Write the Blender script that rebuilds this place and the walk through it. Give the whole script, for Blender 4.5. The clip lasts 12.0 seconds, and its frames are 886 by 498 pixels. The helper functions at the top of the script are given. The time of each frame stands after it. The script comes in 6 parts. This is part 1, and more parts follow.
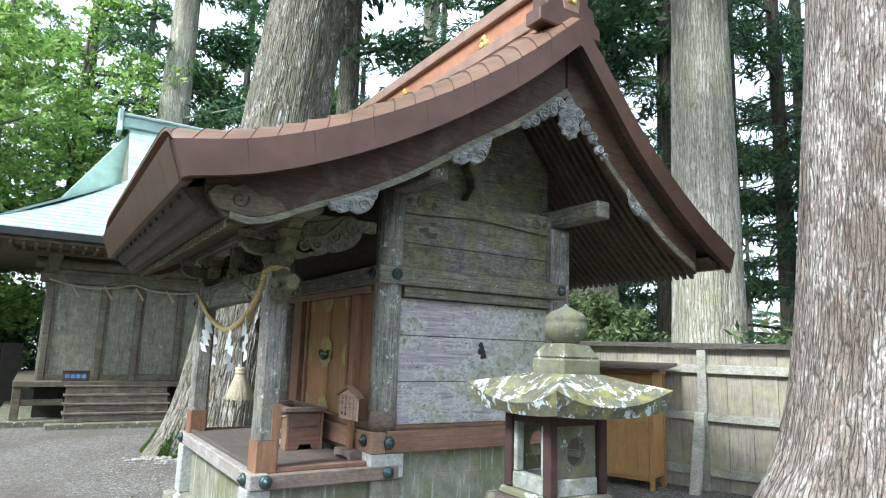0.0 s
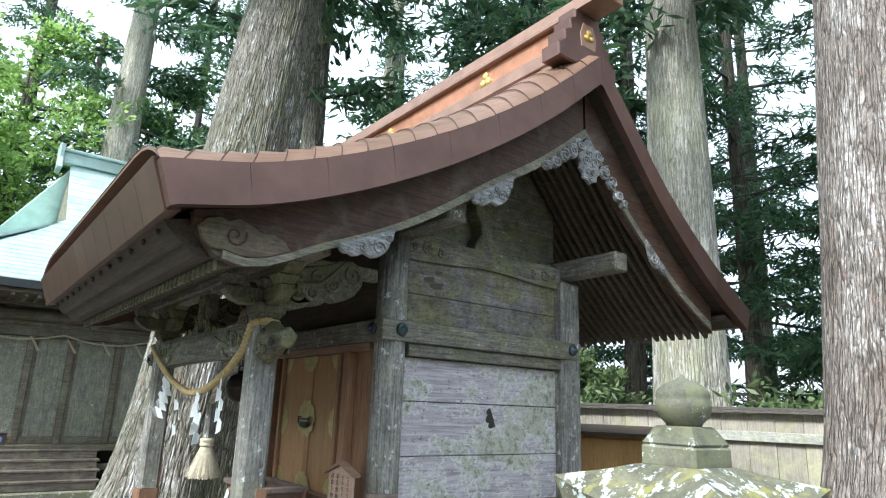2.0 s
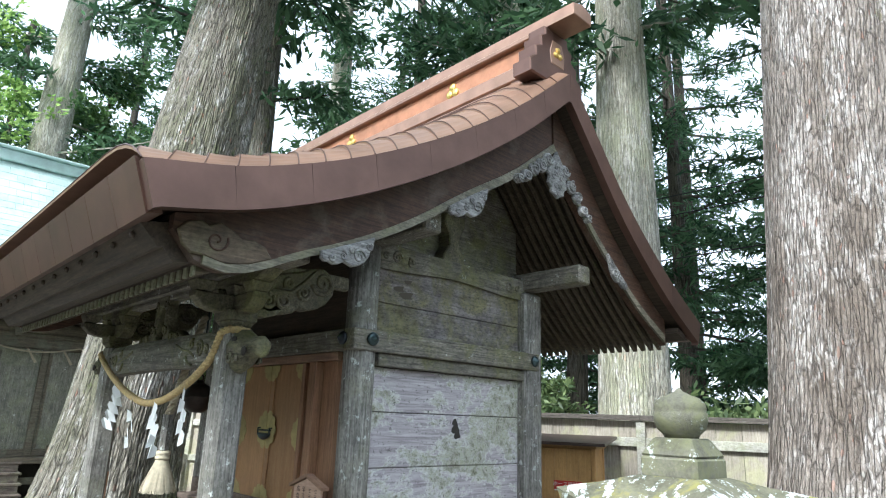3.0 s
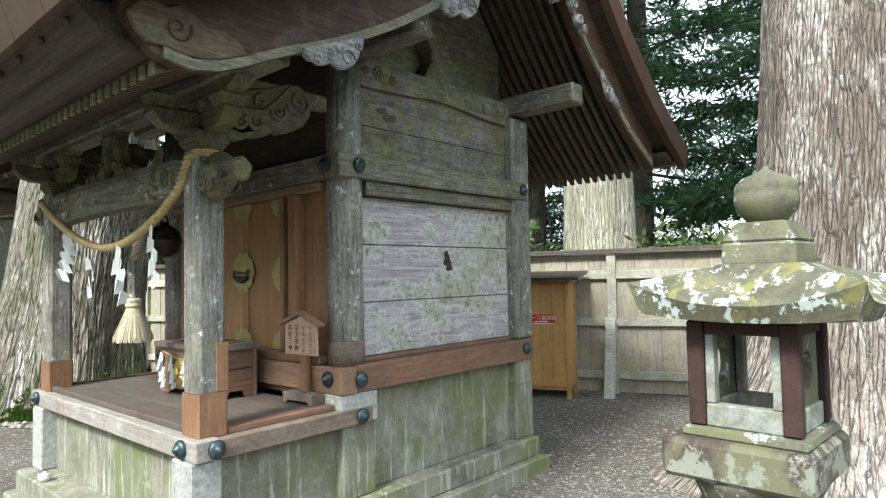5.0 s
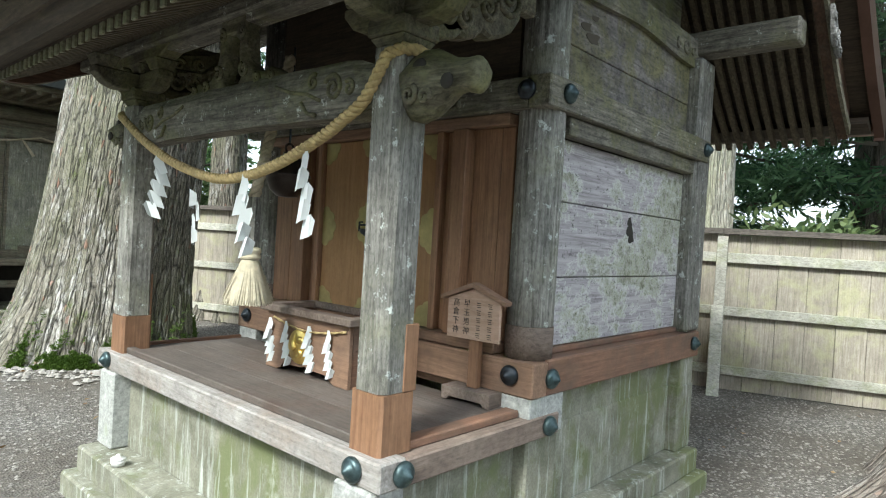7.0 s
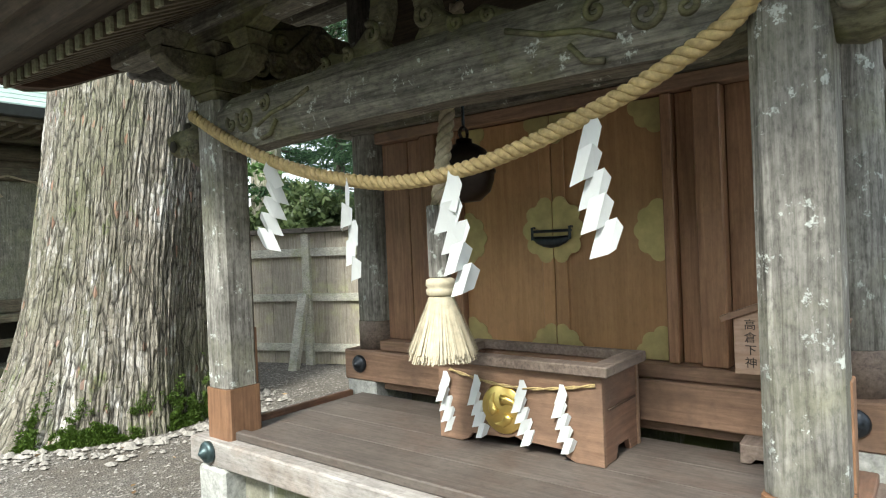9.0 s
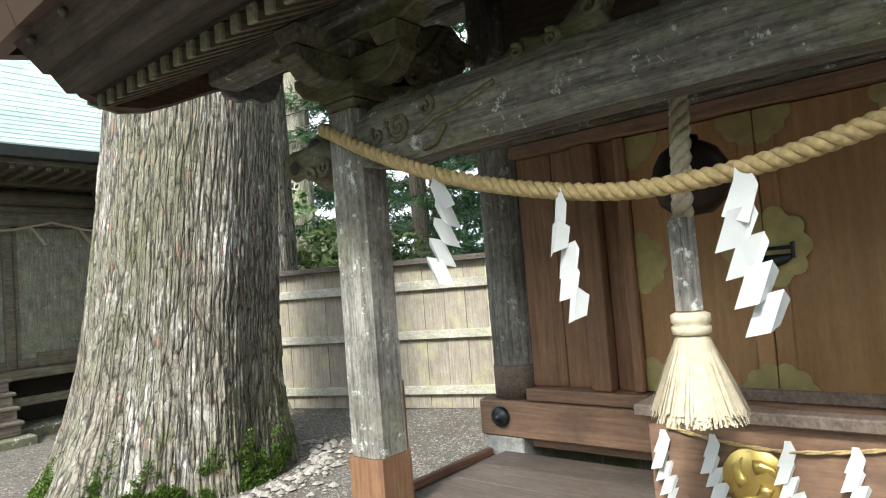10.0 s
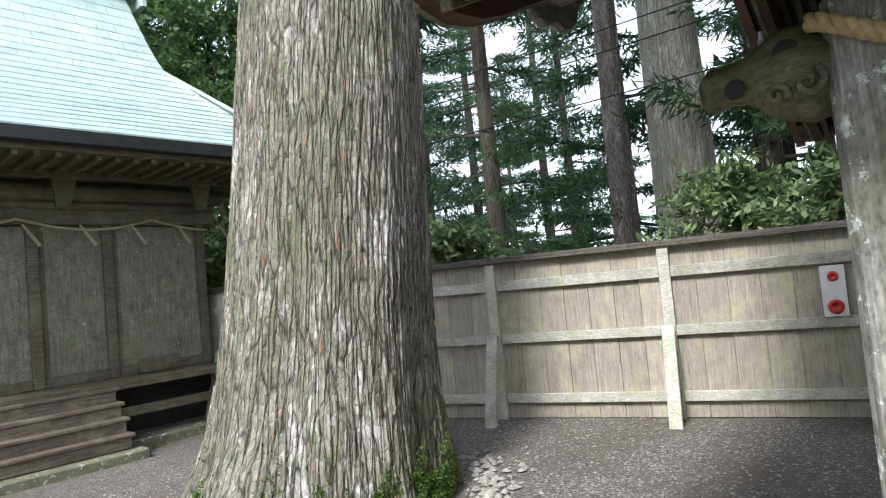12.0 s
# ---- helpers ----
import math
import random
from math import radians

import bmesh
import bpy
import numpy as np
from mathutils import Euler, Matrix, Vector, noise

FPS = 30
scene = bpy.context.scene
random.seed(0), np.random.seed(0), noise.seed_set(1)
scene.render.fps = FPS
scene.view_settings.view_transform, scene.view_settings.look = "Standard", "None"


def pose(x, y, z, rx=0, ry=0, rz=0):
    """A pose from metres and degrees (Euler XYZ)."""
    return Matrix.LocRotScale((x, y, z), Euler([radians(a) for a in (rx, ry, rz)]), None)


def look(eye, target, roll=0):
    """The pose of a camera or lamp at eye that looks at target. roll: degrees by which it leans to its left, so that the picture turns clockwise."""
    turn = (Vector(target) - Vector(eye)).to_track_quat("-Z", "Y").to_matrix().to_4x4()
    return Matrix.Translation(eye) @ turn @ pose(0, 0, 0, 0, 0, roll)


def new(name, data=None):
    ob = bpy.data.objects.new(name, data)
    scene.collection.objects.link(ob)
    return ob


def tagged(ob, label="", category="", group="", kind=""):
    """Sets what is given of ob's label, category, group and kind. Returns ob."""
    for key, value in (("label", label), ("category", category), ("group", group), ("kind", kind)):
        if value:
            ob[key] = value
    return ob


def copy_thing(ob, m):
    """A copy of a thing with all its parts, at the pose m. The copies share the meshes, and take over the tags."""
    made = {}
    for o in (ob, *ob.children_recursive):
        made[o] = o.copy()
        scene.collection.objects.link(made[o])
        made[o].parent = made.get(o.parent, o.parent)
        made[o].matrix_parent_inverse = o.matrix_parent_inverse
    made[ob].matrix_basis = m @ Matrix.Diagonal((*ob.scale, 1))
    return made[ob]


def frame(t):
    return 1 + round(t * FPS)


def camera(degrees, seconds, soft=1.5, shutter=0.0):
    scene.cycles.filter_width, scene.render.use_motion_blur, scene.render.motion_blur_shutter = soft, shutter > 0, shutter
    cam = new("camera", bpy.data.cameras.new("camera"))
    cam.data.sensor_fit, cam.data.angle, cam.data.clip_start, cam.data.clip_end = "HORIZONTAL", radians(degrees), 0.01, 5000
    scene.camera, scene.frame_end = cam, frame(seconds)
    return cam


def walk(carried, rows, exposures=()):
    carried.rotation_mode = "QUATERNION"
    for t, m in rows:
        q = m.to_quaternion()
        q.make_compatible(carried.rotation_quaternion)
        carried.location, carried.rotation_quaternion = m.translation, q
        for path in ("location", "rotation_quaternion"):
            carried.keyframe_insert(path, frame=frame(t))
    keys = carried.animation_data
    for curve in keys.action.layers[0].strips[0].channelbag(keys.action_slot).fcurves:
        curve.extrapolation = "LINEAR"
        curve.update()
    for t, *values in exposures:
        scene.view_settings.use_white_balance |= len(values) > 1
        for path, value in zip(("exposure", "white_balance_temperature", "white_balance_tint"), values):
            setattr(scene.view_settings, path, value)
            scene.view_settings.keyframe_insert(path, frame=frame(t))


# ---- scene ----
cam = camera(70.4, 12.0, 1.1)

PATH = [
    (0, (0.051, 0.174, 1.581), (1.109, 1.84, 1.904), 1.9),
    (0.5, (0.085, 0.454, 1.613), (1.235, 2.05, 1.972), 1.3),
    (1, (-0.047, 0.659, 1.633), (1.129, 2.227, 2.032), 2.1),
    (1.5, (-0.1, 0.819, 1.624), (1.045, 2.4, 2.06), 4.9),
    (2, (-0.013, 0.917, 1.656), (1.166, 2.455, 2.149), 2.1),
    (2.5, (-0.147, 1.055, 1.658), (1.15, 2.472, 2.214), 0.6),
    (2.7, (-0.168, 1.058, 1.672), (1.134, 2.468, 2.236), 2.0),
    (4.3, (-0.229, 1.316, 1.54), (1.228, 2.658, 1.815), -1.1),
    (4.5, (-0.169, 1.388, 1.537), (1.276, 2.747, 1.793), -1.9),
    (5, (-0.1, 1.583, 1.493), (1.397, 2.906, 1.581), -1.2),
    (5.5, (-0.112, 1.866, 1.509), (1.589, 2.919, 1.492), -0.5),
    (6, (-0.024, 2.173, 1.484), (1.638, 3.285, 1.476), -0.0),
    (6.5, (-0.044, 2.538, 1.483), (1.509, 3.798, 1.449), 3.3),
    (7, (-0.071, 2.901, 1.494), (1.421, 4.233, 1.462), 3.4),
    (7.2, (-0.029, 3.036, 1.471), (1.446, 4.386, 1.43), 1.7),
    (8.8, (-0.044, 4.071, 1.532), (1.513, 5.327, 1.51), -3.2),
    (9, (-0.065, 4.235, 1.511), (1.503, 5.476, 1.495), -2.4),
    (9.5, (-0.095, 4.608, 1.536), (1.523, 5.782, 1.607), -1.2),
    (10, (-0.069, 4.954, 1.532), (1.467, 6.232, 1.627), -4.6),
    (10.5, (-0.189, 5.336, 1.548), (1.239, 6.733, 1.646), -5.0),
    (11, (-0.217, 5.677, 1.526), (1.135, 7.146, 1.653), -2.6),
    (11.5, (-0.171, 5.987, 1.517), (1.332, 7.303, 1.612), -3.7),
    (12, (-0.276, 6.318, 1.572), (1.19, 7.674, 1.68), -5.4),
]
walk(cam, [(t, look(eye, target, roll)) for t, eye, target, roll in PATH],
     [(0, 1.36, 5950, 6), (2.7, 1.36, 5950, 6), (5, 1.34, 6400, 5), (7, 1.24, 6250, 3), (9, 1.34, 6600, 5), (10.5, 1.30, 6500, 9), (12, 1.10, 6200, 12)])

# ---- world, sun, exposure ----
world = bpy.data.worlds.new("sky")
scene.world = world
world.use_nodes = True
sky = world.node_tree.nodes.new("ShaderNodeTexSky")
sky.sky_type = "NISHITA"
sky.sun_disc = False
SUN_AZ, SUN_EL = 258.0, 46.0          # the sun stands left of the walk, veiled by thin cloud, compass degrees from +y
sky.sun_elevation = radians(SUN_EL)
sky.sun_rotation = radians(SUN_AZ)
sky.air_density, sky.dust_density, sky.ozone_density = 1.0, 3.5, 1.0
veil = world.node_tree.nodes.new("ShaderNodeMix")           # thin bright cloud over the whole sky
veil.data_type = "RGBA"
veil.inputs["Factor"].default_value = 0.7
veil.inputs["B"].default_value = (6.4, 6.9, 7.7, 1)
world.node_tree.links.new(sky.outputs[0], veil.inputs["A"])
world.node_tree.links.new(veil.outputs["Result"], world.node_tree.nodes["Background"].inputs[0])
world.node_tree.nodes["Background"].inputs[1].default_value = 0.15
sun_data = bpy.data.lights.new("sun", "SUN")
sun_data.energy, sun_data.angle, sun_data.color = 2.5, radians(11.0), (1.0, 0.97, 0.92)
sun = new("sun", sun_data)
sun.matrix_world = look((0, 0, 0), (-math.sin(radians(SUN_AZ)) * math.cos(radians(SUN_EL)), -math.cos(radians(SUN_AZ)) * math.cos(radians(SUN_EL)), -math.sin(radians(SUN_EL))))

# ---- materials ----
def material(name):
    m = bpy.data.materials.new(name)
    m.use_nodes = True
    nt = m.node_tree
    return m, nt, nt.nodes["Principled BSDF"]


def coords(nt, scale=(1, 1, 1)):
    tc = nt.nodes.new("ShaderNodeTexCoord")
    mp = nt.nodes.new("ShaderNodeMapping")
    mp.inputs["Scale"].default_value = scale
    nt.links.new(tc.outputs["Object"], mp.inputs["Vector"])
    return mp.outputs["Vector"]


def noise_tex(nt, vec, scale, detail=6.0, rough=0.6, distort=0.0):
    n = nt.nodes.new("ShaderNodeTexNoise")
    n.inputs["Scale"].default_value = scale
    n.inputs["Detail"].default_value = detail
    n.inputs["Roughness"].default_value = rough
    n.inputs["Distortion"].default_value = distort
    nt.links.new(vec, n.inputs["Vector"])
    return n.outputs["Fac"]


def ramp(nt, fac, stops):
    r = nt.nodes.new("ShaderNodeValToRGB")
    el = r.color_ramp.elements
    while len(el) < len(stops):
        el.new(0.5)
    for e, (p, c) in zip(el, stops):
        e.position = p
        e.color = (*c, 1) if len(c) == 3 else c
    nt.links.new(fac, r.inputs["Fac"])
    return r.outputs["Color"]


def mix(nt, fac, a, b, mode="MIX"):
    m = nt.nodes.new("ShaderNodeMix")
    m.data_type, m.blend_type = "RGBA", mode
    for sock, v in ((m.inputs["Factor"], fac), (m.inputs["A"], a), (m.inputs["B"], b)):
        if isinstance(v, (int, float)):
            sock.default_value = v
        elif isinstance(v, tuple):
            sock.default_value = (*v, 1)
        else:
            nt.links.new(v, sock)
    return m.outputs["Result"]


def bump(nt, bsdf, height, strength=0.4, distance=0.01, below=None):
    b = nt.nodes.new("ShaderNodeBump")
    b.inputs["Strength"].default_value = strength
    b.inputs["Distance"].default_value = distance
    nt.links.new(height, b.inputs["Height"])
    if below is not None:
        nt.links.new(below, b.inputs["Normal"])
    nt.links.new(b.outputs["Normal"], bsdf.inputs["Normal"])
    return b.outputs["Normal"]


def vary(nt, colour, amount=0.25):
    """Lets every piece differ a little in tone."""
    info = nt.nodes.new("ShaderNodeObjectInfo")
    tone = ramp(nt, info.outputs["Random"], [(0, (1 - amount,) * 3), (1, (1 + amount,) * 3)])
    return mix(nt, 1.0, colour, tone, "MULTIPLY")


BW = ((0, 0, 0), (1, 1, 1))


def wood(name, dark, light, axis, stain=None, stain_at=(0.55, 0.68), lichen=None, lichen_at=(0.62, 0.66), rough=0.75, grain=1.0, relief=0.5, tone=0.12, blotch=0.25):
    """Grain along an axis, with weather blotches, pits, stains and lichen over it."""
    m, nt, bsdf = material(name)
    s = [28.0, 28.0, 28.0]
    s["XYZ".index(axis)] = 1.6
    fine = noise_tex(nt, coords(nt, s), 2.2 * grain, 8, 0.65, 0.5)
    broad = noise_tex(nt, coords(nt, [v * 0.18 if v > 2 else v * 0.5 for v in s]), 1.5, 4, 0.6, 1.2)
    col = ramp(nt, fine, [(0.33, dark), (0.68, light)])
    col = mix(nt, ramp(nt, broad, [(0.35, (0, 0, 0)), (0.8, (0.5,) * 3)]), col, tuple(0.42 * (a + b) for a, b in zip(dark, light)), "MIX")
    flat = coords(nt)
    if stain:
        col = mix(nt, ramp(nt, noise_tex(nt, flat, 3.2, 8, 0.68, 0.4), [(stain_at[0], (0, 0, 0)), (stain_at[1], (0.85,) * 3)]), col, stain)
    if lichen:
        spots = noise_tex(nt, flat, 16, 9, 0.75, 0.0)
        col = mix(nt, ramp(nt, spots, [(lichen_at[0], (0, 0, 0)), (lichen_at[1], (0.9,) * 3)]), col, lichen)
    if blotch:
        weather = noise_tex(nt, coords(nt, (1.07, 0.96, 1.02)), 6.5, 8, 0.7, 0.3)
        col = mix(nt, 1.0, col, ramp(nt, weather, [(0.30, (1 - blotch,) * 3), (0.70, (1 + blotch,) * 3)]), "MULTIPLY")
        pits = noise_tex(nt, coords(nt, [1.0 if v > 2 else 0.45 for v in s]), 75, 6, 0.7)
        col = mix(nt, min(1.0, 2 * blotch), col, ramp(nt, pits, [(0.34, (0.45,) * 3), (0.50, (1.0,) * 3), (0.68, (1.25,) * 3)]), "MULTIPLY")
    col = vary(nt, col, tone)
    nt.links.new(col, bsdf.inputs["Base Color"])
    bsdf.inputs["Roughness"].default_value = rough
    bump(nt, bsdf, fine, relief, 0.004)
    return m


GREY_D, GREY_L, MOSSY, PALE = (0.04, 0.037, 0.029), (0.235, 0.22, 0.18), (0.13, 0.13, 0.052), (0.46, 0.49, 0.45)
old_x = wood("weathered_wood_x", GREY_D, GREY_L, "X", MOSSY, (0.44, 0.60), PALE, (0.63, 0.66), blotch=0.45)
old_y = wood("weathered_wood_y", GREY_D, GREY_L, "Y", MOSSY, (0.52, 0.72), PALE, (0.60, 0.64), relief=0.8, blotch=0.4)
old_z = wood("weathered_wood_z", (0.06, 0.056, 0.047), (0.34, 0.333, 0.305), "Z", (0.165, 0.165, 0.115), (0.50, 0.72), (0.50, 0.54, 0.51), (0.585, 0.62), relief=0.8, blotch=0.4)
carved = wood("carved_grey_wood", (0.034, 0.031, 0.02), (0.19, 0.175, 0.12), "Y", MOSSY, (0.42, 0.62), PALE, (0.66, 0.69), blotch=0.45)
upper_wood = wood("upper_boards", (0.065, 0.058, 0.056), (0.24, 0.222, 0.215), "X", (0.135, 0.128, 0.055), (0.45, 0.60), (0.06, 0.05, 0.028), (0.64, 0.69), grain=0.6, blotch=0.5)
pale_carved = wood("carved_silver_wood", (0.09, 0.09, 0.085), (0.33, 0.33, 0.32), "X", (0.19, 0.195, 0.165), (0.5, 0.7), blotch=0.5)
pale_tip = wood("rafter_end_wood", (0.12, 0.12, 0.075), (0.27, 0.265, 0.175), "X")
dark_x = wood("dark_brown_board", (0.028, 0.014, 0.008), (0.10, 0.052, 0.03), "X", (0.13, 0.105, 0.08), (0.52, 0.72))
# brown soffit boards, set darker so the colour also carries the eaves' shade
dark_y = wood("shaded_soffit_wood", (0.022, 0.016, 0.011), (0.085, 0.062, 0.041), "Y")
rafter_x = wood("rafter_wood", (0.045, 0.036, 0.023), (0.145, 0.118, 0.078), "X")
barge_x = wood("bargeboard_wood", (0.065, 0.06, 0.042), (0.23, 0.215, 0.16), "X", (0.14, 0.14, 0.08), (0.46, 0.64), blotch=0.35)
nose_wood = wood("bargeboard_end_wood", (0.04, 0.03, 0.019), (0.125, 0.092, 0.058), "X", (0.12, 0.11, 0.062), (0.50, 0.68), blotch=0.35)
cedar_x = wood("new_cedar_x", (0.13, 0.065, 0.04), (0.27, 0.15, 0.098), "X", (0.115, 0.08, 0.06), (0.45, 0.65), rough=0.6, relief=0.25, blotch=0.12)
cedar_y = wood("new_cedar_y", (0.17, 0.098, 0.062), (0.335, 0.21, 0.14), "Y", (0.14, 0.09, 0.063), (0.48, 0.7), rough=0.6, relief=0.25, blotch=0.12)
cedar_z = wood("new_cedar_z", (0.17, 0.085, 0.045), (0.33, 0.185, 0.105), "Z", (0.16, 0.09, 0.055), (0.5, 0.75), rough=0.55, relief=0.2, blotch=0.12)
door_wood = wood("door_cedar", (0.33, 0.175, 0.075), (0.45, 0.26, 0.125), "Z", (0.30, 0.165, 0.075), (0.55, 0.8), rough=0.5, grain=0.6, relief=0.12, blotch=0.1)
deck_wood = wood("deck_board", (0.085, 0.07, 0.06), (0.15, 0.128, 0.112), "Y", (0.10, 0.07, 0.056), (0.50, 0.68), rough=0.62, relief=0.2, blotch=0.2)
beam_grey_x = wood("deck_beam_x", (0.095, 0.068, 0.053), (0.23, 0.18, 0.15), "X", (0.20, 0.16, 0.13), (0.45, 0.7), relief=0.3)
beam_grey_y = wood("deck_beam_y", (0.24, 0.22, 0.20), (0.45, 0.43, 0.41), "Y", (0.30, 0.25, 0.21), (0.5, 0.7), relief=0.3)
sign_wood = wood("sign_board", (0.42, 0.27, 0.19), (0.58, 0.42, 0.32), "Y", rough=0.7, relief=0.15, blotch=0.12)
fence_wood = wood("fence_board", (0.25, 0.22, 0.178), (0.50, 0.46, 0.39), "Z", (0.44, 0.43, 0.27), (0.49, 0.66), (0.60, 0.58, 0.53), (0.66, 0.70), relief=0.35, tone=0.13, blotch=0.15)
fence_rail = wood("fence_rail", (0.33, 0.325, 0.28), (0.62, 0.61, 0.54), "Y", (0.36, 0.38, 0.24), (0.48, 0.66), relief=0.35)
fence_cap = wood("fence_cap", (0.06, 0.052, 0.045), (0.16, 0.14, 0.12), "Y", relief=0.3)
hall_wood = wood("hall_boards", (0.10, 0.098, 0.076), (0.27, 0.265, 0.21), "Z", (0.19, 0.20, 0.125), (0.45, 0.65), (0.42, 0.43, 0.39), (0.62, 0.65), blotch=0.4)
hall_beam = wood("hall_beams", (0.05, 0.042, 0.028), (0.175, 0.148, 0.10), "X", (0.16, 0.165, 0.115), (0.5, 0.7))
step_wood = wood("step_boards", (0.045, 0.034, 0.028), (0.22, 0.18, 0.145), "X", (0.20, 0.195, 0.13), (0.50, 0.66))
locker_wood = wood("locker_board", (0.42, 0.23, 0.08), (0.56, 0.34, 0.13), "Z", (0.38, 0.21, 0.08), (0.5, 0.75), rough=0.5, relief=0.15, blotch=0.12)


def flank_material():
    """Old planks: streaky purple-grey wood under ragged islands of lichen with pale rims and dark specks."""
    m, nt, bsdf = material("lichen_planks")
    fine = noise_tex(nt, coords(nt, (1.5, 28, 28)), 2.2, 8, 0.65, 0.8)
    col = ramp(nt, fine, [(0.28, (0.17, 0.152, 0.158)), (0.5, (0.36, 0.335, 0.35)), (0.74, (0.56, 0.535, 0.555))])
    flat = coords(nt)
    streaks = noise_tex(nt, coords(nt, (0.7, 1, 5)), 2.6, 6, 0.6, 0.6)
    col = mix(nt, ramp(nt, streaks, [(0.5, (0, 0, 0)), (0.68, (0.6,) * 3)]), col, (0.46, 0.435, 0.44))
    big = noise_tex(nt, coords(nt, (1.0, 1, 1.7)), 1.9, 10, 0.70, 0.2)
    spots = noise_tex(nt, flat, 30, 8, 0.74, 0.4)
    isle = ramp(nt, big, [(0.49, (0, 0, 0)), (0.51, (1, 1, 1))])
    rim = ramp(nt, big, [(0.477, (0, 0, 0)), (0.493, (0.85,) * 3), (0.515, (0.6,) * 3), (0.545, (0, 0, 0))])
    tint = ramp(nt, noise_tex(nt, flat, 20, 9, 0.8), [(0.36, (0.10, 0.105, 0.07)), (0.45, (0.24, 0.245, 0.175)), (0.52, (0.42, 0.43, 0.37)), (0.60, (0.28, 0.29, 0.18)), (0.68, (0.60, 0.62, 0.59))])
    col = mix(nt, mix(nt, 1.0, isle, ramp(nt, spots, [(0.34, (0.25,) * 3), (0.50, (1, 1, 1))]), "MULTIPLY"), col, tint)
    col = mix(nt, mix(nt, 1.0, rim, ramp(nt, spots, [(0.40, (0, 0, 0)), (0.55, (1, 1, 1))]), "MULTIPLY"), col, (0.60, 0.61, 0.59))
    dark = noise_tex(nt, flat, 40, 8, 0.82, 0.2)
    col = mix(nt, ramp(nt, dark, [(0.58, (0, 0, 0)), (0.62, (0.9,) * 3)]), col, (0.035, 0.036, 0.028))
    nt.links.new(col, bsdf.inputs["Base Color"])
    bsdf.inputs["Roughness"].default_value = 0.85
    n1 = bump(nt, bsdf, fine, 0.5, 0.004)
    bump(nt, bsdf, isle, 0.6, 0.003, n1)
    return m


flank_wood = flank_material()


def stone(name, dark, light, moss=None, moss_at=(0.5, 0.62), white=None, white_at=(0.6, 0.64), scale=6, spot=9, relief=0.5, rough=0.9, streak=None):
    m, nt, bsdf = material(name)
    flat = coords(nt)
    a = noise_tex(nt, flat, scale, 9, 0.68)
    g = noise_tex(nt, flat, 90, 3, 0.6)
    col = ramp(nt, a, [(0.3, dark), (0.7, light)])
    col = mix(nt, 0.35, col, ramp(nt, g, [(0.35, (0.3,) * 3), (0.65, (1,) * 3)]), "MULTIPLY")
    if moss:
        col = mix(nt, ramp(nt, noise_tex(nt, flat, spot * 0.5, 7, 0.66, 0.5), [(moss_at[0], (0, 0, 0)), (moss_at[1], (0.85,) * 3)]), col, moss)
    if white:
        col = mix(nt, ramp(nt, noise_tex(nt, coords(nt, (1.03, 1.1, 0.97)), spot, 9, 0.74, 0.0), [(white_at[0], (0, 0, 0)), (white_at[1], (0.95,) * 3)]), col, white)
    if streak:
        runs = noise_tex(nt, coords(nt, (9, 9, 0.8)), 2.4, 7, 0.7, 0.3)
        col = mix(nt, ramp(nt, runs, [(0.54, (0, 0, 0)), (0.68, (0.75,) * 3)]), col, streak)
    nt.links.new(vary(nt, col, 0.08), bsdf.inputs["Base Color"])
    bsdf.inputs["Roughness"].default_value = rough
    n = bump(nt, bsdf, g, relief * 0.6, 0.003)
    bump(nt, bsdf, a, relief, 0.012, n)
    return m


concrete = stone("mossy_concrete", (0.12, 0.122, 0.085), (0.32, 0.315, 0.255), (0.135, 0.155, 0.065), (0.48, 0.62), (0.40, 0.42, 0.36), (0.56, 0.78), 4, 5, 0.35, streak=(0.50, 0.53, 0.49))
granite = stone("granite", (0.26, 0.27, 0.255), (0.56, 0.57, 0.545), (0.30, 0.33, 0.24), (0.56, 0.7), None, scale=30, relief=0.3)
lantern_stone = stone("lantern_stone", (0.07, 0.07, 0.05), (0.215, 0.21, 0.158), (0.15, 0.155, 0.08), (0.44, 0.6), (0.48, 0.54, 0.51), (0.58, 0.61), 7, 16, 0.6)
platform_stone = stone("platform_stone", (0.05, 0.035, 0.03), (0.13, 0.10, 0.085), (0.16, 0.165, 0.10), (0.50, 0.58), (0.27, 0.285, 0.24), (0.51, 0.55), 6, 6, 0.6)
stained_stone = stone("stained_stone", (0.028, 0.014, 0.012), (0.075, 0.038, 0.032), None, (0.5, 0.6), (0.4, 0.43, 0.36), (0.66, 0.68), 12, 9, 0.3)
pale_stone = stone("pale_stone", (0.19, 0.195, 0.17), (0.43, 0.455, 0.425), (0.16, 0.18, 0.09), (0.52, 0.64), None, scale=16, relief=0.5)
lantern_cap_stone = stone("lantern_cap_stone", (0.075, 0.076, 0.05), (0.19, 0.185, 0.125), (0.24, 0.225, 0.07), (0.52, 0.62), (0.56, 0.63, 0.62), (0.545, 0.565), 9, 17, 0.6)
pebble = stone("pebble", (0.18, 0.17, 0.155), (0.44, 0.42, 0.38), scale=12, relief=0.2)


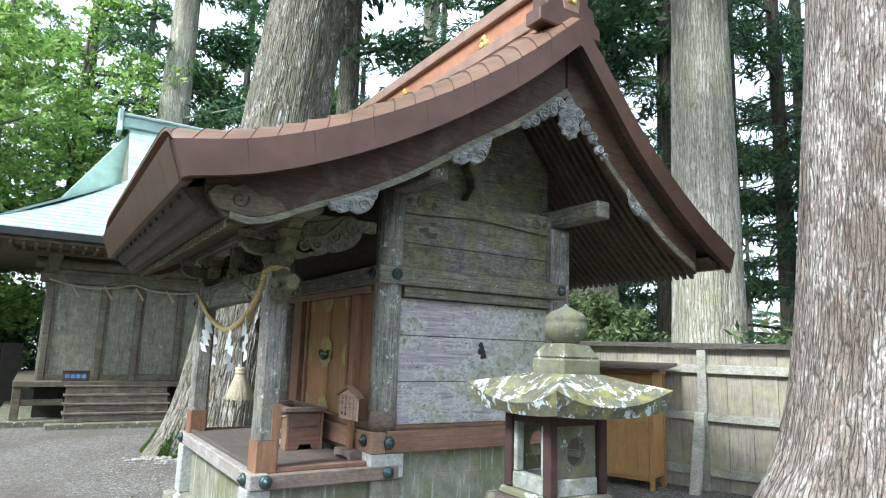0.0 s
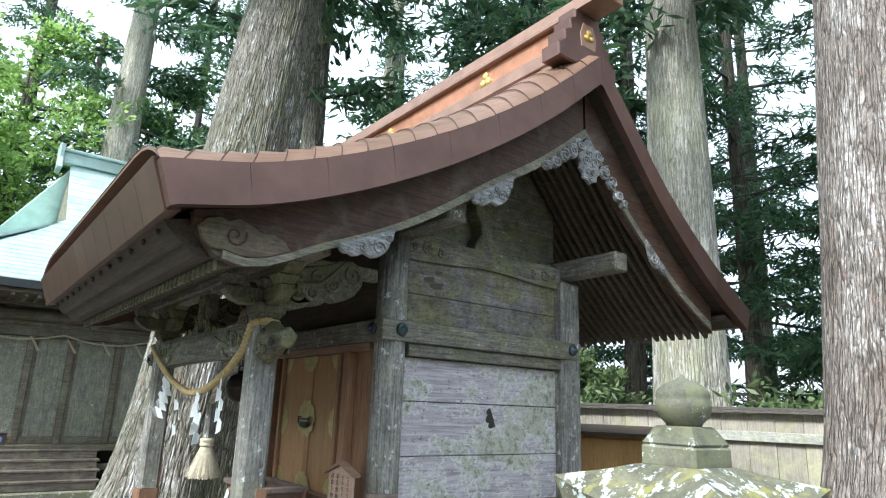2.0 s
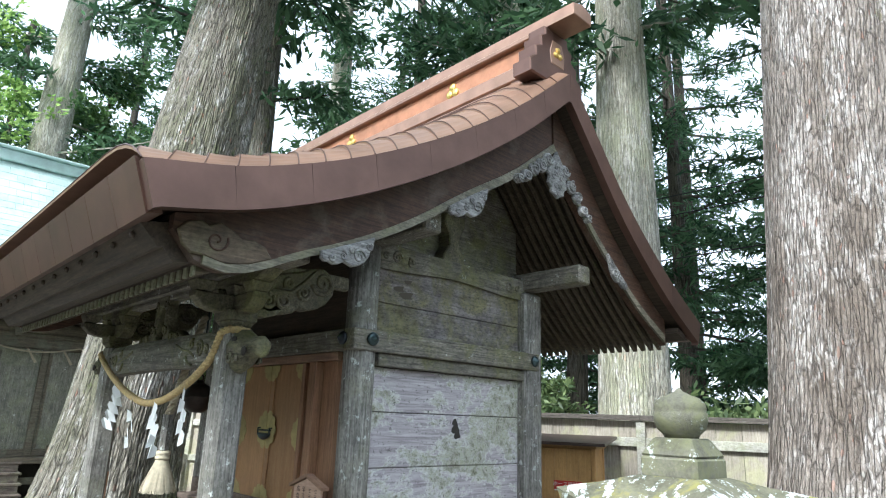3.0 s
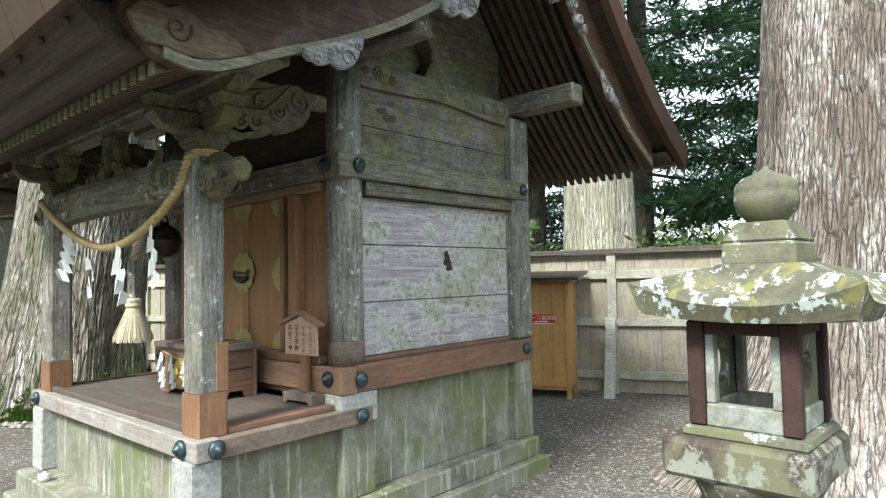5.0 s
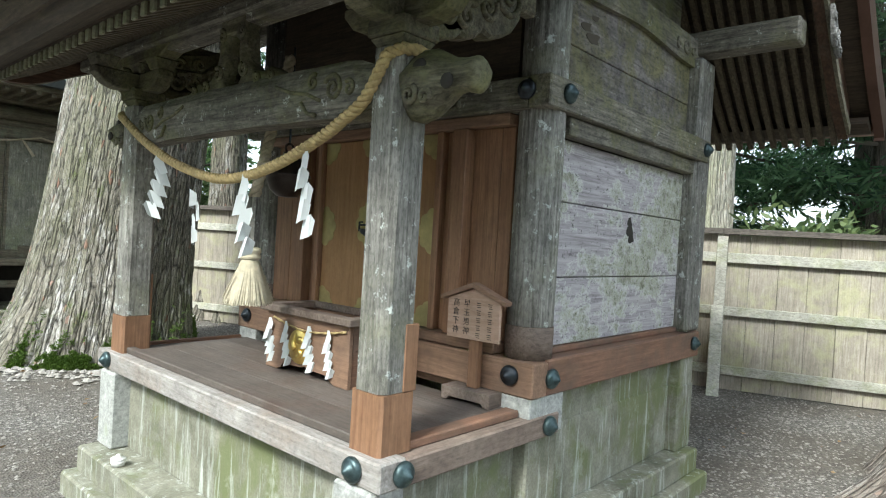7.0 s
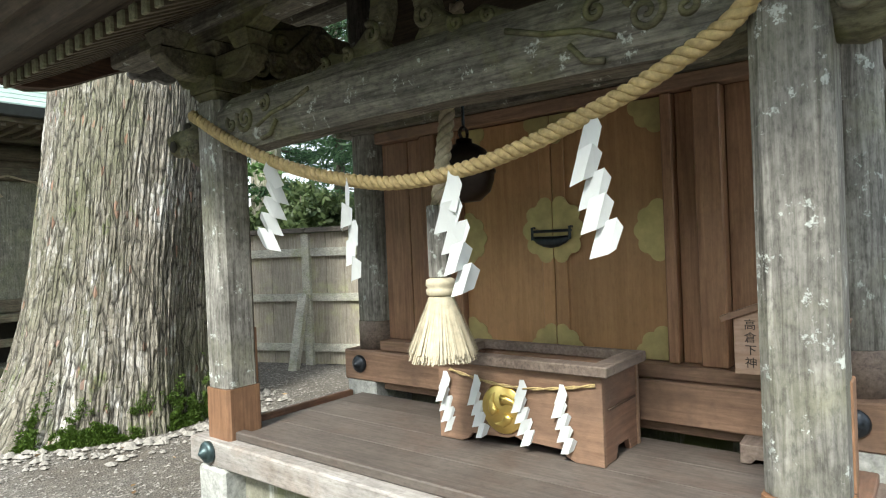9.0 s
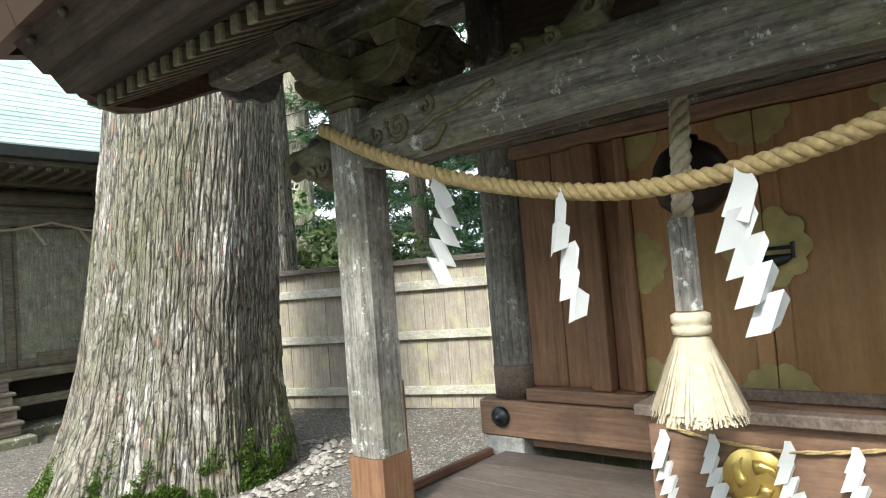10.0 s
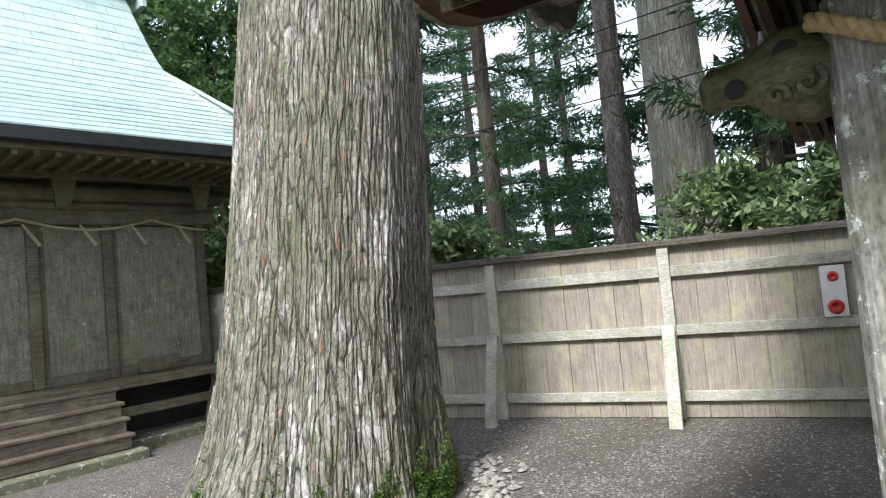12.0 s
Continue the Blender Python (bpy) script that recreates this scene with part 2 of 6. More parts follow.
def plain(name, colour, rough=0.5, metal=0.0, scale=12, amount=0.25, relief=0.1, coat=0.0):
    m, nt, bsdf = material(name)
    flat = coords(nt)
    n = noise_tex(nt, flat, scale, 6, 0.6)
    col = ramp(nt, n, [(0.3, tuple(c * (1 - amount) for c in colour)), (0.7, tuple(min(1, c * (1 + amount)) for c in colour))])
    nt.links.new(vary(nt, col, 0.07), bsdf.inputs["Base Color"])
    bsdf.inputs["Roughness"].default_value = rough
    bsdf.inputs["Metallic"].default_value = metal
    bsdf.inputs["Coat Weight"].default_value = coat
    bump(nt, bsdf, noise_tex(nt, flat, scale * 5, 3, 0.6), relief, 0.003)
    return m


copper = plain("brown_copper", (0.30, 0.185, 0.13), 0.36, 0.5, 5, 0.2, 0.06)
copper_dark = plain("dark_brown_copper", (0.125, 0.072, 0.056), 0.42, 0.65, 4, 0.2, 0.06)
copper_orange = plain("orange_copper", (0.40, 0.185, 0.10), 0.45, 0.4, 6, 0.25, 0.05)
verdigris = plain("verdigris_copper", (0.45, 0.585, 0.55), 0.33, 0.2, 3, 0.2, 0.1)
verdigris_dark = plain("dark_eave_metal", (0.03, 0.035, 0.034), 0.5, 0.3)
brass = plain("gilt_brass", (0.44, 0.37, 0.17), 0.45, 0.5, 14, 0.2, 0.05)
gold = plain("gold_leaf", (0.75, 0.55, 0.18), 0.32, 0.9, 10, 0.15, 0.04)
iron = plain("black_iron", (0.035, 0.042, 0.05), 0.38, 0.7, 25, 0.4, 0.2)
bronze = plain("dark_bronze", (0.030, 0.022, 0.018), 0.35, 0.6, 18, 0.4, 0.1)
verdi_iron = plain("patinated_boss", (0.055, 0.085, 0.09), 0.42, 0.6, 30, 0.5, 0.2)
paper = plain("white_paper", (0.62, 0.655, 0.66), 0.85, 0, 20, 0.04, 0.03)
straw = plain("straw_rope", (0.42, 0.32, 0.15), 0.7, 0, 60, 0.3, 0.5)
hemp = plain("hemp_rope", (0.36, 0.31, 0.22), 0.85, 0, 60, 0.3, 0.5)
tassel_fibre = plain("tassel_fibre", (0.52, 0.465, 0.34), 0.8, 0, 40, 0.2, 0.3)
ink = plain("black_ink", (0.015, 0.014, 0.013), 0.7, 0)
red_paint = plain("red_enamel", (0.55, 0.03, 0.025), 0.35, 0, 10, 0.1, 0.02, 0.2)
white_paint = plain("white_enamel", (0.75, 0.75, 0.74), 0.4, 0, 10, 0.06, 0.02)
blue_paint = plain("blue_tin", (0.10, 0.22, 0.45), 0.5, 0, 10, 0.3, 0.05)
steel_roof = plain("dark_sheet_metal", (0.09, 0.065, 0.055), 0.4, 0.5, 8, 0.2, 0.05)
rubber = plain("black_cable", (0.02, 0.02, 0.02), 0.6)
# near-black for dark boards and knots, and for shade painted in gaps and hollows
void_dark = plain("dark_planks_and_shade", (0.03, 0.027, 0.022), 0.9)


def leaf(name, dark, light, through_light=0.35):
    m, nt, bsdf = material(name)
    geo = nt.nodes.new("ShaderNodeNewGeometry")
    col = ramp(nt, geo.outputs["Random Per Island"], [(0, dark), (1, light)])
    col = vary(nt, col, 0.2)
    nt.links.new(col, bsdf.inputs["Base Color"])
    bsdf.inputs["Roughness"].default_value = 0.55
    bsdf.inputs["Transmission Weight"].default_value = 0.0
    tr = nt.nodes.new("ShaderNodeBsdfTranslucent")
    nt.links.new(col, tr.inputs["Color"])
    ms = nt.nodes.new("ShaderNodeMixShader")
    ms.inputs[0].default_value = through_light
    nt.links.new(bsdf.outputs[0], ms.inputs[1])
    nt.links.new(tr.outputs[0], ms.inputs[2])
    nt.links.new(ms.outputs[0], nt.nodes["Material Output"].inputs[0])
    return m


needle = leaf("cedar_needles", (0.025, 0.07, 0.036), (0.12, 0.225, 0.10), 0.5)
needle_light = leaf("young_cedar_needles", (0.06, 0.14, 0.045), (0.16, 0.27, 0.09))
broad_leaf = leaf("fresh_leaves", (0.13, 0.27, 0.06), (0.46, 0.64, 0.20), 0.6)
shrub_leaf = leaf("leathery_leaves", (0.05, 0.09, 0.035), (0.20, 0.27, 0.11), 0.3)
dead_leaf = leaf("dry_leaves", (0.16, 0.09, 0.04), (0.36, 0.24, 0.11), 0.2)
moss = leaf("moss", (0.05, 0.10, 0.012), (0.12, 0.20, 0.03), 0.2)


def bark_material(name, dark, mid, pale, warm, green, moss_tint, size=1.0, pale_from=0.52, crack=0.9, length=0.06, mossy=0.64):
    """Cedar bark: long wavy strips parted by thin dark cracks, broken across into flakes, silvered in patches."""
    m, nt, bsdf = material(name)
    at = nt.nodes.new("ShaderNodeAttribute")
    at.attribute_name = "along_trunk"
    base = at.outputs["Vector"]

    def scaled(vec, sc):
        mp = nt.nodes.new("ShaderNodeMapping")
        mp.inputs["Scale"].default_value = sc
        nt.links.new(vec, mp.inputs["Vector"])
        return mp.outputs[0]

    warp = nt.nodes.new("ShaderNodeVectorMath")
    warp.operation = "MULTIPLY_ADD"
    wn = nt.nodes.new("ShaderNodeTexNoise")
    wn.inputs["Scale"].default_value = 4.5
    wn.inputs["Detail"].default_value = 5
    nt.links.new(scaled(base, (1, 1, 0.6)), wn.inputs["Vector"])
    nt.links.new(wn.outputs["Color"], warp.inputs[0])
    warp.inputs[1].default_value = (0.05, 0.05, 0.16)
    nt.links.new(base, warp.inputs[2])

    def plates(scale, stretch):
        vec = scaled(warp.outputs[0], (1, 1, stretch))
        v = nt.nodes.new("ShaderNodeTexVoronoi")
        v.feature = "DISTANCE_TO_EDGE"
        v.inputs["Scale"].default_value = scale
        nt.links.new(vec, v.inputs["Vector"])
        c = nt.nodes.new("ShaderNodeTexVoronoi")
        c.inputs["Scale"].default_value = scale
        nt.links.new(vec, c.inputs["Vector"])
        sep = nt.nodes.new("ShaderNodeSeparateColor")
        nt.links.new(c.outputs["Color"], sep.inputs[0])
        return v.outputs["Distance"], sep
    d1, s1 = plates(17 / size, length)
    d2, s2 = plates(30 / size, 0.34)
    strips = noise_tex(nt, scaled(warp.outputs[0], (20, 20, 3.0)), 2.6, 9, 0.72, 0.2)
    grit = noise_tex(nt, scaled(base, (1, 1, 0.45)), 70, 5, 0.7)
    broad = noise_tex(nt, scaled(base, (1, 1, 0.4)), 1.5, 5, 0.62)
    patch = noise_tex(nt, scaled(warp.outputs[0], (2.6, 2.6, 0.9)), 1.7, 9, 0.72)
    col = ramp(nt, strips, [(0.30, dark), (0.50, mid), (0.74, tuple(0.5 * (a + b) for a, b in zip(mid, pale)))])
    col = mix(nt, 0.7, col, ramp(nt, s2.outputs[0], [(0.0, (0.6,) * 3), (1.0, (1.3,) * 3)]), "MULTIPLY")
    col = mix(nt, 0.6, col, ramp(nt, s1.outputs[0], [(0.0, (0.75,) * 3), (1.0, (1.15,) * 3)]), "MULTIPLY")
    col = mix(nt, ramp(nt, broad, [(0.44, (0, 0, 0)), (0.62, (0.6,) * 3)]), col, green)
    # silvered skin in patches, following the flakes
    col = mix(nt, mix(nt, 1.0, ramp(nt, patch, [(pale_from, (0, 0, 0)), (pale_from + 0.09, (0.85,) * 3)]), ramp(nt, s2.outputs[2], [(0.3, (0.15,) * 3), (0.7, (1,) * 3)]), "MULTIPLY"), col, pale)
    col = mix(nt, ramp(nt, s2.outputs[1], [(0.985, (0, 0, 0)), (0.99, (0.55,) * 3)]), col, warm)
    col = mix(nt, ramp(nt, noise_tex(nt, scaled(base, (1, 1, 0.5)), 5.5, 8, 0.74), [(mossy, (0, 0, 0)), (mossy + 0.06, (0.7,) * 3)]), col, moss_tint)
    col = mix(nt, 0.5, col, ramp(nt, grit, [(0.3, (0.6,) * 3), (0.65, (1.12,) * 3)]), "MULTIPLY")
    rift = ramp(nt, d1, [(0.0, (crack,) * 3), (0.04, (crack * 0.5,) * 3), (0.085, (0, 0, 0))])
    col = mix(nt, rift, col, tuple(0.3 * c for c in dark))
    col = mix(nt, ramp(nt, d2, [(0.0, (crack * 0.5,) * 3), (0.06, (0, 0, 0))]), col, tuple(0.45 * c for c in dark))
    nt.links.new(col, bsdf.inputs["Base Color"])
    bsdf.inputs["Roughness"].default_value = 0.9
    n = bump(nt, bsdf, ramp(nt, d1, [(0.0, (0, 0, 0)), (0.16, (1, 1, 1))]), 0.7, 0.022)
    n = bump(nt, bsdf, ramp(nt, d2, [(0.0, (0, 0, 0)), (0.12, (1, 1, 1))]), 0.6, 0.008, n)
    bump(nt, bsdf, strips, 0.5, 0.008, n)
    return m


bark = bark_material("cedar_bark", (0.085, 0.077, 0.06), (0.25, 0.23, 0.185), (0.58, 0.57, 0.54), (0.34, 0.16, 0.105), (0.15, 0.16, 0.085), (0.13, 0.165, 0.05), 0.75, 0.515, 0.9, 0.085, 0.58)
bark_grey = bark_material("pale_cedar_bark", (0.30, 0.28, 0.22), (0.50, 0.475, 0.395), (0.74, 0.72, 0.66), (0.40, 0.28, 0.20), (0.38, 0.40, 0.25), (0.30, 0.34, 0.18), 0.85, 0.50, 0.6)
bark_old = bark_material("old_cedar_bark", (0.12, 0.096, 0.08), (0.31, 0.27, 0.235), (0.60, 0.57, 0.54), (0.34, 0.18, 0.13), (0.13, 0.10, 0.075), (0.15, 0.145, 0.075), 0.5, 0.49, 0.75, 0.09, 0.62)
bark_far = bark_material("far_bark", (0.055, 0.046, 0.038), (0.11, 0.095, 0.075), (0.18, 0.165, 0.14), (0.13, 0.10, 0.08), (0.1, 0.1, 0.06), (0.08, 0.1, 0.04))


def ground_material():
    m, nt, bsdf = material("gravel_earth")
    flat = coords(nt)
    v = nt.nodes.new("ShaderNodeTexVoronoi")
    v.inputs["Scale"].default_value = 64
    nt.links.new(flat, v.inputs["Vector"])
    sep = nt.nodes.new("ShaderNodeSeparateColor")
    nt.links.new(v.outputs["Color"], sep.inputs[0])
    stones = ramp(nt, sep.outputs[0], [(0, (0.065, 0.06, 0.054)), (0.45, (0.14, 0.132, 0.12)), (0.85, (0.20, 0.19, 0.172)), (1, (0.44, 0.42, 0.39))])
    big = noise_tex(nt, flat, 0.7, 6, 0.62, 0.4)
    earth = ramp(nt, noise_tex(nt, flat, 9, 7, 0.65), [(0.3, (0.06, 0.052, 0.042)), (0.7, (0.145, 0.125, 0.102))])
    col = mix(nt, ramp(nt, big, [(0.36, (0.15,) * 3), (0.62, (0.95,) * 3)]), earth, stones)
    nt.links.new(col, bsdf.inputs["Base Color"])
    bsdf.inputs["Roughness"].default_value = 0.95
    bump(nt, bsdf, v.outputs["Distance"], 0.8, 0.012)
    return m


gravel = ground_material()

# ---- mesh helpers ----
BASE = {}


def thing(name, base, label, category, group="", kind=""):
    """An Empty at the base of a thing; its parts are made in world coordinates."""
    ob = new(name)
    ob.empty_display_size = 0.1
    ob.location = base
    BASE[ob.name] = Matrix.Translation(base)
    return tagged(ob, label, category, group, kind)


def link_mesh(name, me, mat, parent=None, label="", smooth=False):
    me.materials.append(mat)
    if smooth:
        me.polygons.foreach_set("use_smooth", [True] * len(me.polygons))
    ob = new(name, me)
    if parent is not None:
        ob.parent = parent
        if parent.name in BASE:
            ob.matrix_parent_inverse = BASE[parent.name].inverted()
    if label:
        tagged(ob, label)
    return ob


def part(name, bm, mat, parent=None, label="", smooth=False):
    me = bpy.data.meshes.new(name)
    bm.normal_update()
    bm.to_mesh(me)
    bm.free()
    return link_mesh(name, me, mat, parent, label, smooth)


def islands(name, bm, mat, parent, label="", smooth=False):
    """Links every loose piece of bm as a part of its own."""
    seen = set()
    bm.verts.index_update()
    for v0 in bm.verts:
        if v0.index in seen:
            continue
        todo, group = [v0], []
        seen.add(v0.index)
        while todo:
            v = todo.pop()
            group.append(v)
            for e in v.link_edges:
                w = e.other_vert(v)
                if w.index not in seen:
                    seen.add(w.index)
                    todo.append(w)
        at = {v.index: k for k, v in enumerate(group)}
        faces = {f for v in group for f in v.link_faces}
        me = bpy.data.meshes.new(name)
        me.from_pydata([tuple(v.co) for v in group], [], [[at[v.index] for v in f.verts] for f in faces])
        link_mesh(name, me, mat, parent, label, smooth)
    bm.free()


def setting(name, bm, mat, label, category, smooth=False):
    return tagged(part(name, bm, mat, None, "", smooth), label, category, "", "structure")


def tris(name, verts, faces, mat, parent=None, label="", smooth=False):
    me = bpy.data.meshes.new(name)
    me.from_pydata(verts.tolist() if hasattr(verts, "tolist") else verts, [], faces.tolist() if hasattr(faces, "tolist") else faces)
    return link_mesh(name, me, mat, parent, label, smooth)


def box(x0, x1, y0, y1, z0, z1, bev=0.006, bm=None, m=None):
    """A bevelled block, added to bm."""
    bm = bm or bmesh.new()
    g = bmesh.ops.create_cube(bm, size=1)["verts"]
    bmesh.ops.scale(bm, vec=(abs(x1 - x0), abs(y1 - y0), abs(z1 - z0)), verts=g)
    bmesh.ops.translate(bm, vec=((x0 + x1) / 2, (y0 + y1) / 2, (z0 + z1) / 2), verts=g)
    if m is not None:
        bmesh.ops.transform(bm, matrix=m, verts=g)
    if bev:
        bmesh.ops.bevel(bm, geom=list({e for v in g for e in v.link_edges}), offset=bev, segments=1, affect="EDGES")
    return bm


def prism(pts, axis, a, b, bm=None, bev=0.0):
    """A flat outline, given in the two other axes in order, drawn out along an axis from a to b."""
    bm = bm or bmesh.new()
    i = "xyz".index(axis)

    def put(p, v):
        c = list(p)
        c.insert(i, v)
        return bm.verts.new(c)
    low, high = [put(p, a) for p in pts], [put(p, b) for p in pts]
    n = len(pts)
    fs = [bm.faces.new(low[::-1]), bm.faces.new(high)]
    fs += [bm.faces.new((low[k], low[(k + 1) % n], high[(k + 1) % n], high[k])) for k in range(n)]
    bmesh.ops.recalc_face_normals(bm, faces=fs)
    if bev:
        bmesh.ops.bevel(bm, geom=list({e for f in fs[:2] for e in f.edges}), offset=bev, segments=1, affect="EDGES")
    return bm


def tube(pts, radius, segs=10, bm=None, closed=False):
    bm = bm or bmesh.new()
    pts = [Vector(p) for p in pts]
    rad = radius if hasattr(radius, "__len__") else [radius] * len(pts)
    rings, side = [], None
    for k, p in enumerate(pts):
        d = (pts[min(k + 1, len(pts) - 1)] - pts[max(k - 1, 0)]).normalized()
        if side is None:
            side = d.orthogonal().normalized()
        side = (side - d * side.dot(d)).normalized()
        up = d.cross(side)
        rings.append([bm.verts.new(p + (side * math.cos(a) + up * math.sin(a)) * rad[k]) for a in (2 * math.pi * j / segs for j in range(segs))])
    for r0, r1 in zip(rings, rings[1:]):
        for j in range(segs):
            bm.faces.new((r0[j], r0[(j + 1) % segs], r1[(j + 1) % segs], r1[j]))
    bm.faces.new(rings[0][::-1])
    bm.faces.new(rings[-1])
    return bm


def lathe(profile, at, segs=24, bm=None, axis="z"):
    """profile: radius and height pairs from below."""
    bm = bm or bmesh.new()
    rings = []
    for r, h in profile:
        ring = []
        for j in range(segs):
            a = 2 * math.pi * j / segs
            c = (r * math.cos(a), r * math.sin(a), h)
            if axis == "x":
                c = (-h, c[0], c[1])
            elif axis == "y":
                c = (c[0], -h, c[1])
            ring.append(bm.verts.new(Vector(at) + Vector(c)))
        rings.append(ring)
    fs = []
    for r0, r1 in zip(rings, rings[1:]):
        for j in range(segs):
            fs.append(bm.faces.new((r0[j], r0[(j + 1) % segs], r1[(j + 1) % segs], r1[j])))
    fs += [bm.faces.new(rings[0][::-1]), bm.faces.new(rings[-1])]
    bmesh.ops.recalc_face_normals(bm, faces=fs)
    return bm


def frustum(cx, cy, z0, w0, d0, z1, w1, d1, bm=None, bev=0.005):
    bm = bm or bmesh.new()
    a = [bm.verts.new((cx + sx * w0 / 2, cy + sy * d0 / 2, z0)) for sx, sy in ((-1, -1), (1, -1), (1, 1), (-1, 1))]
    b = [bm.verts.new((cx + sx * w1 / 2, cy + sy * d1 / 2, z1)) for sx, sy in ((-1, -1), (1, -1), (1, 1), (-1, 1))]
    fs = [bm.faces.new(a[::-1]), bm.faces.new(b)] + [bm.faces.new((a[k], a[(k + 1) % 4], b[(k + 1) % 4], b[k])) for k in range(4)]
    if bev:
        bmesh.ops.bevel(bm, geom=list({e for f in fs for e in f.edges}), offset=bev, segments=1, affect="EDGES")
    return bm


def spiral(centre, r0, turns, plane, width=0.012, start=0.0, hand=1, bm=None, tail=()):
    """A raised scroll, as carvers cut it, in a plane 'xz' or 'yz'."""
    pts = []
    n = int(14 * turns)
    for k in range(n + 1):
        t = k / n
        a = start + hand * 2 * math.pi * turns * t
        r = r0 * (1 - 0.88 * t)
        u, v = r * math.cos(a), r * math.sin(a)
        pts.append((centre[0] + u, centre[1], centre[2] + v) if plane == "xz" else (centre[0], centre[1] + u, centre[2] + v))
    pts = list(tail) + pts
    return tube(pts, [width * (1 - 0.4 * k / len(pts)) for k in range(len(pts))], 6, bm)


def smooth_line(xs, zs):
    """A curve through a few points, for roof and rope lines."""
    xs, zs = np.array(xs, float), np.array(zs, float)
    slopes = np.gradient(zs, xs)

    def at(x):
        k = int(np.clip(np.searchsorted(xs, x) - 1, 0, len(xs) - 2))
        h = xs[k + 1] - xs[k]
        t = (x - xs[k]) / h
        return float((2 * t**3 - 3 * t**2 + 1) * zs[k] + (t**3 - 2 * t**2 + t) * h * slopes[k] + (-2 * t**3 + 3 * t**2) * zs[k + 1] + (t**3 - t**2) * h * slopes[k + 1])
    return at

# ---- ground ----
def ground_height(x, y):
    return 0.012 * noise.noise((x * 0.8, y * 0.8, 0)) + 0.006 * noise.noise((x * 3, y * 3, 4))


def build_ground():
    def axis(lo, hi):
        inner = list(np.arange(lo, hi, 0.2))
        out = [hi + 0.4 * 1.35**k for k in range(26)]
        return [2 * lo - (v - hi + lo) for v in out[::-1]] + inner + out
    xs, ys = axis(-4, 10), axis(-3, 17)
    verts = [(x, y, ground_height(x, y) - 0.012) for y in ys for x in xs]
    n = len(xs)
    faces = [(j * n + i, j * n + i + 1, (j + 1) * n + i + 1, (j + 1) * n + i) for j in range(len(ys) - 1) for i in range(n - 1)]
    g = tris("ground", verts, faces, gravel, smooth=True)
    tagged(g, "grey gravel and trodden earth of the shrine yard", "ground", "", "structure")


build_ground()

# ---- the small shrine: measures ----
YC = 5.50                      # middle of its front
Y0, Y1 = 4.335, 6.66          # outer faces of the flanks
PX, PB = 2.285, 3.98            # front and back posts
VERGE, VERGE2 = 3.60, 7.57     # gable ends of the roof
RX, RZ = 3.48, 4.32            # ridge line
FIELD = 0.16                   # the roof's field swells above its verges
front_top = smooth_line([0.53, 0.96, 1.40, 1.85, 2.37, 2.93, 3.48], [2.66, 2.755, 2.92, 3.14, 3.45, 3.85, 4.32])
back_top = smooth_line([3.48, 3.84, 4.17, 4.59, 4.96, 5.45], [4.32, 3.91, 3.54, 3.17, 2.90, 2.61])


def roof_top(x):
    return front_top(x) if x <= RX else back_top(x)


barge_low_f = smooth_line([0.948, 1.433, 2.011, 2.547, 2.991, 3.476], [2.292, 2.437, 2.705, 3.045, 3.314, 3.675])
barge_low_b = smooth_line([3.476, 3.879, 4.25, 4.642, 5.086], [3.675, 3.231, 2.911, 2.622, 2.385])


def ribbon(xs, top, low, y0, y1, bm=None):
    """A board in the plane of a gable, between two lines, y0 to y1 thick."""
    pts = [(x, top(x)) for x in xs] + [(x, low(x)) for x in reversed(xs)]
    return prism(pts, "y", y0, y1, bm)


SHN = []


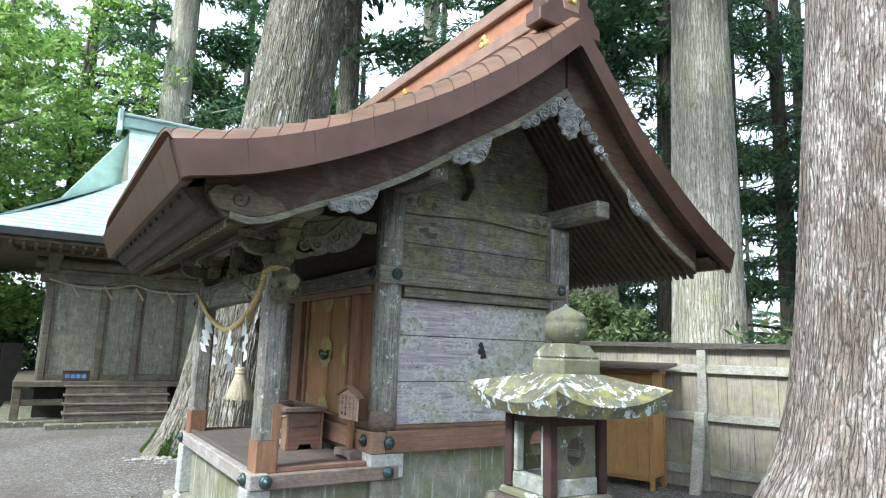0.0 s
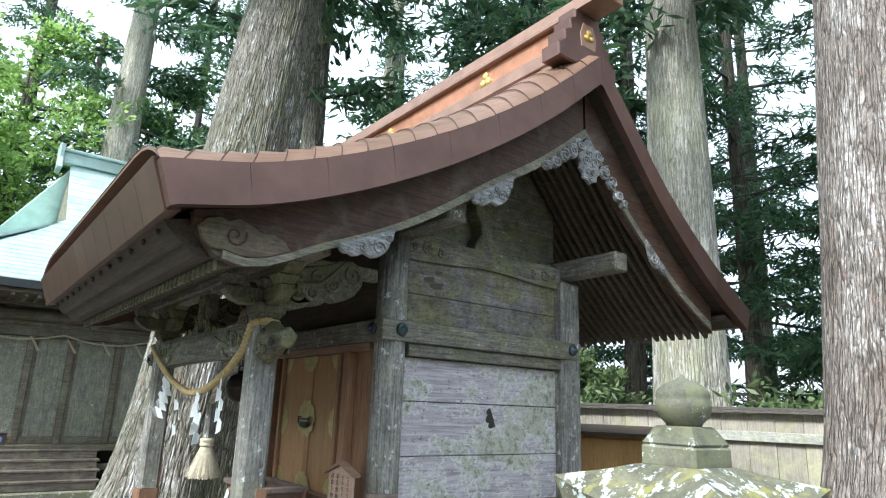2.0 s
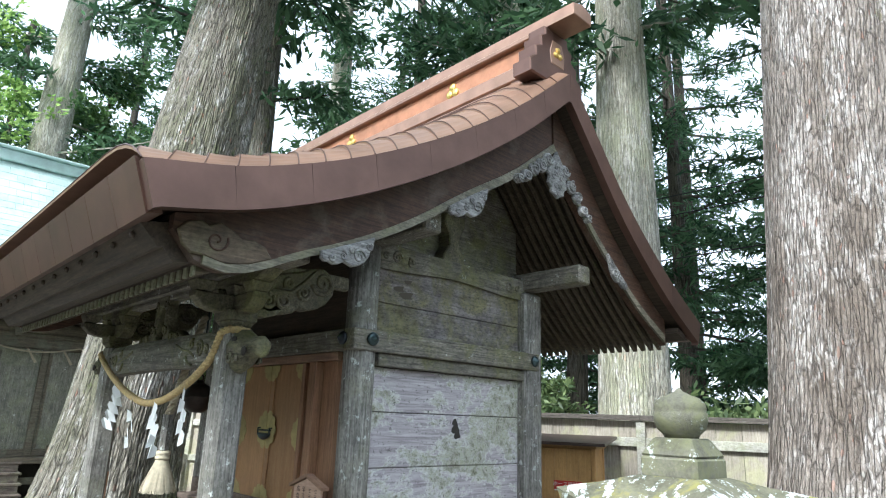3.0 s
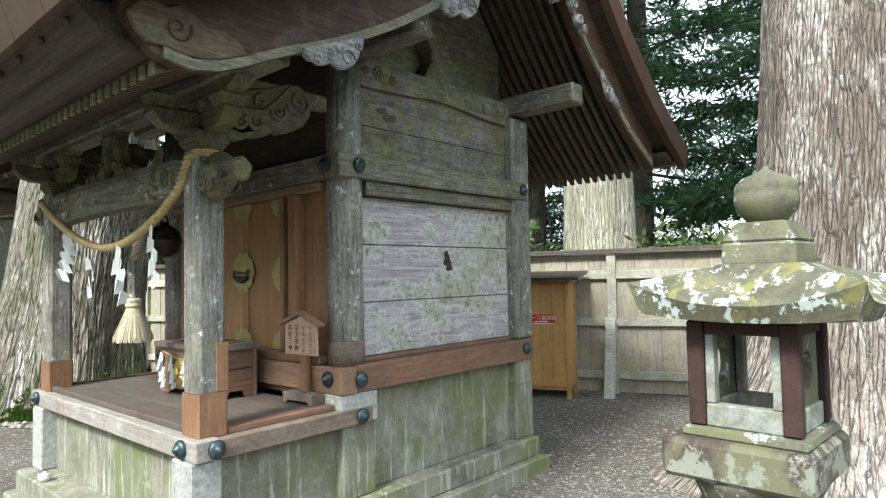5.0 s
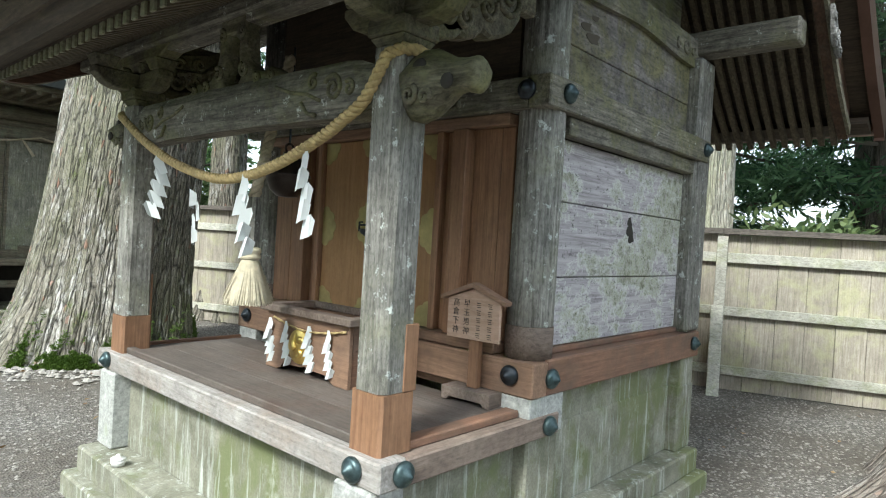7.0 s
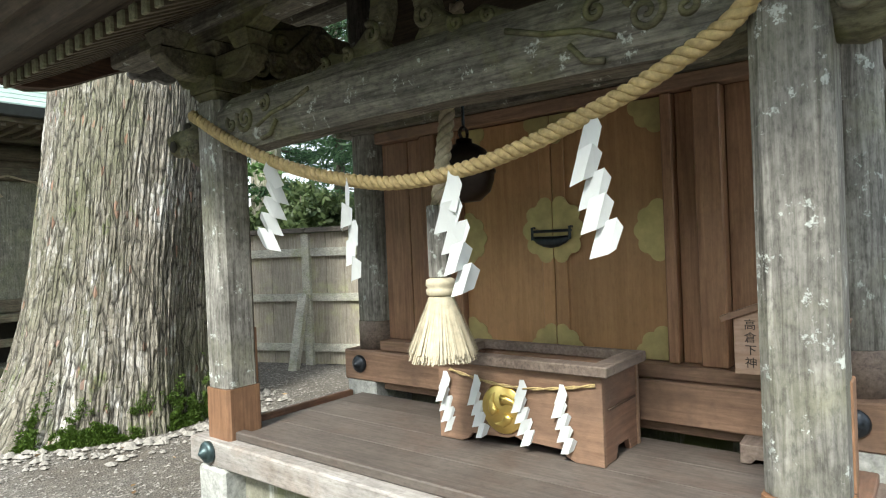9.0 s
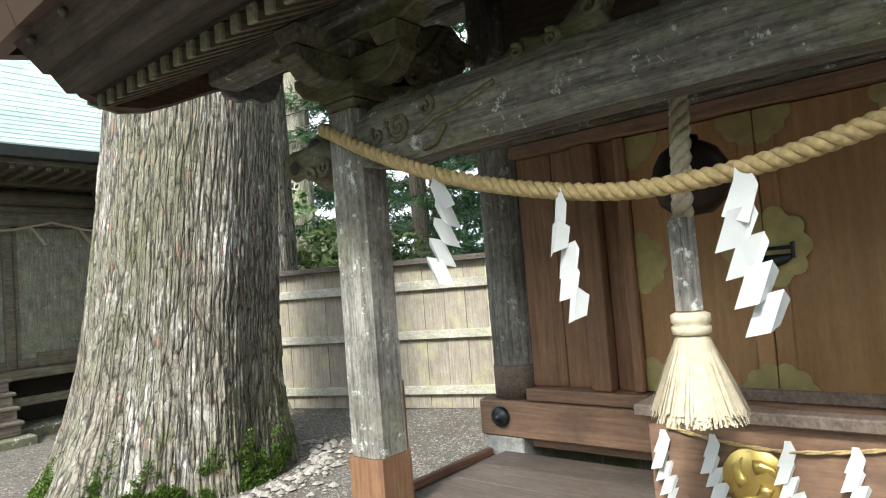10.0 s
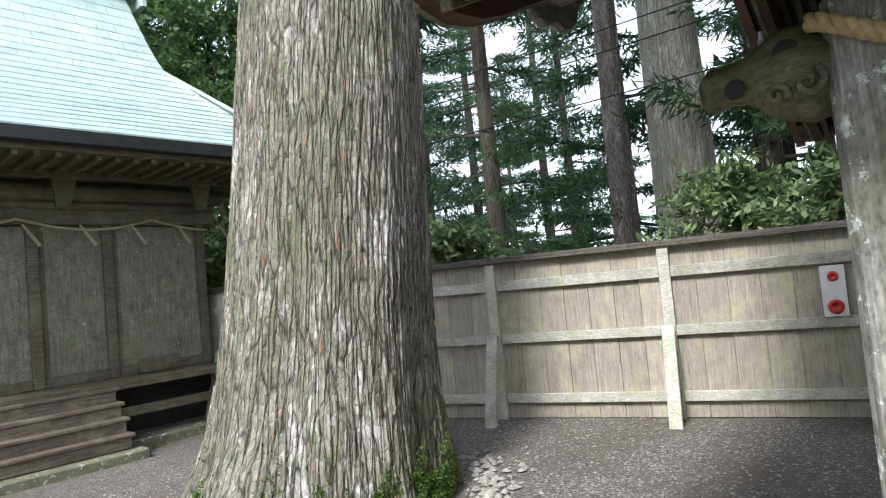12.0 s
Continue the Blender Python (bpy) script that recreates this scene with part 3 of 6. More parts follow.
def shrine():
    sh = thing("shrine", (2.7, YC, 0), "small weathered wooden shrine on a mossy concrete plinth", "shrine")
    SHN.append(sh)
    # foundation
    bm = box(1.13, 4.10, 4.24, 6.68, -0.05, 0.11, 0.012)
    part("plinth", bm, concrete, sh, "mossy stone step round the foot")
    part("plinth_course", box(1.19, 4.06, 4.30, 6.62, 0.11, 0.25, 0.01), concrete, sh)
    part("foundation_wall", box(1.38, 4.02, 4.43, 6.56, 0.25, 0.66, 0.006), concrete, sh, "lichen-stained concrete wall under the deck")
    for x0, x1 in ((1.285, 1.445), (2.17, 2.41), (3.84, 4.07)):
        for y0, y1 in ((4.36, 4.55), (6.43, 6.61)):
            part("foundation_pillar", box(x0, x1, y0, y1, 0.25, 0.665, 0.01), concrete if x0 > 2 else granite, sh)
    for y0, y1 in ((4.345, 4.55), (6.45, 6.65)):
        part("granite_block", box(2.15, 2.42, y0, y1, 0.668, 0.842, 0.006), granite, sh, "speckled granite block")
        part("rear_pillar_head", box(3.85, 4.06, y0 + 0.02, y1 - 0.02, 0.662, 0.842, 0.006), concrete, sh)
    part("wall_under_band", box(2.42, 3.85, 4.44, 6.55, 0.655, 0.84, 0.004), concrete, sh)
    # deck
    part("deck_beam_front", box(1.297, 1.42, Y0, Y1 + 0.03, 0.665, 0.765, 0.007), beam_grey_y, sh, "grey weathered front beam of the deck")
    for y0, y1 in ((Y0 + 0.002, 4.47), (6.545, Y1 + 0.028)):
        part("deck_beam_side", box(1.424, 2.38, y0, y1, 0.662, 0.758, 0.007), beam_grey_x, sh)
        part("deck_curb_side", box(1.49, 2.14, y0 + 0.055, y1 - 0.01 if y0 < 5 else y1 - 0.06, 0.759, 0.79, 0.004), cedar_x, sh)
    part("deck_curb_front", box(1.355, 1.40, 4.54, 6.45, 0.766, 0.80, 0.005), deck_wood, sh)
    n = 4
    for k in range(n):
        a = 1.405 + k * 0.185
        part("deck_plank", box(a, a + 0.1845, 4.473, 6.54, 0.735, 0.782, 0.0012), deck_wood, sh)
    # ground sill band with its bosses
    part("band_front", box(2.144, 2.26, Y0, Y1, 0.842, 0.992, 0.006), cedar_y, sh, "reddish cedar sill band")
    for y0, y1 in ((Y0 + 0.002, 4.45), (6.545, Y1 - 0.002)):
        part("band_side", box(2.262, 4.06, y0, y1, 0.842, 0.998, 0.006), cedar_x, sh, "reddish cedar sill band")
    part("sill_inner", box(2.19, 2.32, 4.57, 6.43, 0.80, 0.90, 0.004), cedar_y, sh)
    # round corner posts with renewed feet
    for y in (4.46, 6.535):
        prof = [(0.100, 1.135), (0.104, 1.14), (0.105, 1.5), (0.104, 2.1), (0.102, 2.85)]
        part("corner_post", lathe(prof, (PX, y, 0), 28), old_z, sh, "grey lichen-spotted round post", True)
        part("post_foot", lathe([(0.107, 0.99), (0.108, 1.13), (0.104, 1.136)], (PX, y, 0), 28), beam_grey_x, sh, "renewed brown wooden foot", True)
        part("rear_post", box(3.87, 4.09, y - 0.11, y + 0.11, 0.998, 2.72, 0.02), old_z, sh)
    # flank planks, one by one
    for side, (ya, yb) in enumerate(((4.435, 4.50), (6.495, 6.56))):
        for z0, z1 in ((1.03, 1.345), (1.35, 1.695), (1.70, 1.985)):
            part("flank_plank", box(2.36, 3.90, ya, yb, z0, z1, 0.004), flank_wood, sh, "lichen-crusted silvery plank" if z0 < 1.5 else "silvery purple-grey plank")
        part("plank_sill", box(2.38, 3.88, ya - 0.02, yb, 1.0, 1.027, 0.003), cedar_x, sh)
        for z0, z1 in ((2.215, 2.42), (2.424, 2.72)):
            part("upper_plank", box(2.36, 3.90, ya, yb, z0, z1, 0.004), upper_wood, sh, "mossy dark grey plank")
        out = 1 if side == 0 else -1
        o = Y0 if side == 0 else Y1
        part("upper_band", box(2.145, 4.03, min(o, o + out * 0.11), max(o, o + out * 0.11), 2.075, 2.213, 0.006), old_x, sh, "mossy grey beam with iron bosses")
        o2 = o + out * 0.035
        part("upper_band_trim", box(2.38, 3.9, min(o2, o2 + out * 0.07), max(o2, o2 + out * 0.07), 1.99, 2.072, 0.005), old_x, sh)
        # carved tie beam and gable boards above it
        o3 = o + out * 0.07
        tie = smooth_line([2.2, 2.45, 3.1, 3.8, 4.06], [2.66, 2.655, 2.69, 2.655, 2.66])
        xs = [2.2 + 0.06 * k for k in range(32)]
        bm = ribbon(xs, lambda x: 2.83, tie, min(o3, o3 + out * 0.1), max(o3, o3 + out * 0.1))
        tb = part("tie_beam", bm, old_x, sh, "carved mossy tie beam")
        sg = bmesh.new()
        for cx, hand in ((2.52, 1), (3.72, -1)):
            spiral((cx, o3 - out * 0.002, 2.75), 0.045, 1.6, "xz", 0.013, 0, hand, sg)
            spiral((cx + hand * 0.12, o3 - out * 0.002, 2.735), 0.032, 1.4, "xz", 0.011, 2, -hand, sg)
            spiral((cx - hand * 0.10, o3 - out * 0.002, 2.745), 0.028, 1.3, "xz", 0.010, 1, hand, sg)
        islands("carved_scroll", sg, old_x, tb, "", True)
        bm = ribbon([2.3 + 0.085 * k for k in range(21)], lambda x: roof_top(x) - 0.42, lambda x: 2.825, min(o3 + out * 0.16, o3 + out * 0.20), max(o3 + out * 0.16, o3 + out * 0.20))
        part("gable_wall", bm, old_x, sh)
        # king strut in the gable
        part("gable_strut", prism([(2.98, 2.83), (3.24, 2.83), (3.20, 2.92), (3.16, 2.97), (3.17, 3.06), (3.22, 3.14), (3.22, 3.22), (3.0, 3.22), (3.0, 3.14), (3.05, 3.06), (3.06, 2.97), (3.02, 2.92)], "y", min(o3 + out * 0.03, o3 + out * 0.161), max(o3 + out * 0.03, o3 + out * 0.161), None, 0.01), carved, sh)
    for x, z, r in ((3.17, 1.605, 0.035), (3.19, 1.56, 0.028), (3.16, 1.65, 0.022)):
        pts = [(x + r * (1 + 0.35 * math.sin(3 * a + x * 9)) * math.cos(a), z + 1.25 * r * (1 + 0.3 * math.sin(2 * a + 1)) * math.sin(a)) for a in np.linspace(0, 6.283, 17)[:-1]]
        part("knot_hole", prism(pts, "y", 4.4335 - 0.0015 * (z < 1.6), 4.44), void_dark, SHN[0], "dark rotten knot")
    for x, z, r in ((2.58, 2.54, 0.032), (2.65, 2.50, 0.04), (2.66, 2.60, 0.022)):
        pts = [(x + 1.4 * r * (1 + 0.4 * math.sin(3 * a + x * 9)) * math.cos(a), z + 0.8 * r * (1 + 0.35 * math.sin(2 * a + 1)) * math.sin(a)) for a in np.linspace(0, 6.283, 17)[:-1]]
        part("rotten_patch", prism(pts, "y", 4.4335 - 0.0015 * (z < 2.52), 4.44), bark_far, SHN[0], "dark rotten patch")
    part("front_band", box(2.144, 2.25, Y0 + 0.113, Y1 - 0.113, 2.075, 2.21, 0.006), old_y, sh)
    part("back_wall", box(3.92, 3.98, 4.57, 6.43, 0.85, 3.0, 0.0), old_z, sh)
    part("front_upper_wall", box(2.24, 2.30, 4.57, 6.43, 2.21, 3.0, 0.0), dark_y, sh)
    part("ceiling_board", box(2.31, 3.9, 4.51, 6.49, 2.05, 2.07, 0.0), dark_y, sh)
    # bosses
    def boss(at, axis, mat=verdi_iron):
        bm = lathe([(0.8 * r, 0.8 * h) for r, h in ((0.052, -0.004), (0.056, 0.012), (0.05, 0.024), (0.042, 0.03), (0.032, 0.032), (0.028, 0.042), (0.014, 0.05), (0.008, 0.058), (0.001, 0.06))], at, 20, None, axis)
        part("boss", bm, mat, sh, "dark patinated metal nail cover", True)
    for x, z in ((1.40, 0.715), (2.29, 0.712), (2.285, 0.918), (3.96, 0.93), (2.29, 2.15), (3.965, 2.15)):
        boss((x, Y0, z), "y")
    for y, z, x in ((4.46, 0.718, 1.297), (6.545, 0.722, 1.297), (4.45, 0.928, 2.144), (6.545, 0.926, 2.144), (4.45, 2.15, 2.144), (6.545, 2.15, 2.144)):
        boss((x, y, z), "x", iron if z > 0.8 else verdi_iron)
    return sh


SH = shrine()


def roof():
    rf = thing("shrine_roof", (RX, YC, 3.0), "curved gabled roof clad in brown copper sheets", "roof")
    # body of the roof under the sheets
    xs = list(np.linspace(0.60, RX, 26)) + list(np.linspace(RX, 5.36, 20))[1:]
    pts = [(x, roof_top(x) - 0.035) for x in xs] + [(x, roof_top(x) - 0.19) for x in reversed(xs)]
    part("roof_core", prism(pts, "y", VERGE + 0.03, VERGE2 - 0.03), dark_y, rf)
    # copper courses, lapped, sweeping down at the verges
    def course(a, b, top, sgn):
        ys = [VERGE + 0.004, VERGE + 0.03, VERGE + 0.08, VERGE + 0.15, VERGE + 0.25, VERGE + 0.38, VERGE + 0.55, VERGE + 0.75]
        ys = ys + [VERGE + VERGE2 - y for y in reversed(ys)]
        bm = bmesh.new()
        rows = []
        for u, lift in ((a, 0.0), (a, 0.02), (b, 0.002)):
            row = []
            for y in ys:
                d = min(y - VERGE, VERGE2 - y)
                s = max(0.0, 1 - d / 0.75) ** 2
                x = u - sgn * 0.20 * s
                x = min(max(x, 0.53), RX) if sgn > 0 else max(min(x, 5.45), RX)
                row.append(bm.verts.new((x, y, roof_top(x) + lift * min(1.0, 0.15 + d / 0.25) - 0.03 + FIELD * (1 - max(0.0, 1 - d / 0.55) ** 2.2))))
            rows.append(row)
        lip = [tuple(v.co) for v in rows[1]]
        for r0, r1 in zip(rows, rows[1:]):
            for k in range(len(ys) - 1):
                f = (r0[k], r0[k + 1], r1[k + 1], r1[k])
                if len({tuple(v.co) for v in f}) == 4:
                    bm.faces.new(f if sgn > 0 else f[::-1])
        part("copper_course", bm, copper, rf)
        part("course_edge", tube([(v[0], v[1], v[2]) for v in lip], 0.004, 5), copper_dark, rf)
    n = 21
    for k in range(n):
        course(0.53 + (RX + 0.19 - 0.53) * k / n, 0.53 + (RX + 0.19 - 0.53) * (k + 1) / n, front_top, 1)
    n = 14
    for k in range(n):
        course(5.45 - (5.45 - RX + 0.19) * k / n, 5.45 - (5.45 - RX + 0.19) * (k + 1) / n, back_top, -1)
    # verge panels, both gables
    edges = [0.53 + 0.38 * k for k in range(7)] + [3.14, RX]
    back_edges = [RX, 3.74, 4.02, 4.32, 4.63, 4.95, 5.2, 5.45]
    for y0, y1 in ((VERGE - 0.012, VERGE + 0.05), (VERGE2 - 0.05, VERGE2 + 0.012)):
        for es, sgn in ((edges, 1), (back_edges, -1)):
            for a, b in zip(es, es[1:]):
                def low(x, sgn=sgn):
                    return roof_top(x) - 0.225 - (0.05 if abs(x - RX) < 0.02 else 0)
                sk = 0.035
                xs = [a + (b - a) * k / 6 for k in range(7)]
                top = [(x, roof_top(x) - 0.028) for x in xs]
                bot = [(min(max(x + sgn * sk * (0.0 if abs(x - RX) < 0.01 else 1), 0.6), 5.37), low(x)) for x in reversed(xs)]
                top[0] = (top[0][0] + 0.003, top[0][1])
                part("verge_panel", prism(top + bot, "y", y0, y1), copper_dark, rf, "dull brown copper verge sheet")
    # eave fascia sheets
    m = 11
    for k in range(m):
        a = VERGE + 0.051 + (VERGE2 - VERGE - 0.102) * k / m
        b = VERGE + 0.051 + (VERGE2 - VERGE - 0.102) * (k + 1) / m - 0.004
        part("eave_panel", prism([(0.515, 2.652), (0.56, 2.655), (0.66, 2.44), (0.595, 2.425)], "y", a, b), copper_dark, rf)
        part("rear_eave_panel", prism([(5.46, 2.60), (5.40, 2.61), (5.27, 2.44), (5.36, 2.42)], "y", a, b), copper_dark, rf)
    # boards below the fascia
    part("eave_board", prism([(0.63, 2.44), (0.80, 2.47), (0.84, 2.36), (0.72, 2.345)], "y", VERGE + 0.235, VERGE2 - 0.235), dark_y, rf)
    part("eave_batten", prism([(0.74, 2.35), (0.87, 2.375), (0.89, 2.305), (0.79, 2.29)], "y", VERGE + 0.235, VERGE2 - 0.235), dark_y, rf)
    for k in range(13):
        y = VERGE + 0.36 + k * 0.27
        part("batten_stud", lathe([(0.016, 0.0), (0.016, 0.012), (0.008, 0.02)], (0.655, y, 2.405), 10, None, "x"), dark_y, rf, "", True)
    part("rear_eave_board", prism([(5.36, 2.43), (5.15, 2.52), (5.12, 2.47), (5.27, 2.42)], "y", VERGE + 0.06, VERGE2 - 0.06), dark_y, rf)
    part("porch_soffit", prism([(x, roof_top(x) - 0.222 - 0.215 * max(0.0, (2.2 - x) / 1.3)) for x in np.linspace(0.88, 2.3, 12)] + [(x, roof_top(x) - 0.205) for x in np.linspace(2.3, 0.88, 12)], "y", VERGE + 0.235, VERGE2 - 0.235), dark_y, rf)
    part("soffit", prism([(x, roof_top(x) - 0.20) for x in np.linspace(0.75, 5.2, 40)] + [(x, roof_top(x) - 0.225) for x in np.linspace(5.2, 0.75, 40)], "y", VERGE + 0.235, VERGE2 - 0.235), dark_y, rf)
    # rafters
    count = 44
    for k in range(count):
        y = VERGE + 0.26 + (VERGE2 - VERGE - 0.52) * k / (count - 1)
        xs = list(np.linspace(0.90, 2.35, 9))
        def sink(x):
            return 0.215 * max(0.0, (2.2 - x) / 1.3)
        pts = [(x, roof_top(x) - 0.225 - sink(x)) for x in xs] + [(x, roof_top(x) - 0.275 - sink(x)) for x in reversed(xs)]
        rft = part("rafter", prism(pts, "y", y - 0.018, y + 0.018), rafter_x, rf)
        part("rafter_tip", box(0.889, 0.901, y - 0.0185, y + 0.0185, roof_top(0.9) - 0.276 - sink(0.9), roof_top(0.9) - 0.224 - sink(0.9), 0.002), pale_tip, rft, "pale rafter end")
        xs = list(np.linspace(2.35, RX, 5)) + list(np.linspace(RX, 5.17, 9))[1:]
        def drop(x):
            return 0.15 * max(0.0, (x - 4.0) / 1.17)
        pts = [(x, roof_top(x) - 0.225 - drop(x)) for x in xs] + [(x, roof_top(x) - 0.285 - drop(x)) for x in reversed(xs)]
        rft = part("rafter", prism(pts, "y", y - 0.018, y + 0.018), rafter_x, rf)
        part("rafter_tip", box(5.169, 5.179, y - 0.0185, y + 0.0185, roof_top(5.17) - 0.436, roof_top(5.17) - 0.374, 0.002), pale_tip, rft, "pale rafter end")
    # bargeboards in two layers with a fine moulding
    for y0, y1, yo in ((3.77, 3.83, 3.75), (7.34, 7.40, 7.42)):
        fx = list(np.linspace(0.75, 3.474, 26))
        bx = list(np.linspace(3.50, 5.12, 18))
        lowf = smooth_line([0.75, 0.80, 0.88, 1.433, 2.011, 2.547, 2.991, 3.476], [2.425, 2.34, 2.295, 2.437, 2.705, 3.045, 3.314, 3.675])
        part("bargeboard", ribbon(fx, lambda x: roof_top(x) - 0.21, lowf, y0, y1), dark_x, rf, "dark brown bargeboard")
        part("bargeboard", ribbon(bx, lambda x: roof_top(x) - 0.21, lambda x: barge_low_b(min(x, 5.08)) - 0.55 * max(0, x - 5.08), y0, y1), dark_x, rf, "dark brown bargeboard")
        a, b = (yo, y0 + 0.001) if yo < y0 else (y1 - 0.001, yo)
        fx2 = list(np.linspace(0.89, 3.474, 25))
        part("barge_moulding", ribbon(fx2, lambda x: lowf(x) + 0.035 + 0.035 * max(0, (x - 1.4) / 2), lambda x: lowf(x) - 0.004, a, b), barge_x, rf, "weathered grey moulding")
        bx2 = list(np.linspace(3.476, 5.07, 18))
        part("barge_moulding", ribbon(bx2, lambda x: barge_low_b(min(x, 5.08)) - 0.55 * max(0, x - 5.08) + 0.06, lambda x: barge_low_b(min(x, 5.08)) - 0.55 * max(0, x - 5.08) - 0.004, a, b), barge_x, rf, "weathered grey moulding")
        nose = [(0.765, 2.42), (0.79, 2.36), (0.83, 2.33)] + [(x, lowf(x) + 0.036) for x in (0.89, 0.97, 1.05, 1.13, 1.22)] + [(1.18, 2.425), (1.12, 2.445), (1.06, 2.44), (1.01, 2.47), (0.95, 2.495), (0.90, 2.47), (0.86, 2.485), (0.80, 2.465)]
        part("barge_nose", prism(nose, "y", min(a, b) - 0.002, max(a, b) + 0.002, None, 0.006), nose_wood, rf, "olive-brown scrolled bargeboard end")
        sgn = 1 if y0 < 5 else -1
        yy = yo - sgn * 0.006
        sc = spiral((0.94, yy, 2.405), 0.055, 1.3, "xz", 0.006, 0.4, -1)
        part("barge_scroll", sc, dark_x, rf, "carved scroll")
    # purlins
    for x, z0, z1 in ((1.41, 2.415, 2.535), (2.33, 2.79, 2.95), (3.40, 3.62, 3.80), (3.98, 2.74, 2.88)):
        top = z1 if x != 3.98 else 2.89
        part("purlin", box(x - 0.075, x + 0.075, 3.835, 7.335, z0, top, 0.012), old_y, rf, "mossy square purlin")
    RT = RZ + 0.14
    # ridge box, cap beam and end ornaments
    part("ridge_body", box(RX - 0.10, RX + 0.10, VERGE + 0.30, VERGE2 - 0.30, RT - 0.08, RT + 0.20, 0.006), copper_orange, rf, "orange-brown copper ridge side")
    part("ridge_foot", box(RX - 0.155, RX + 0.155, VERGE + 0.28, VERGE2 - 0.28, RT - 0.12, RT + 0.005, 0.01), copper, rf)
    part("ridge_moulding", box(RX - 0.15, RX + 0.15, VERGE + 0.26, VERGE2 - 0.26, RT + 0.20, RT + 0.25, 0.01), copper, rf)
    part("ridge_cap", prism([(RX - 0.12, RT + 0.252), (RX + 0.12, RT + 0.252), (RX + 0.12, RT + 0.35), (RX, RT + 0.39), (RX - 0.12, RT + 0.35)], "y", VERGE - 0.14, VERGE2 + 0.14, None, 0.006), copper, rf, "copper-clad ridge beam reaching past the gables")
    for y, s in ((VERGE + 0.20, 1), (VERGE2 - 0.20, -1)):
        pts = [(RX + a, RT + b) for a, b in ((-0.34, -0.23), (-0.345, -0.12), (-0.27, -0.06), (-0.275, 0.02), (-0.20, 0.06), (-0.21, 0.14), (-0.15, 0.18), (-0.15, 0.25), (0.15, 0.25), (0.15, 0.18), (0.21, 0.14), (0.20, 0.06), (0.275, 0.02), (0.27, -0.06), (0.345, -0.12), (0.34, -0.23))]
        e = part("ridge_end", prism(pts, "y", y - 0.09, y + 0.09, None, 0.012), copper_dark, rf, "stepped scroll-shaped copper ridge end")
        yf = y - s * 0.095
        part("crest_frame", prism([(RX - 0.085, RT - 0.06), (RX - 0.1, RT + 0.05), (RX - 0.06, RT + 0.16), (RX + 0.06, RT + 0.16), (RX + 0.1, RT + 0.05), (RX + 0.085, RT - 0.06)], "y", min(yf, yf + s * 0.02), max(yf, yf + s * 0.02), None, 0.008), copper, e)
        bm = bmesh.new()
        for a in range(3):
            t = math.pi / 2 + a * 2.094
            lathe([(0.026, 0.0), (0.024, 0.012), (0.01, 0.02)], (RX + 0.03 * math.cos(t), yf, RT + 0.05 + 0.03 * math.sin(t)), 12, bm, "y")
        part("crest", bm, gold, e, "gilt three-lobed crest")
    for y in (VERGE + 1.2, VERGE2 - 1.2):
        bm = bmesh.new()
        for a in range(3):
            t = math.pi / 2 + a * 2.094
            lathe([(0.040, 0.0), (0.037, 0.012), (0.015, 0.02)], (RX - 0.10, y + 0.042 * math.cos(t), RT + 0.095 + 0.042 * math.sin(t)), 14, bm, "x")
        part("crest", bm, gold, rf, "gilt three-lobed crest")
    # carved pendants on the near and far gable
    for y, s in ((3.745, 1), (7.425, -1)):
        def pend(name, outline, scrolls, label):
            p = part(name, prism(outline, "y", min(y - s * 0.03, y), max(y - s * 0.03, y), None, 0.006), pale_carved, rf, label)
            bm = bmesh.new()
            for cx, cz, r, st, hd in scrolls:
                spiral((cx, y - s * 0.032, cz), r, 1.5, "xz", 0.008, st, hd, bm)
            islands("carved_scroll", bm, pale_carved, p, "", True)
        def hanging(x0, x1, f, depth, flip=False):
            """A cloud outline under the bargeboard: a low lobe, then a round drop."""
            low = ((1.0, 0.0), (0.985, 0.30), (0.93, 0.48), (0.90, 0.72), (0.82, 0.93), (0.70, 1.0), (0.58, 0.95), (0.50, 0.78), (0.42, 0.62), (0.33, 0.66), (0.22, 0.60), (0.14, 0.42), (0.06, 0.36), (0.0, 0.16))
            def at(u):
                return x1 + (x0 - x1) * u if flip else x0 + (x1 - x0) * u
            top = [(at(k / 8), f(at(k / 8)) + 0.015) for k in range(9)]
            return top + [(at(u), f(at(u)) - depth * v) for u, v in low]
        for x0, x1, f, dep, flip in ((1.47, 1.80, barge_low_f, 0.12, False), (2.36, 2.70, barge_low_f, 0.145, False), (4.15, 4.42, barge_low_b, 0.12, True)):
            sg = -1 if flip else 1
            xa, w = (x1, x0 - x1) if flip else (x0, x1 - x0)
            sc = [(xa + w * u, f(xa + w * u) - dep * v, r, st, hd * sg) for u, v, r, st, hd in ((0.70, 0.58, 0.042, 0, 1), (0.40, 0.34, 0.026, 2, -1), (0.88, 0.25, 0.022, 1, -1), (0.20, 0.30, 0.02, 3, 1), (0.55, 0.18, 0.018, 0.5, 1))]
            pend("barge_pendant", hanging(x0, x1, f, dep, flip), sc, "silver-grey pendant carved with waves")
        fan = [(3.475 + a, 3.645 + b) for a, b in ((0, 0.03), (0.09, -0.10), (0.125, -0.16), (0.10, -0.20), (0.115, -0.25), (0.08, -0.28), (0.075, -0.32), (0.035, -0.33), (0, -0.355), (-0.035, -0.33), (-0.075, -0.32), (-0.08, -0.28), (-0.115, -0.25), (-0.10, -0.20), (-0.125, -0.16), (-0.09, -0.10))]
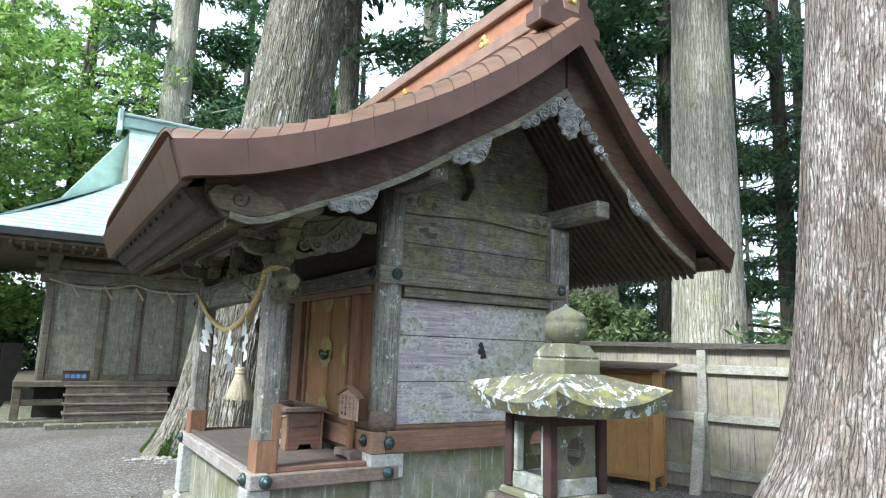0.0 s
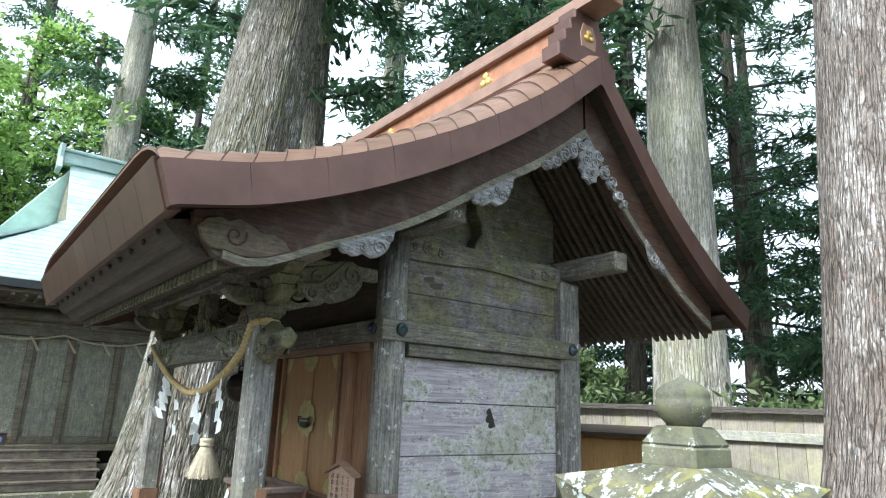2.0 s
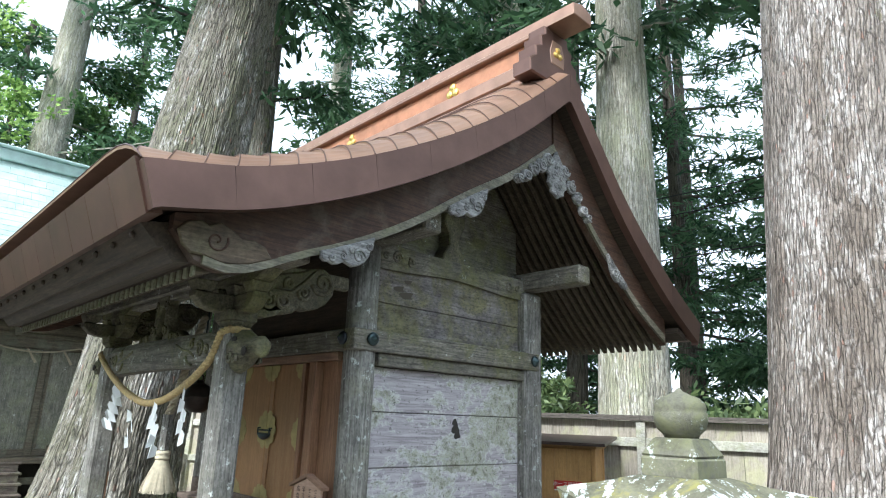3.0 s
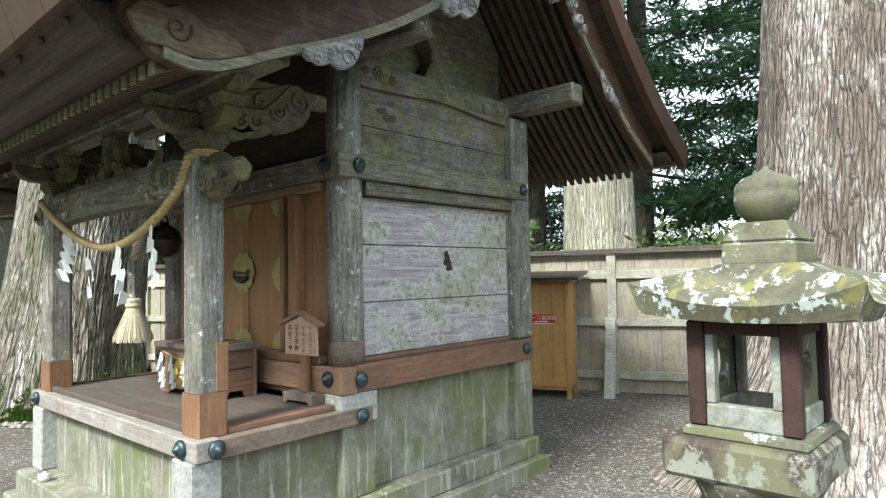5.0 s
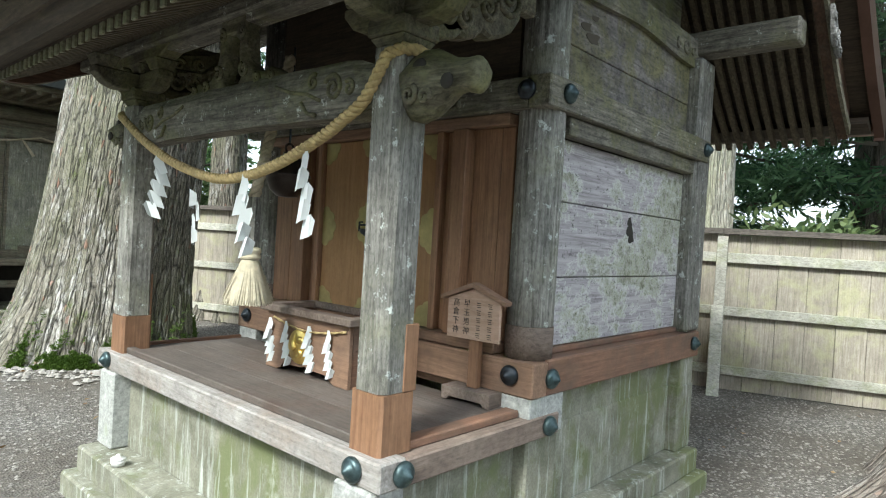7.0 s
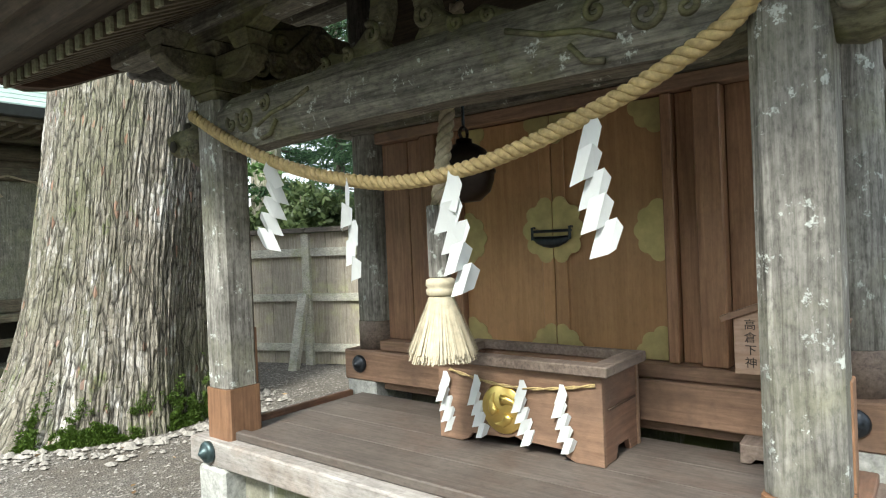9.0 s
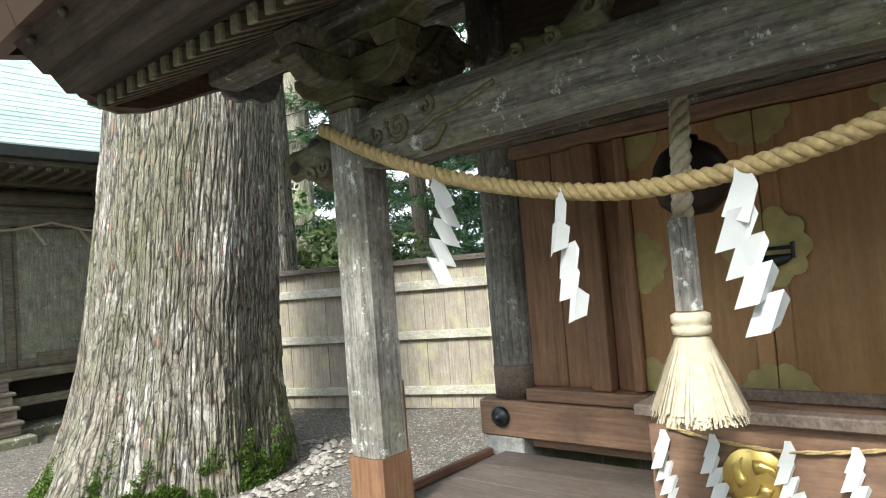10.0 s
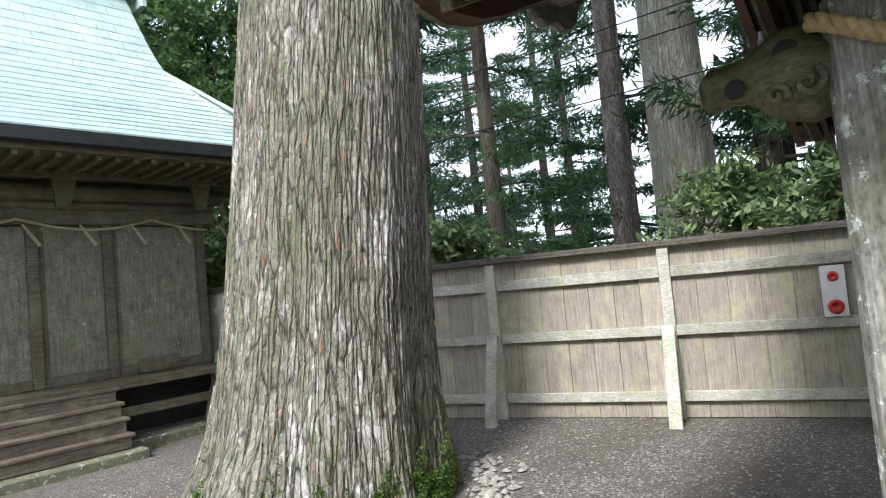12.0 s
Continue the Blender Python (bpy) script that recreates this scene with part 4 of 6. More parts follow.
        pend("gable_pendant", fan, [(3.430, 3.465, 0.045, 0, 1), (3.520, 3.465, 0.045, 3.1, -1), (3.475, 3.535, 0.04, 1.5, 1), (3.450, 3.385, 0.028, 0, 1), (3.500, 3.385, 0.028, 3, -1), (3.475, 3.335, 0.024, 1, 1)], "silver-grey carved gable pendant")
        for f, steps in ((barge_low_f, ((3.373, 0.055), (3.290, 0.058), (3.198, 0.052), (3.105, 0.046), (3.022, 0.036))), (barge_low_b, ((3.579, 0.055), (3.662, 0.056), (3.734, 0.05), (3.806, 0.044), (3.868, 0.036)))):
            bm = bmesh.new()
            for k, (x, r) in enumerate(steps):
                lathe([(r * 0.96, 0.0), (r, 0.012), (r * 0.92, 0.024 + 0.003 * k), (r * 0.5, 0.03 + 0.003 * k)] if s > 0 else [(r * 0.96, -0.0), (r, -0.012), (r * 0.92, -0.024 - 0.003 * k), (r * 0.5, -0.03 - 0.003 * k)], (x, y, f(x) - 0.35 * r - 0.01 * (k % 2)), 12, bm, "y")
            w = part("gable_pendant", bm, pale_carved, rf, "silver-grey openwork carving under the gable")
            bm = bmesh.new()
            for k, (x, r) in enumerate(steps):
                spiral((x, y - s * (0.034 + 0.003 * k), f(x) - 0.35 * r - 0.01 * (k % 2)), r * 0.85, 1.5, "xz", 0.009, 1.3 * k, 1 if k % 2 else -1, bm)
            islands("carved_scroll", bm, pale_carved, w, "", True)
    return rf


roof()

# ---- fence ----
def fence_at(y):
    return 5.0 - 0.352 * (y - 11.8)


FDIR = Vector((-0.352, 1, 0)).normalized()
FOUT = Vector((-1, -0.352, 0)).normalized()      # towards the yard


def fence_frame(y):
    """Local x along the fence, local y out of it towards the yard."""
    m = Matrix.Identity(4)
    for r in range(3):
        m[r][0], m[r][1], m[r][2] = FDIR[r], FOUT[r], (0, 0, 1)[r]
    m.translation = (fence_at(y), y, 0)
    return m


def fbox(m, a, b, c, d, e, f, bev=0.004, bm=None):
    return box(a, b, c, d, e, f, bev, bm, m)


def fence():
    fe = thing("board_fence", (fence_at(6), 6, 0), "weathered grey-green wooden board fence with capped posts", "fence")
    for k in range(-5, 8):
        y = 5.27 + 1.89 * k if k < 3 else 10.81 + 1.86 * (k - 3)
        step = (1.75 if k == 2 else 1.86 if k > 2 else 1.89) / FDIR.y
        m = fence_frame(y)
        part("post", fbox(m, -0.055, 0.055, -0.03, 0.075, -0.02, 1.72), fence_rail, fe)
        part("bottom_rail", fbox(m, 0.057, step - 0.057, 0.012, 0.06, 0.17, 0.27), fence_rail, fe)
        part("middle_rail", fbox(m, 0.057, step - 0.057, 0.012, 0.06, 0.83, 0.93), fence_rail, fe)
        part("upper_rail", fbox(m, 0.057, step - 0.057, 0.012, 0.06, 1.42, 1.53), fence_rail, fe)
        part("cap_board", fbox(m, 0, step - 0.003, -0.09, 0.10, 1.735, 1.765), fence_cap, fe, "dark cap board")
        part("cap_strip", fbox(m, 0, step - 0.003, -0.05, 0.06, 1.766, 1.80), fence_cap, fe)
        nb = 7
        w = step / nb
        for j in range(nb):
            z1 = 1.73
            part("board", fbox(m, j * w + 0.002, (j + 1) * w - 0.002, -0.02, 0.01 - 0.004 * (j % 2), 0.0, z1, 0.002), fence_wood, fe)
        if k >= -1:
            # raking brace, foot in the gravel
            bm = bmesh.new()
            a = Vector((0.02, 0.10, 0.93))
            b = Vector((0.02, 0.42, -0.03))
            d = (b - a).normalized()
            n = d.cross(Vector((1, 0, 0))).normalized()
            vs = [m @ (p + Vector((sx * 0.062, 0, 0)) + n * sn * 0.045) for p in (a, b) for sx, sn in ((-1, -1), (1, -1), (1, 1), (-1, 1))]
            bv = [bm.verts.new(v) for v in vs]
            bm.faces.new(bv[:4]), bm.faces.new(bv[4:][::-1])
            for q in range(4):
                bm.faces.new((bv[q], bv[4 + q], bv[4 + (q + 1) % 4], bv[(q + 1) % 4]))
            bmesh.ops.recalc_face_normals(bm, faces=bm.faces[:])
            bmesh.ops.bevel(bm, geom=bm.edges[:], offset=0.006, segments=1, affect="EDGES")
            part("brace", bm, fence_rail, fe, "slanting pale timber brace")


fence()


# ---- the larger hall with its green copper roof ----
HX0, HX1, HY = 0.14, 3.82, 14.6


def hall():
    ha = thing("worship_hall", (2.1, 17, 0), "old grey wooden hall with a green copper hipped roof", "building")
    part("stone_base", box(HX0 - 0.55, HX1 + 0.3, HY - 0.55, 19.3, -0.05, 0.10, 0.02), lantern_stone, ha)
    part("floor_edge", box(HX0 - 0.35, HX1 + 0.12, HY - 0.52, 19.0, 0.70, 0.80, 0.01), hall_beam, ha, "worn timber veranda edge")
    for x in (HX0 - 0.27, HX1 + 0.02):
        part("floor_post", box(x - 0.07, x + 0.07, HY - 0.45, HY - 0.31, 0.08, 0.70, 0.01), hall_beam, ha)
    for a, b in ((HX0 - 0.2, 0.62), (2.44, HX1 - 0.05)):
        part("veranda_rail", box(a, b, HY - 0.42, HY - 0.35, 0.36, 0.47, 0.008), hall_beam, ha)
    # near-black sheet stands in for the shade under the veranda floor
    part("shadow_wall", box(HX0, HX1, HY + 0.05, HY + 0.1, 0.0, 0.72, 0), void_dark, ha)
    for x in (HX0, 1.07, 1.72, 2.52, HX1 - 0.12):
        part("wall_post", box(x, x + 0.12, HY - 0.06, HY + 0.06, 0.80, 2.95, 0.012), hall_beam, ha)
    bays = [(HX0 + 0.12, 1.07), (1.19, 1.72), (1.84, 2.52), (2.64, HX1 - 0.12)]
    for a, b in bays:
        part("wall_panel", box(a, b, HY - 0.015, HY + 0.05, 0.92, 2.66, 0.004), hall_wood, ha, "grey shuttered panel with flaking lichen")
        part("panel_sill", box(a, b, HY - 0.05, HY + 0.055, 0.80, 0.918, 0.008), hall_beam, ha)
        part("panel_frame", box(a + 0.02, a + 0.06, HY - 0.03, HY - 0.016, 0.93, 2.6, 0.003), hall_beam, ha)
    part("loose_board", box(2.85, 3.35, HY - 0.13, HY - 0.07, 0.805, 0.99, 0.01), hall_beam, ha)
    part("side_wall", box(HX1 - 0.06, HX1 + 0.02, HY + 0.07, 18.8, 0.72, 3.3, 0.0), hall_wood, ha)
    part("side_wall", box(HX0 - 0.02, HX0 + 0.06, HY + 0.07, 18.8, 0.72, 3.3, 0.0), hall_wood, ha)
    part("rear_wall", box(HX0, HX1, 18.75, 18.85, 0.72, 3.3, 0.0), hall_wood, ha)
    part("lintel", box(HX0 - 0.15, HX1 + 0.15, HY - 0.08, HY + 0.08, 2.67, 2.86, 0.015), hall_beam, ha)
    part("round_beam", tube([(HX0 - 0.25, HY - 0.04, 3.05), (HX1 + 0.25, HY - 0.04, 3.05)], 0.11, 14), hall_beam, ha, "", True)
    for x in (HX0 + 0.06, 2.1, HX1 - 0.06):
        part("bracket", frustum(x, HY - 0.06, 2.87, 0.16, 0.2, 3.3, 0.3, 0.34), hall_beam, ha)
    part("frieze_board", box(HX0 + 0.02, HX1 - 0.02, HY + 0.02, HY + 0.045, 2.86, 3.32, 0.003), hall_beam, ha)
    part("round_beam", tube([(HX0 - 0.1, HY - 0.05, 2.90), (HX1 + 0.1, HY - 0.05, 2.90)], 0.055, 12), hall_beam, ha, "", True)
    part("wall_plate", box(HX0 - 0.6, HX1 + 0.6, HY - 0.22, HY + 0.02, 3.2, 3.36, 0.012), hall_beam, ha)
    # roof: hipped skirt and gabled top, laid in green sheets
    ex0, ex1, ey0, ey1, ez = HX0 - 1.25, HX1 + 1.1, 13.35, 20.1, 3.46
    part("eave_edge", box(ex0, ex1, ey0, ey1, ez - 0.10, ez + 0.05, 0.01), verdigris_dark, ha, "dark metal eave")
    part("eave_soffit", box(ex0 + 0.12, ex1 - 0.12, ey0 + 0.12, ey1 - 0.12, ez - 0.16, ez - 0.1, 0.0), hall_beam, ha)
    nr = 30
    for k in range(nr):
        part("eave_rafter", box(ex0 + 0.2 + k * (ex1 - ex0 - 0.4) / (nr - 1) - 0.03, ex0 + 0.2 + k * (ex1 - ex0 - 0.4) / (nr - 1) + 0.03, ey0 + 0.16, HY, ez - 0.22, ez - 0.162, 0.004), hall_beam, ha)
    ry, rz = 16.7, 6.75
    gx0, gx1 = 1.5, 3.7
    rows = 24
    line = smooth_line([0, 0.35, 0.7, 1.0], [ez + 0.05, ez + 0.85, ez + 1.95, rz])
    for k in range(rows):
        t0, t1 = k / rows, (k + 1) / rows
        def strip(t, lift):
            y = ey0 + (ry - ey0) * t
            s = min(t / 0.62, 1.0)
            return (ex0 + (gx0 - 0.12 - ex0) * s, ex1 + (gx1 + 0.12 - ex1) * s, y, line(t) + lift)
        a0, a1, ya, za = strip(t0, 0.012)
        b0, b1, yb, zb = strip(t1, 0.0)
        nseg = 9
        for j in range(nseg):
            u0, u1 = j / nseg, (j + 1) / nseg
            off = 0.5 / nseg if k % 2 else 0.0
            u0, u1 = min(u0 + off, 1.0), min(u1 + off, 1.0)
            if j == 0 and k % 2:
                u0 = 0.0
            if u1 - u0 < 0.01:
                continue
            bm = bmesh.new()
            q = [bm.verts.new(v) for v in ((a0 + (a1 - a0) * u0 + 0.003, ya, za), (a0 + (a1 - a0) * u1, ya, za), (b0 + (b1 - b0) * u1, yb, zb), (b0 + (b1 - b0) * u0 + 0.003, yb, zb), (a0 + (a1 - a0) * u0 + 0.003, ya, za - 0.02), (a0 + (a1 - a0) * u1, ya, za - 0.02))]
            bm.faces.new(q[:4])
            bm.faces.new((q[0], q[4], q[5], q[1]))
            part("copper_sheet", bm, verdigris, ha)
    # the three slopes turned away and the gables
    def slab(name, pts, mat):
        bm = bmesh.new()
        bm.faces.new([bm.verts.new(p) for p in pts])
        ext = bmesh.ops.extrude_face_region(bm, geom=bm.faces[:])
        bmesh.ops.translate(bm, vec=(0, 0, -0.05), verts=[g for g in ext["geom"] if isinstance(g, bmesh.types.BMVert)])
        bmesh.ops.recalc_face_normals(bm, faces=bm.faces[:])
        part(name, bm, mat, ha)
    hz = line(0.62)
    hy0, hy1 = ey0 + (ry - ey0) * 0.62, ey1 - (ey1 - ry) * 0.62
    slab("side_slope", [(ex1, ey0, ez + 0.05), (ex1, ey1, ez + 0.05), (gx1 + 0.12, hy1, hz), (gx1 + 0.12, hy0, hz)], verdigris)
    slab("side_slope", [(ex0, ey0, ez + 0.05), (ex0, ey1, ez + 0.05), (gx0 - 0.12, hy1, hz), (gx0 - 0.12, hy0, hz)], verdigris)
    slab("rear_slope", [(ex0, ey1, ez + 0.05), (ex1, ey1, ez + 0.05), (gx1, ry, rz), (gx0, ry, rz)], verdigris)
    for x in (gx0 - 0.06, gx1 + 0.06):
        part("gable_wall", prism([(hy0, hz - 0.1), (hy1, hz - 0.1), (ry, rz - 0.06)], "x", x - 0.03, x + 0.03), hall_wood, ha)
    part("ridge", box(gx0 - 0.3, gx1 + 0.3, ry - 0.13, ry + 0.13, rz - 0.05, rz + 0.2, 0.02), verdigris, ha, "green copper ridge")
    part("ridge_cap", box(gx0 - 0.36, gx1 + 0.36, ry - 0.2, ry + 0.2, rz + 0.202, rz + 0.27, 0.02), verdigris, ha)
    for x in (gx0 - 0.33, gx1 + 0.33):
        part("ridge_end", prism([(ry - 0.3, rz - 0.22), (ry - 0.2, rz + 0.05), (ry - 0.24, rz + 0.34), (ry, rz + 0.42), (ry + 0.24, rz + 0.34), (ry + 0.2, rz + 0.05), (ry + 0.3, rz - 0.22)], "x", x - 0.05, x + 0.05, None, 0.015), verdigris, ha)
    # straw rope with twists along the lintel
    pts = [(HX0 + (HX1 - HX0) * k / 40, HY - 0.16, 2.72 - 0.12 * abs(math.sin(math.pi * 2.5 * k / 40))) for k in range(41)]
    rp = thing("rope_garland", (2.1, HY - 0.16, 2.7), "thin old straw rope hung along the hall front", "rope")
    part("rope", tube(pts, 0.016, 6), hemp, rp)
    for k in range(7):
        x = HX0 + 0.35 + k * 0.58
        part("straw_twist", prism([(x, 2.66), (x + 0.03, 2.66), (x + 0.2, 2.42), (x + 0.16, 2.40)], "y", HY - 0.19, HY - 0.175), hemp, rp)
    # stair: timber treads on solid risers over a stone kerb
    st = thing("hall_steps", (1.6, 13.9, 0), "worn wooden steps with mossy edges before the hall", "steps")
    part("kerb_stone", box(0.35, 2.52, 13.50, 13.80, -0.05, 0.09, 0.015), lantern_stone, st, "mossy stone kerb")
    for k in range(4):
        y = 13.66 + k * 0.13
        z = 0.10 + 0.16 * (k + 1)
        part("riser", box(0.62 + 0.02, 2.40, y + 0.02, HY - 0.4, z - 0.16, z - 0.045, 0.004), step_wood, st)
        part("tread", box(0.60, 2.44, y, HY - 0.4, z - 0.043, z, 0.01), step_wood, st)
    bx = thing("tin_box", (0.75, HY - 0.4, 0.80), "small blue-lettered tin box on the veranda edge", "box")
    part("body", box(0.55, 1.0, HY - 0.46, HY - 0.28, 0.80, 0.98, 0.01), steel_roof, bx)
    part("lid", box(0.54, 1.01, HY - 0.47, HY - 0.27, 0.982, 1.0, 0.006), steel_roof, bx)
    bm = bmesh.new()
    for k in range(4):
        box(0.60 + k * 0.09, 0.67 + k * 0.09, HY - 0.466, HY - 0.461, 0.86, 0.93, 0, bm)
    part("lettering", bm, blue_paint, bx, "blue lettering, unreadable")


hall()


# ---- trees ----
BARK_AT = {}


def trunk_part(verts, faces, mat, parent):
    """The trunk, with the way along and around it stored for its bark."""
    ob = tris("trunk", verts, faces, mat, parent, "", True)
    at = ob.data.attributes.new("along_trunk", "FLOAT_VECTOR", "POINT")
    at.data.foreach_set("vector", BARK_AT["co"].astype(np.float32).ravel())
    return ob


def trunk_mesh(x, y, r, height, lean=(0, 0), flare=0.5, flare_h=0.6, taper=0.012, lobes=7, seed=1, na=96, nz=120, relief=0.03, side=None, strip_w=0.075, flake=0.55, thin=0.0):
    """A trunk whose surface is split into upright strips of bark."""
    rng = np.random.RandomState(seed)
    zs = height * (np.linspace(0, 1, nz) ** 1.5)
    an = np.linspace(0, 2 * np.pi, na, endpoint=False)
    ph = rng.rand(lobes) * 6.28
    verts = np.zeros((nz, na, 3))
    bands = rng.rand(400) - 0.5
    for i, z in enumerate(zs):
        wob = sum(0.5 ** k * np.sin((lobes + 3 * k) * an + ph[k % lobes] + 0.25 * z * (k - 1)) for k in range(3))
        root = np.exp(-z / flare_h)
        rad = r * np.clip(1 - taper * z - thin * z * z, 0.55, 1) + flare * root * (1 + 0.35 * wob) + 0.012 * wob
        if side:
            rad = rad + side[1] * np.exp(-z / side[2]) * np.clip(np.cos(an - side[0]), 0, 1) ** 2
        u = an * r / strip_w + 0.8 * np.sin(z * 0.9 + 3 * an) + 0.5 * np.sin(z * 2.3 + 5 * an)
        cell = np.floor(u).astype(int)
        f = u - cell
        seg = np.floor(z / flake + 7 * bands[cell % 400]).astype(int)
        h = bands[(cell * 7 + seg * 31) % 400]
        ridge = np.clip(np.minimum(f, 1 - f) * 5, 0, 1)
        rad = rad + relief * (h * 0.8 + ridge * 0.7 - 0.4) * (1 + 0.5 * root)
        lx, ly = lean[0] * z, lean[1] * z
        verts[i, :, 0] = x + lx + rad * np.cos(an)
        verts[i, :, 1] = y + ly + rad * np.sin(an)
        verts[i, :, 2] = z - 0.06
    step = np.linalg.norm(np.diff(verts, axis=0), axis=2).mean(axis=1)
    along = np.concatenate([[0.0], np.cumsum(step)])
    around = np.zeros((nz, na, 3))
    around[:, :, 0], around[:, :, 1] = x + r * np.cos(an), y + r * np.sin(an)
    around[:, :, 2] = along[:, None]
    BARK_AT["co"] = around.reshape(-1, 3)
    idx = np.arange(nz * na).reshape(nz, na)
    a, b = idx[:-1], np.roll(idx, -1, axis=1)[:-1]
    c, d = np.roll(idx, -1, axis=1)[1:], idx[1:]
    return verts.reshape(-1, 3), np.stack([a, b, c, d], -1).reshape(-1, 4)


def blades(centres, dirs, rng, per, length, width, droop=0.5, spread=0.6):
    """Narrow leaf triangles round points of twigs."""
    n = len(centres)
    c = np.repeat(np.array(centres), per, 0) + rng.randn(n * per, 3) * length * np.array([0.6, 0.6, 0.26])
    d = np.repeat(np.array(dirs), per, 0) + rng.randn(n * per, 3) * spread
    d[:, 2] -= droop
    d /= np.linalg.norm(d, axis=1)[:, None] + 1e-9
    s = np.cross(d, rng.randn(n * per, 3))
    s /= np.linalg.norm(s, axis=1)[:, None] + 1e-9
    ln = length * (0.6 + 0.8 * rng.rand(n * per))[:, None]
    w = width * (0.6 + 0.8 * rng.rand(n * per))[:, None]
    v = np.stack([c, c + d * ln * 0.5 + s * w, c + d * ln, c + d * ln * 0.5 - s * w], 1).reshape(-1, 3)
    f = np.arange(len(v)).reshape(-1, 4)
    return v, f


def cedar(x, y, r, height, seed, low, reach, label, mat=bark_far, leaf_mat=needle, lean=(0, 0), flare=0.15, na=28, nz=40, per=26, blade=(0.34, 0.045), relief=0.02, group="", density=1.0):
    rng = np.random.RandomState(seed)
    t = thing("cedar_tree", (x, y, 0), label, "tree", group)
    v, f = trunk_mesh(x, y, r, height, lean, flare, 0.5, 0.8 / height, 5, seed, na, nz, relief)
    trunk_part(v, f, mat, t)
    cs, ds = [], []
    limbs = bmesh.new()
    z = low
    while z < height:
        az = rng.rand() * 6.28
        ln = reach * (1 - (z - low) / (height - low) * 0.75) * (0.6 + 0.6 * rng.rand())
        base = np.array([x + lean[0] * z, y + lean[1] * z, z])
        d = np.array([math.cos(az), math.sin(az), -0.12 + 0.25 * rng.rand()])
        side = np.array([-d[1], d[0], 0])
        pts = [base + d * ln * q + np.array([0, 0, -0.10 * ln * q * q + 0.12 * ln * q**3]) for q in (0, 0.3, 0.6, 0.85, 1)]
        tube([tuple(p) for p in pts], [0.05, 0.038, 0.025, 0.014, 0.006], 4, limbs)
        m = max(4, int(ln * 4.2 * density))
        for k in range(m):
            q = 0.22 + 0.78 * (k + rng.rand()) / m
            off = side * rng.randn() * 0.28 * ln * (0.4 + 0.6 * q) * 0.5
            cs.append(base + d * ln * q + off + np.array([0, 0, -0.10 * ln * q * q + 0.12 * ln * q**3]))
            ds.append(d * 0.6 + off * 0.8)
        z += 0.34 / density * (0.6 + 0.8 * rng.rand()) * (1 + z / height)
    tagged(part("branchwork", limbs, mat, t), "", "", "", "stuff")
    v, f = blades(cs, ds, rng, per, blade[0], blade[1], 0.25)
    tris("crown", v, f, leaf_mat, t, "drooping blue-green needle sprays")
    return t


def big_cedars():
    # the great cedar beside the stone lantern
    t = thing("old_cedar", (5.69, 2.35, 0), "giant old cedar with grey peeling bark beside the lantern", "tree")
    v, f = trunk_mesh(5.57, 2.47, 0.74, 15.0, (0.05, -0.05), 0.22, 0.5, 0.012, 7, 3, 520, 320, 0.009, (math.radians(160), 0.75, 0.5), 0.032, 0.4)
    trunk_part(v, f, bark_old, t)
    cs, ds = crown_points(5.69, 2.35, 8.5, 21, 4.5, 11)
    v, f = blades(cs, ds, np.random.RandomState(5), 30, 0.4, 0.06)
    tris("crown", v, f, needle, t, "high dark needle crown")
    # the great cedar beyond the shrine
    t = thing("old_cedar", (2.8, 10.5, 0), "giant old cedar with fissured bark and a mossy foot", "tree")
    v, f = trunk_mesh(2.70, 10.52, 0.80, 15.0, (0.11, 0.01), 0.17, 0.7, 0.006, 6, 9, 520, 420, 0.02, (math.radians(165), 0.22, 0.5), 0.036, 0.28, 0.0022)
    trunk_part(v, f, bark, t)
    cs, ds = crown_points(3.6, 10.47, 9.5, 21, 4.0, 12)
    v, f = blades(cs, ds, np.random.RandomState(6), 30, 0.4, 0.06)
    tris("crown", v, f, needle, t, "high dark needle crown")


def crown_points(x, y, z0, z1, reach, seed):
    rng = np.random.RandomState(seed)
    cs, ds = [], []
    z = z0
    while z < z1:
        az = rng.rand() * 6.28
        ln = reach * (1 - 0.7 * (z - z0) / (z1 - z0)) * (0.6 + 0.5 * rng.rand())
        d = np.array([math.cos(az), math.sin(az), 0.05])
        for k in range(12):
            q = 0.3 + 0.7 * rng.rand()
            cs.append(np.array([x, y, z]) + d * ln * q + rng.randn(3) * 0.35)
            ds.append(d)
        z += 0.25 * (0.5 + rng.rand())
    return cs, ds


big_cedars()
# bare trunks that rise behind the fence
for x, y, r, lab, lean in ((8.9, 6.25, 0.58, "tall cedar with pale lichened bark behind the fence", (0, 0)), (11.0, 10.67, 0.60, "straight cedar with grey-green bark behind the fence", (-0.01, 0)), (2.75, 20.9, 0.66, "huge pale cedar trunk behind the hall", (0.02, 0)), (10.8, 19.2, 0.47, "grey cedar with a broken lower branch", (0.03, 0)), (11.6, 12.2, 0.28, "slender brown cedar behind the fence", (0, 0)), (5.2, 12.4, 0.29, "dark grey cedar close behind the fence", (0, 0))):
    cedar(x, y, r, 24, int(x * 10), 8.0, 3.2, lab, bark_grey if r > 0.3 else bark_old if x > 9 else bark, needle, lean, 0.2, 120, 130, relief=0.016)


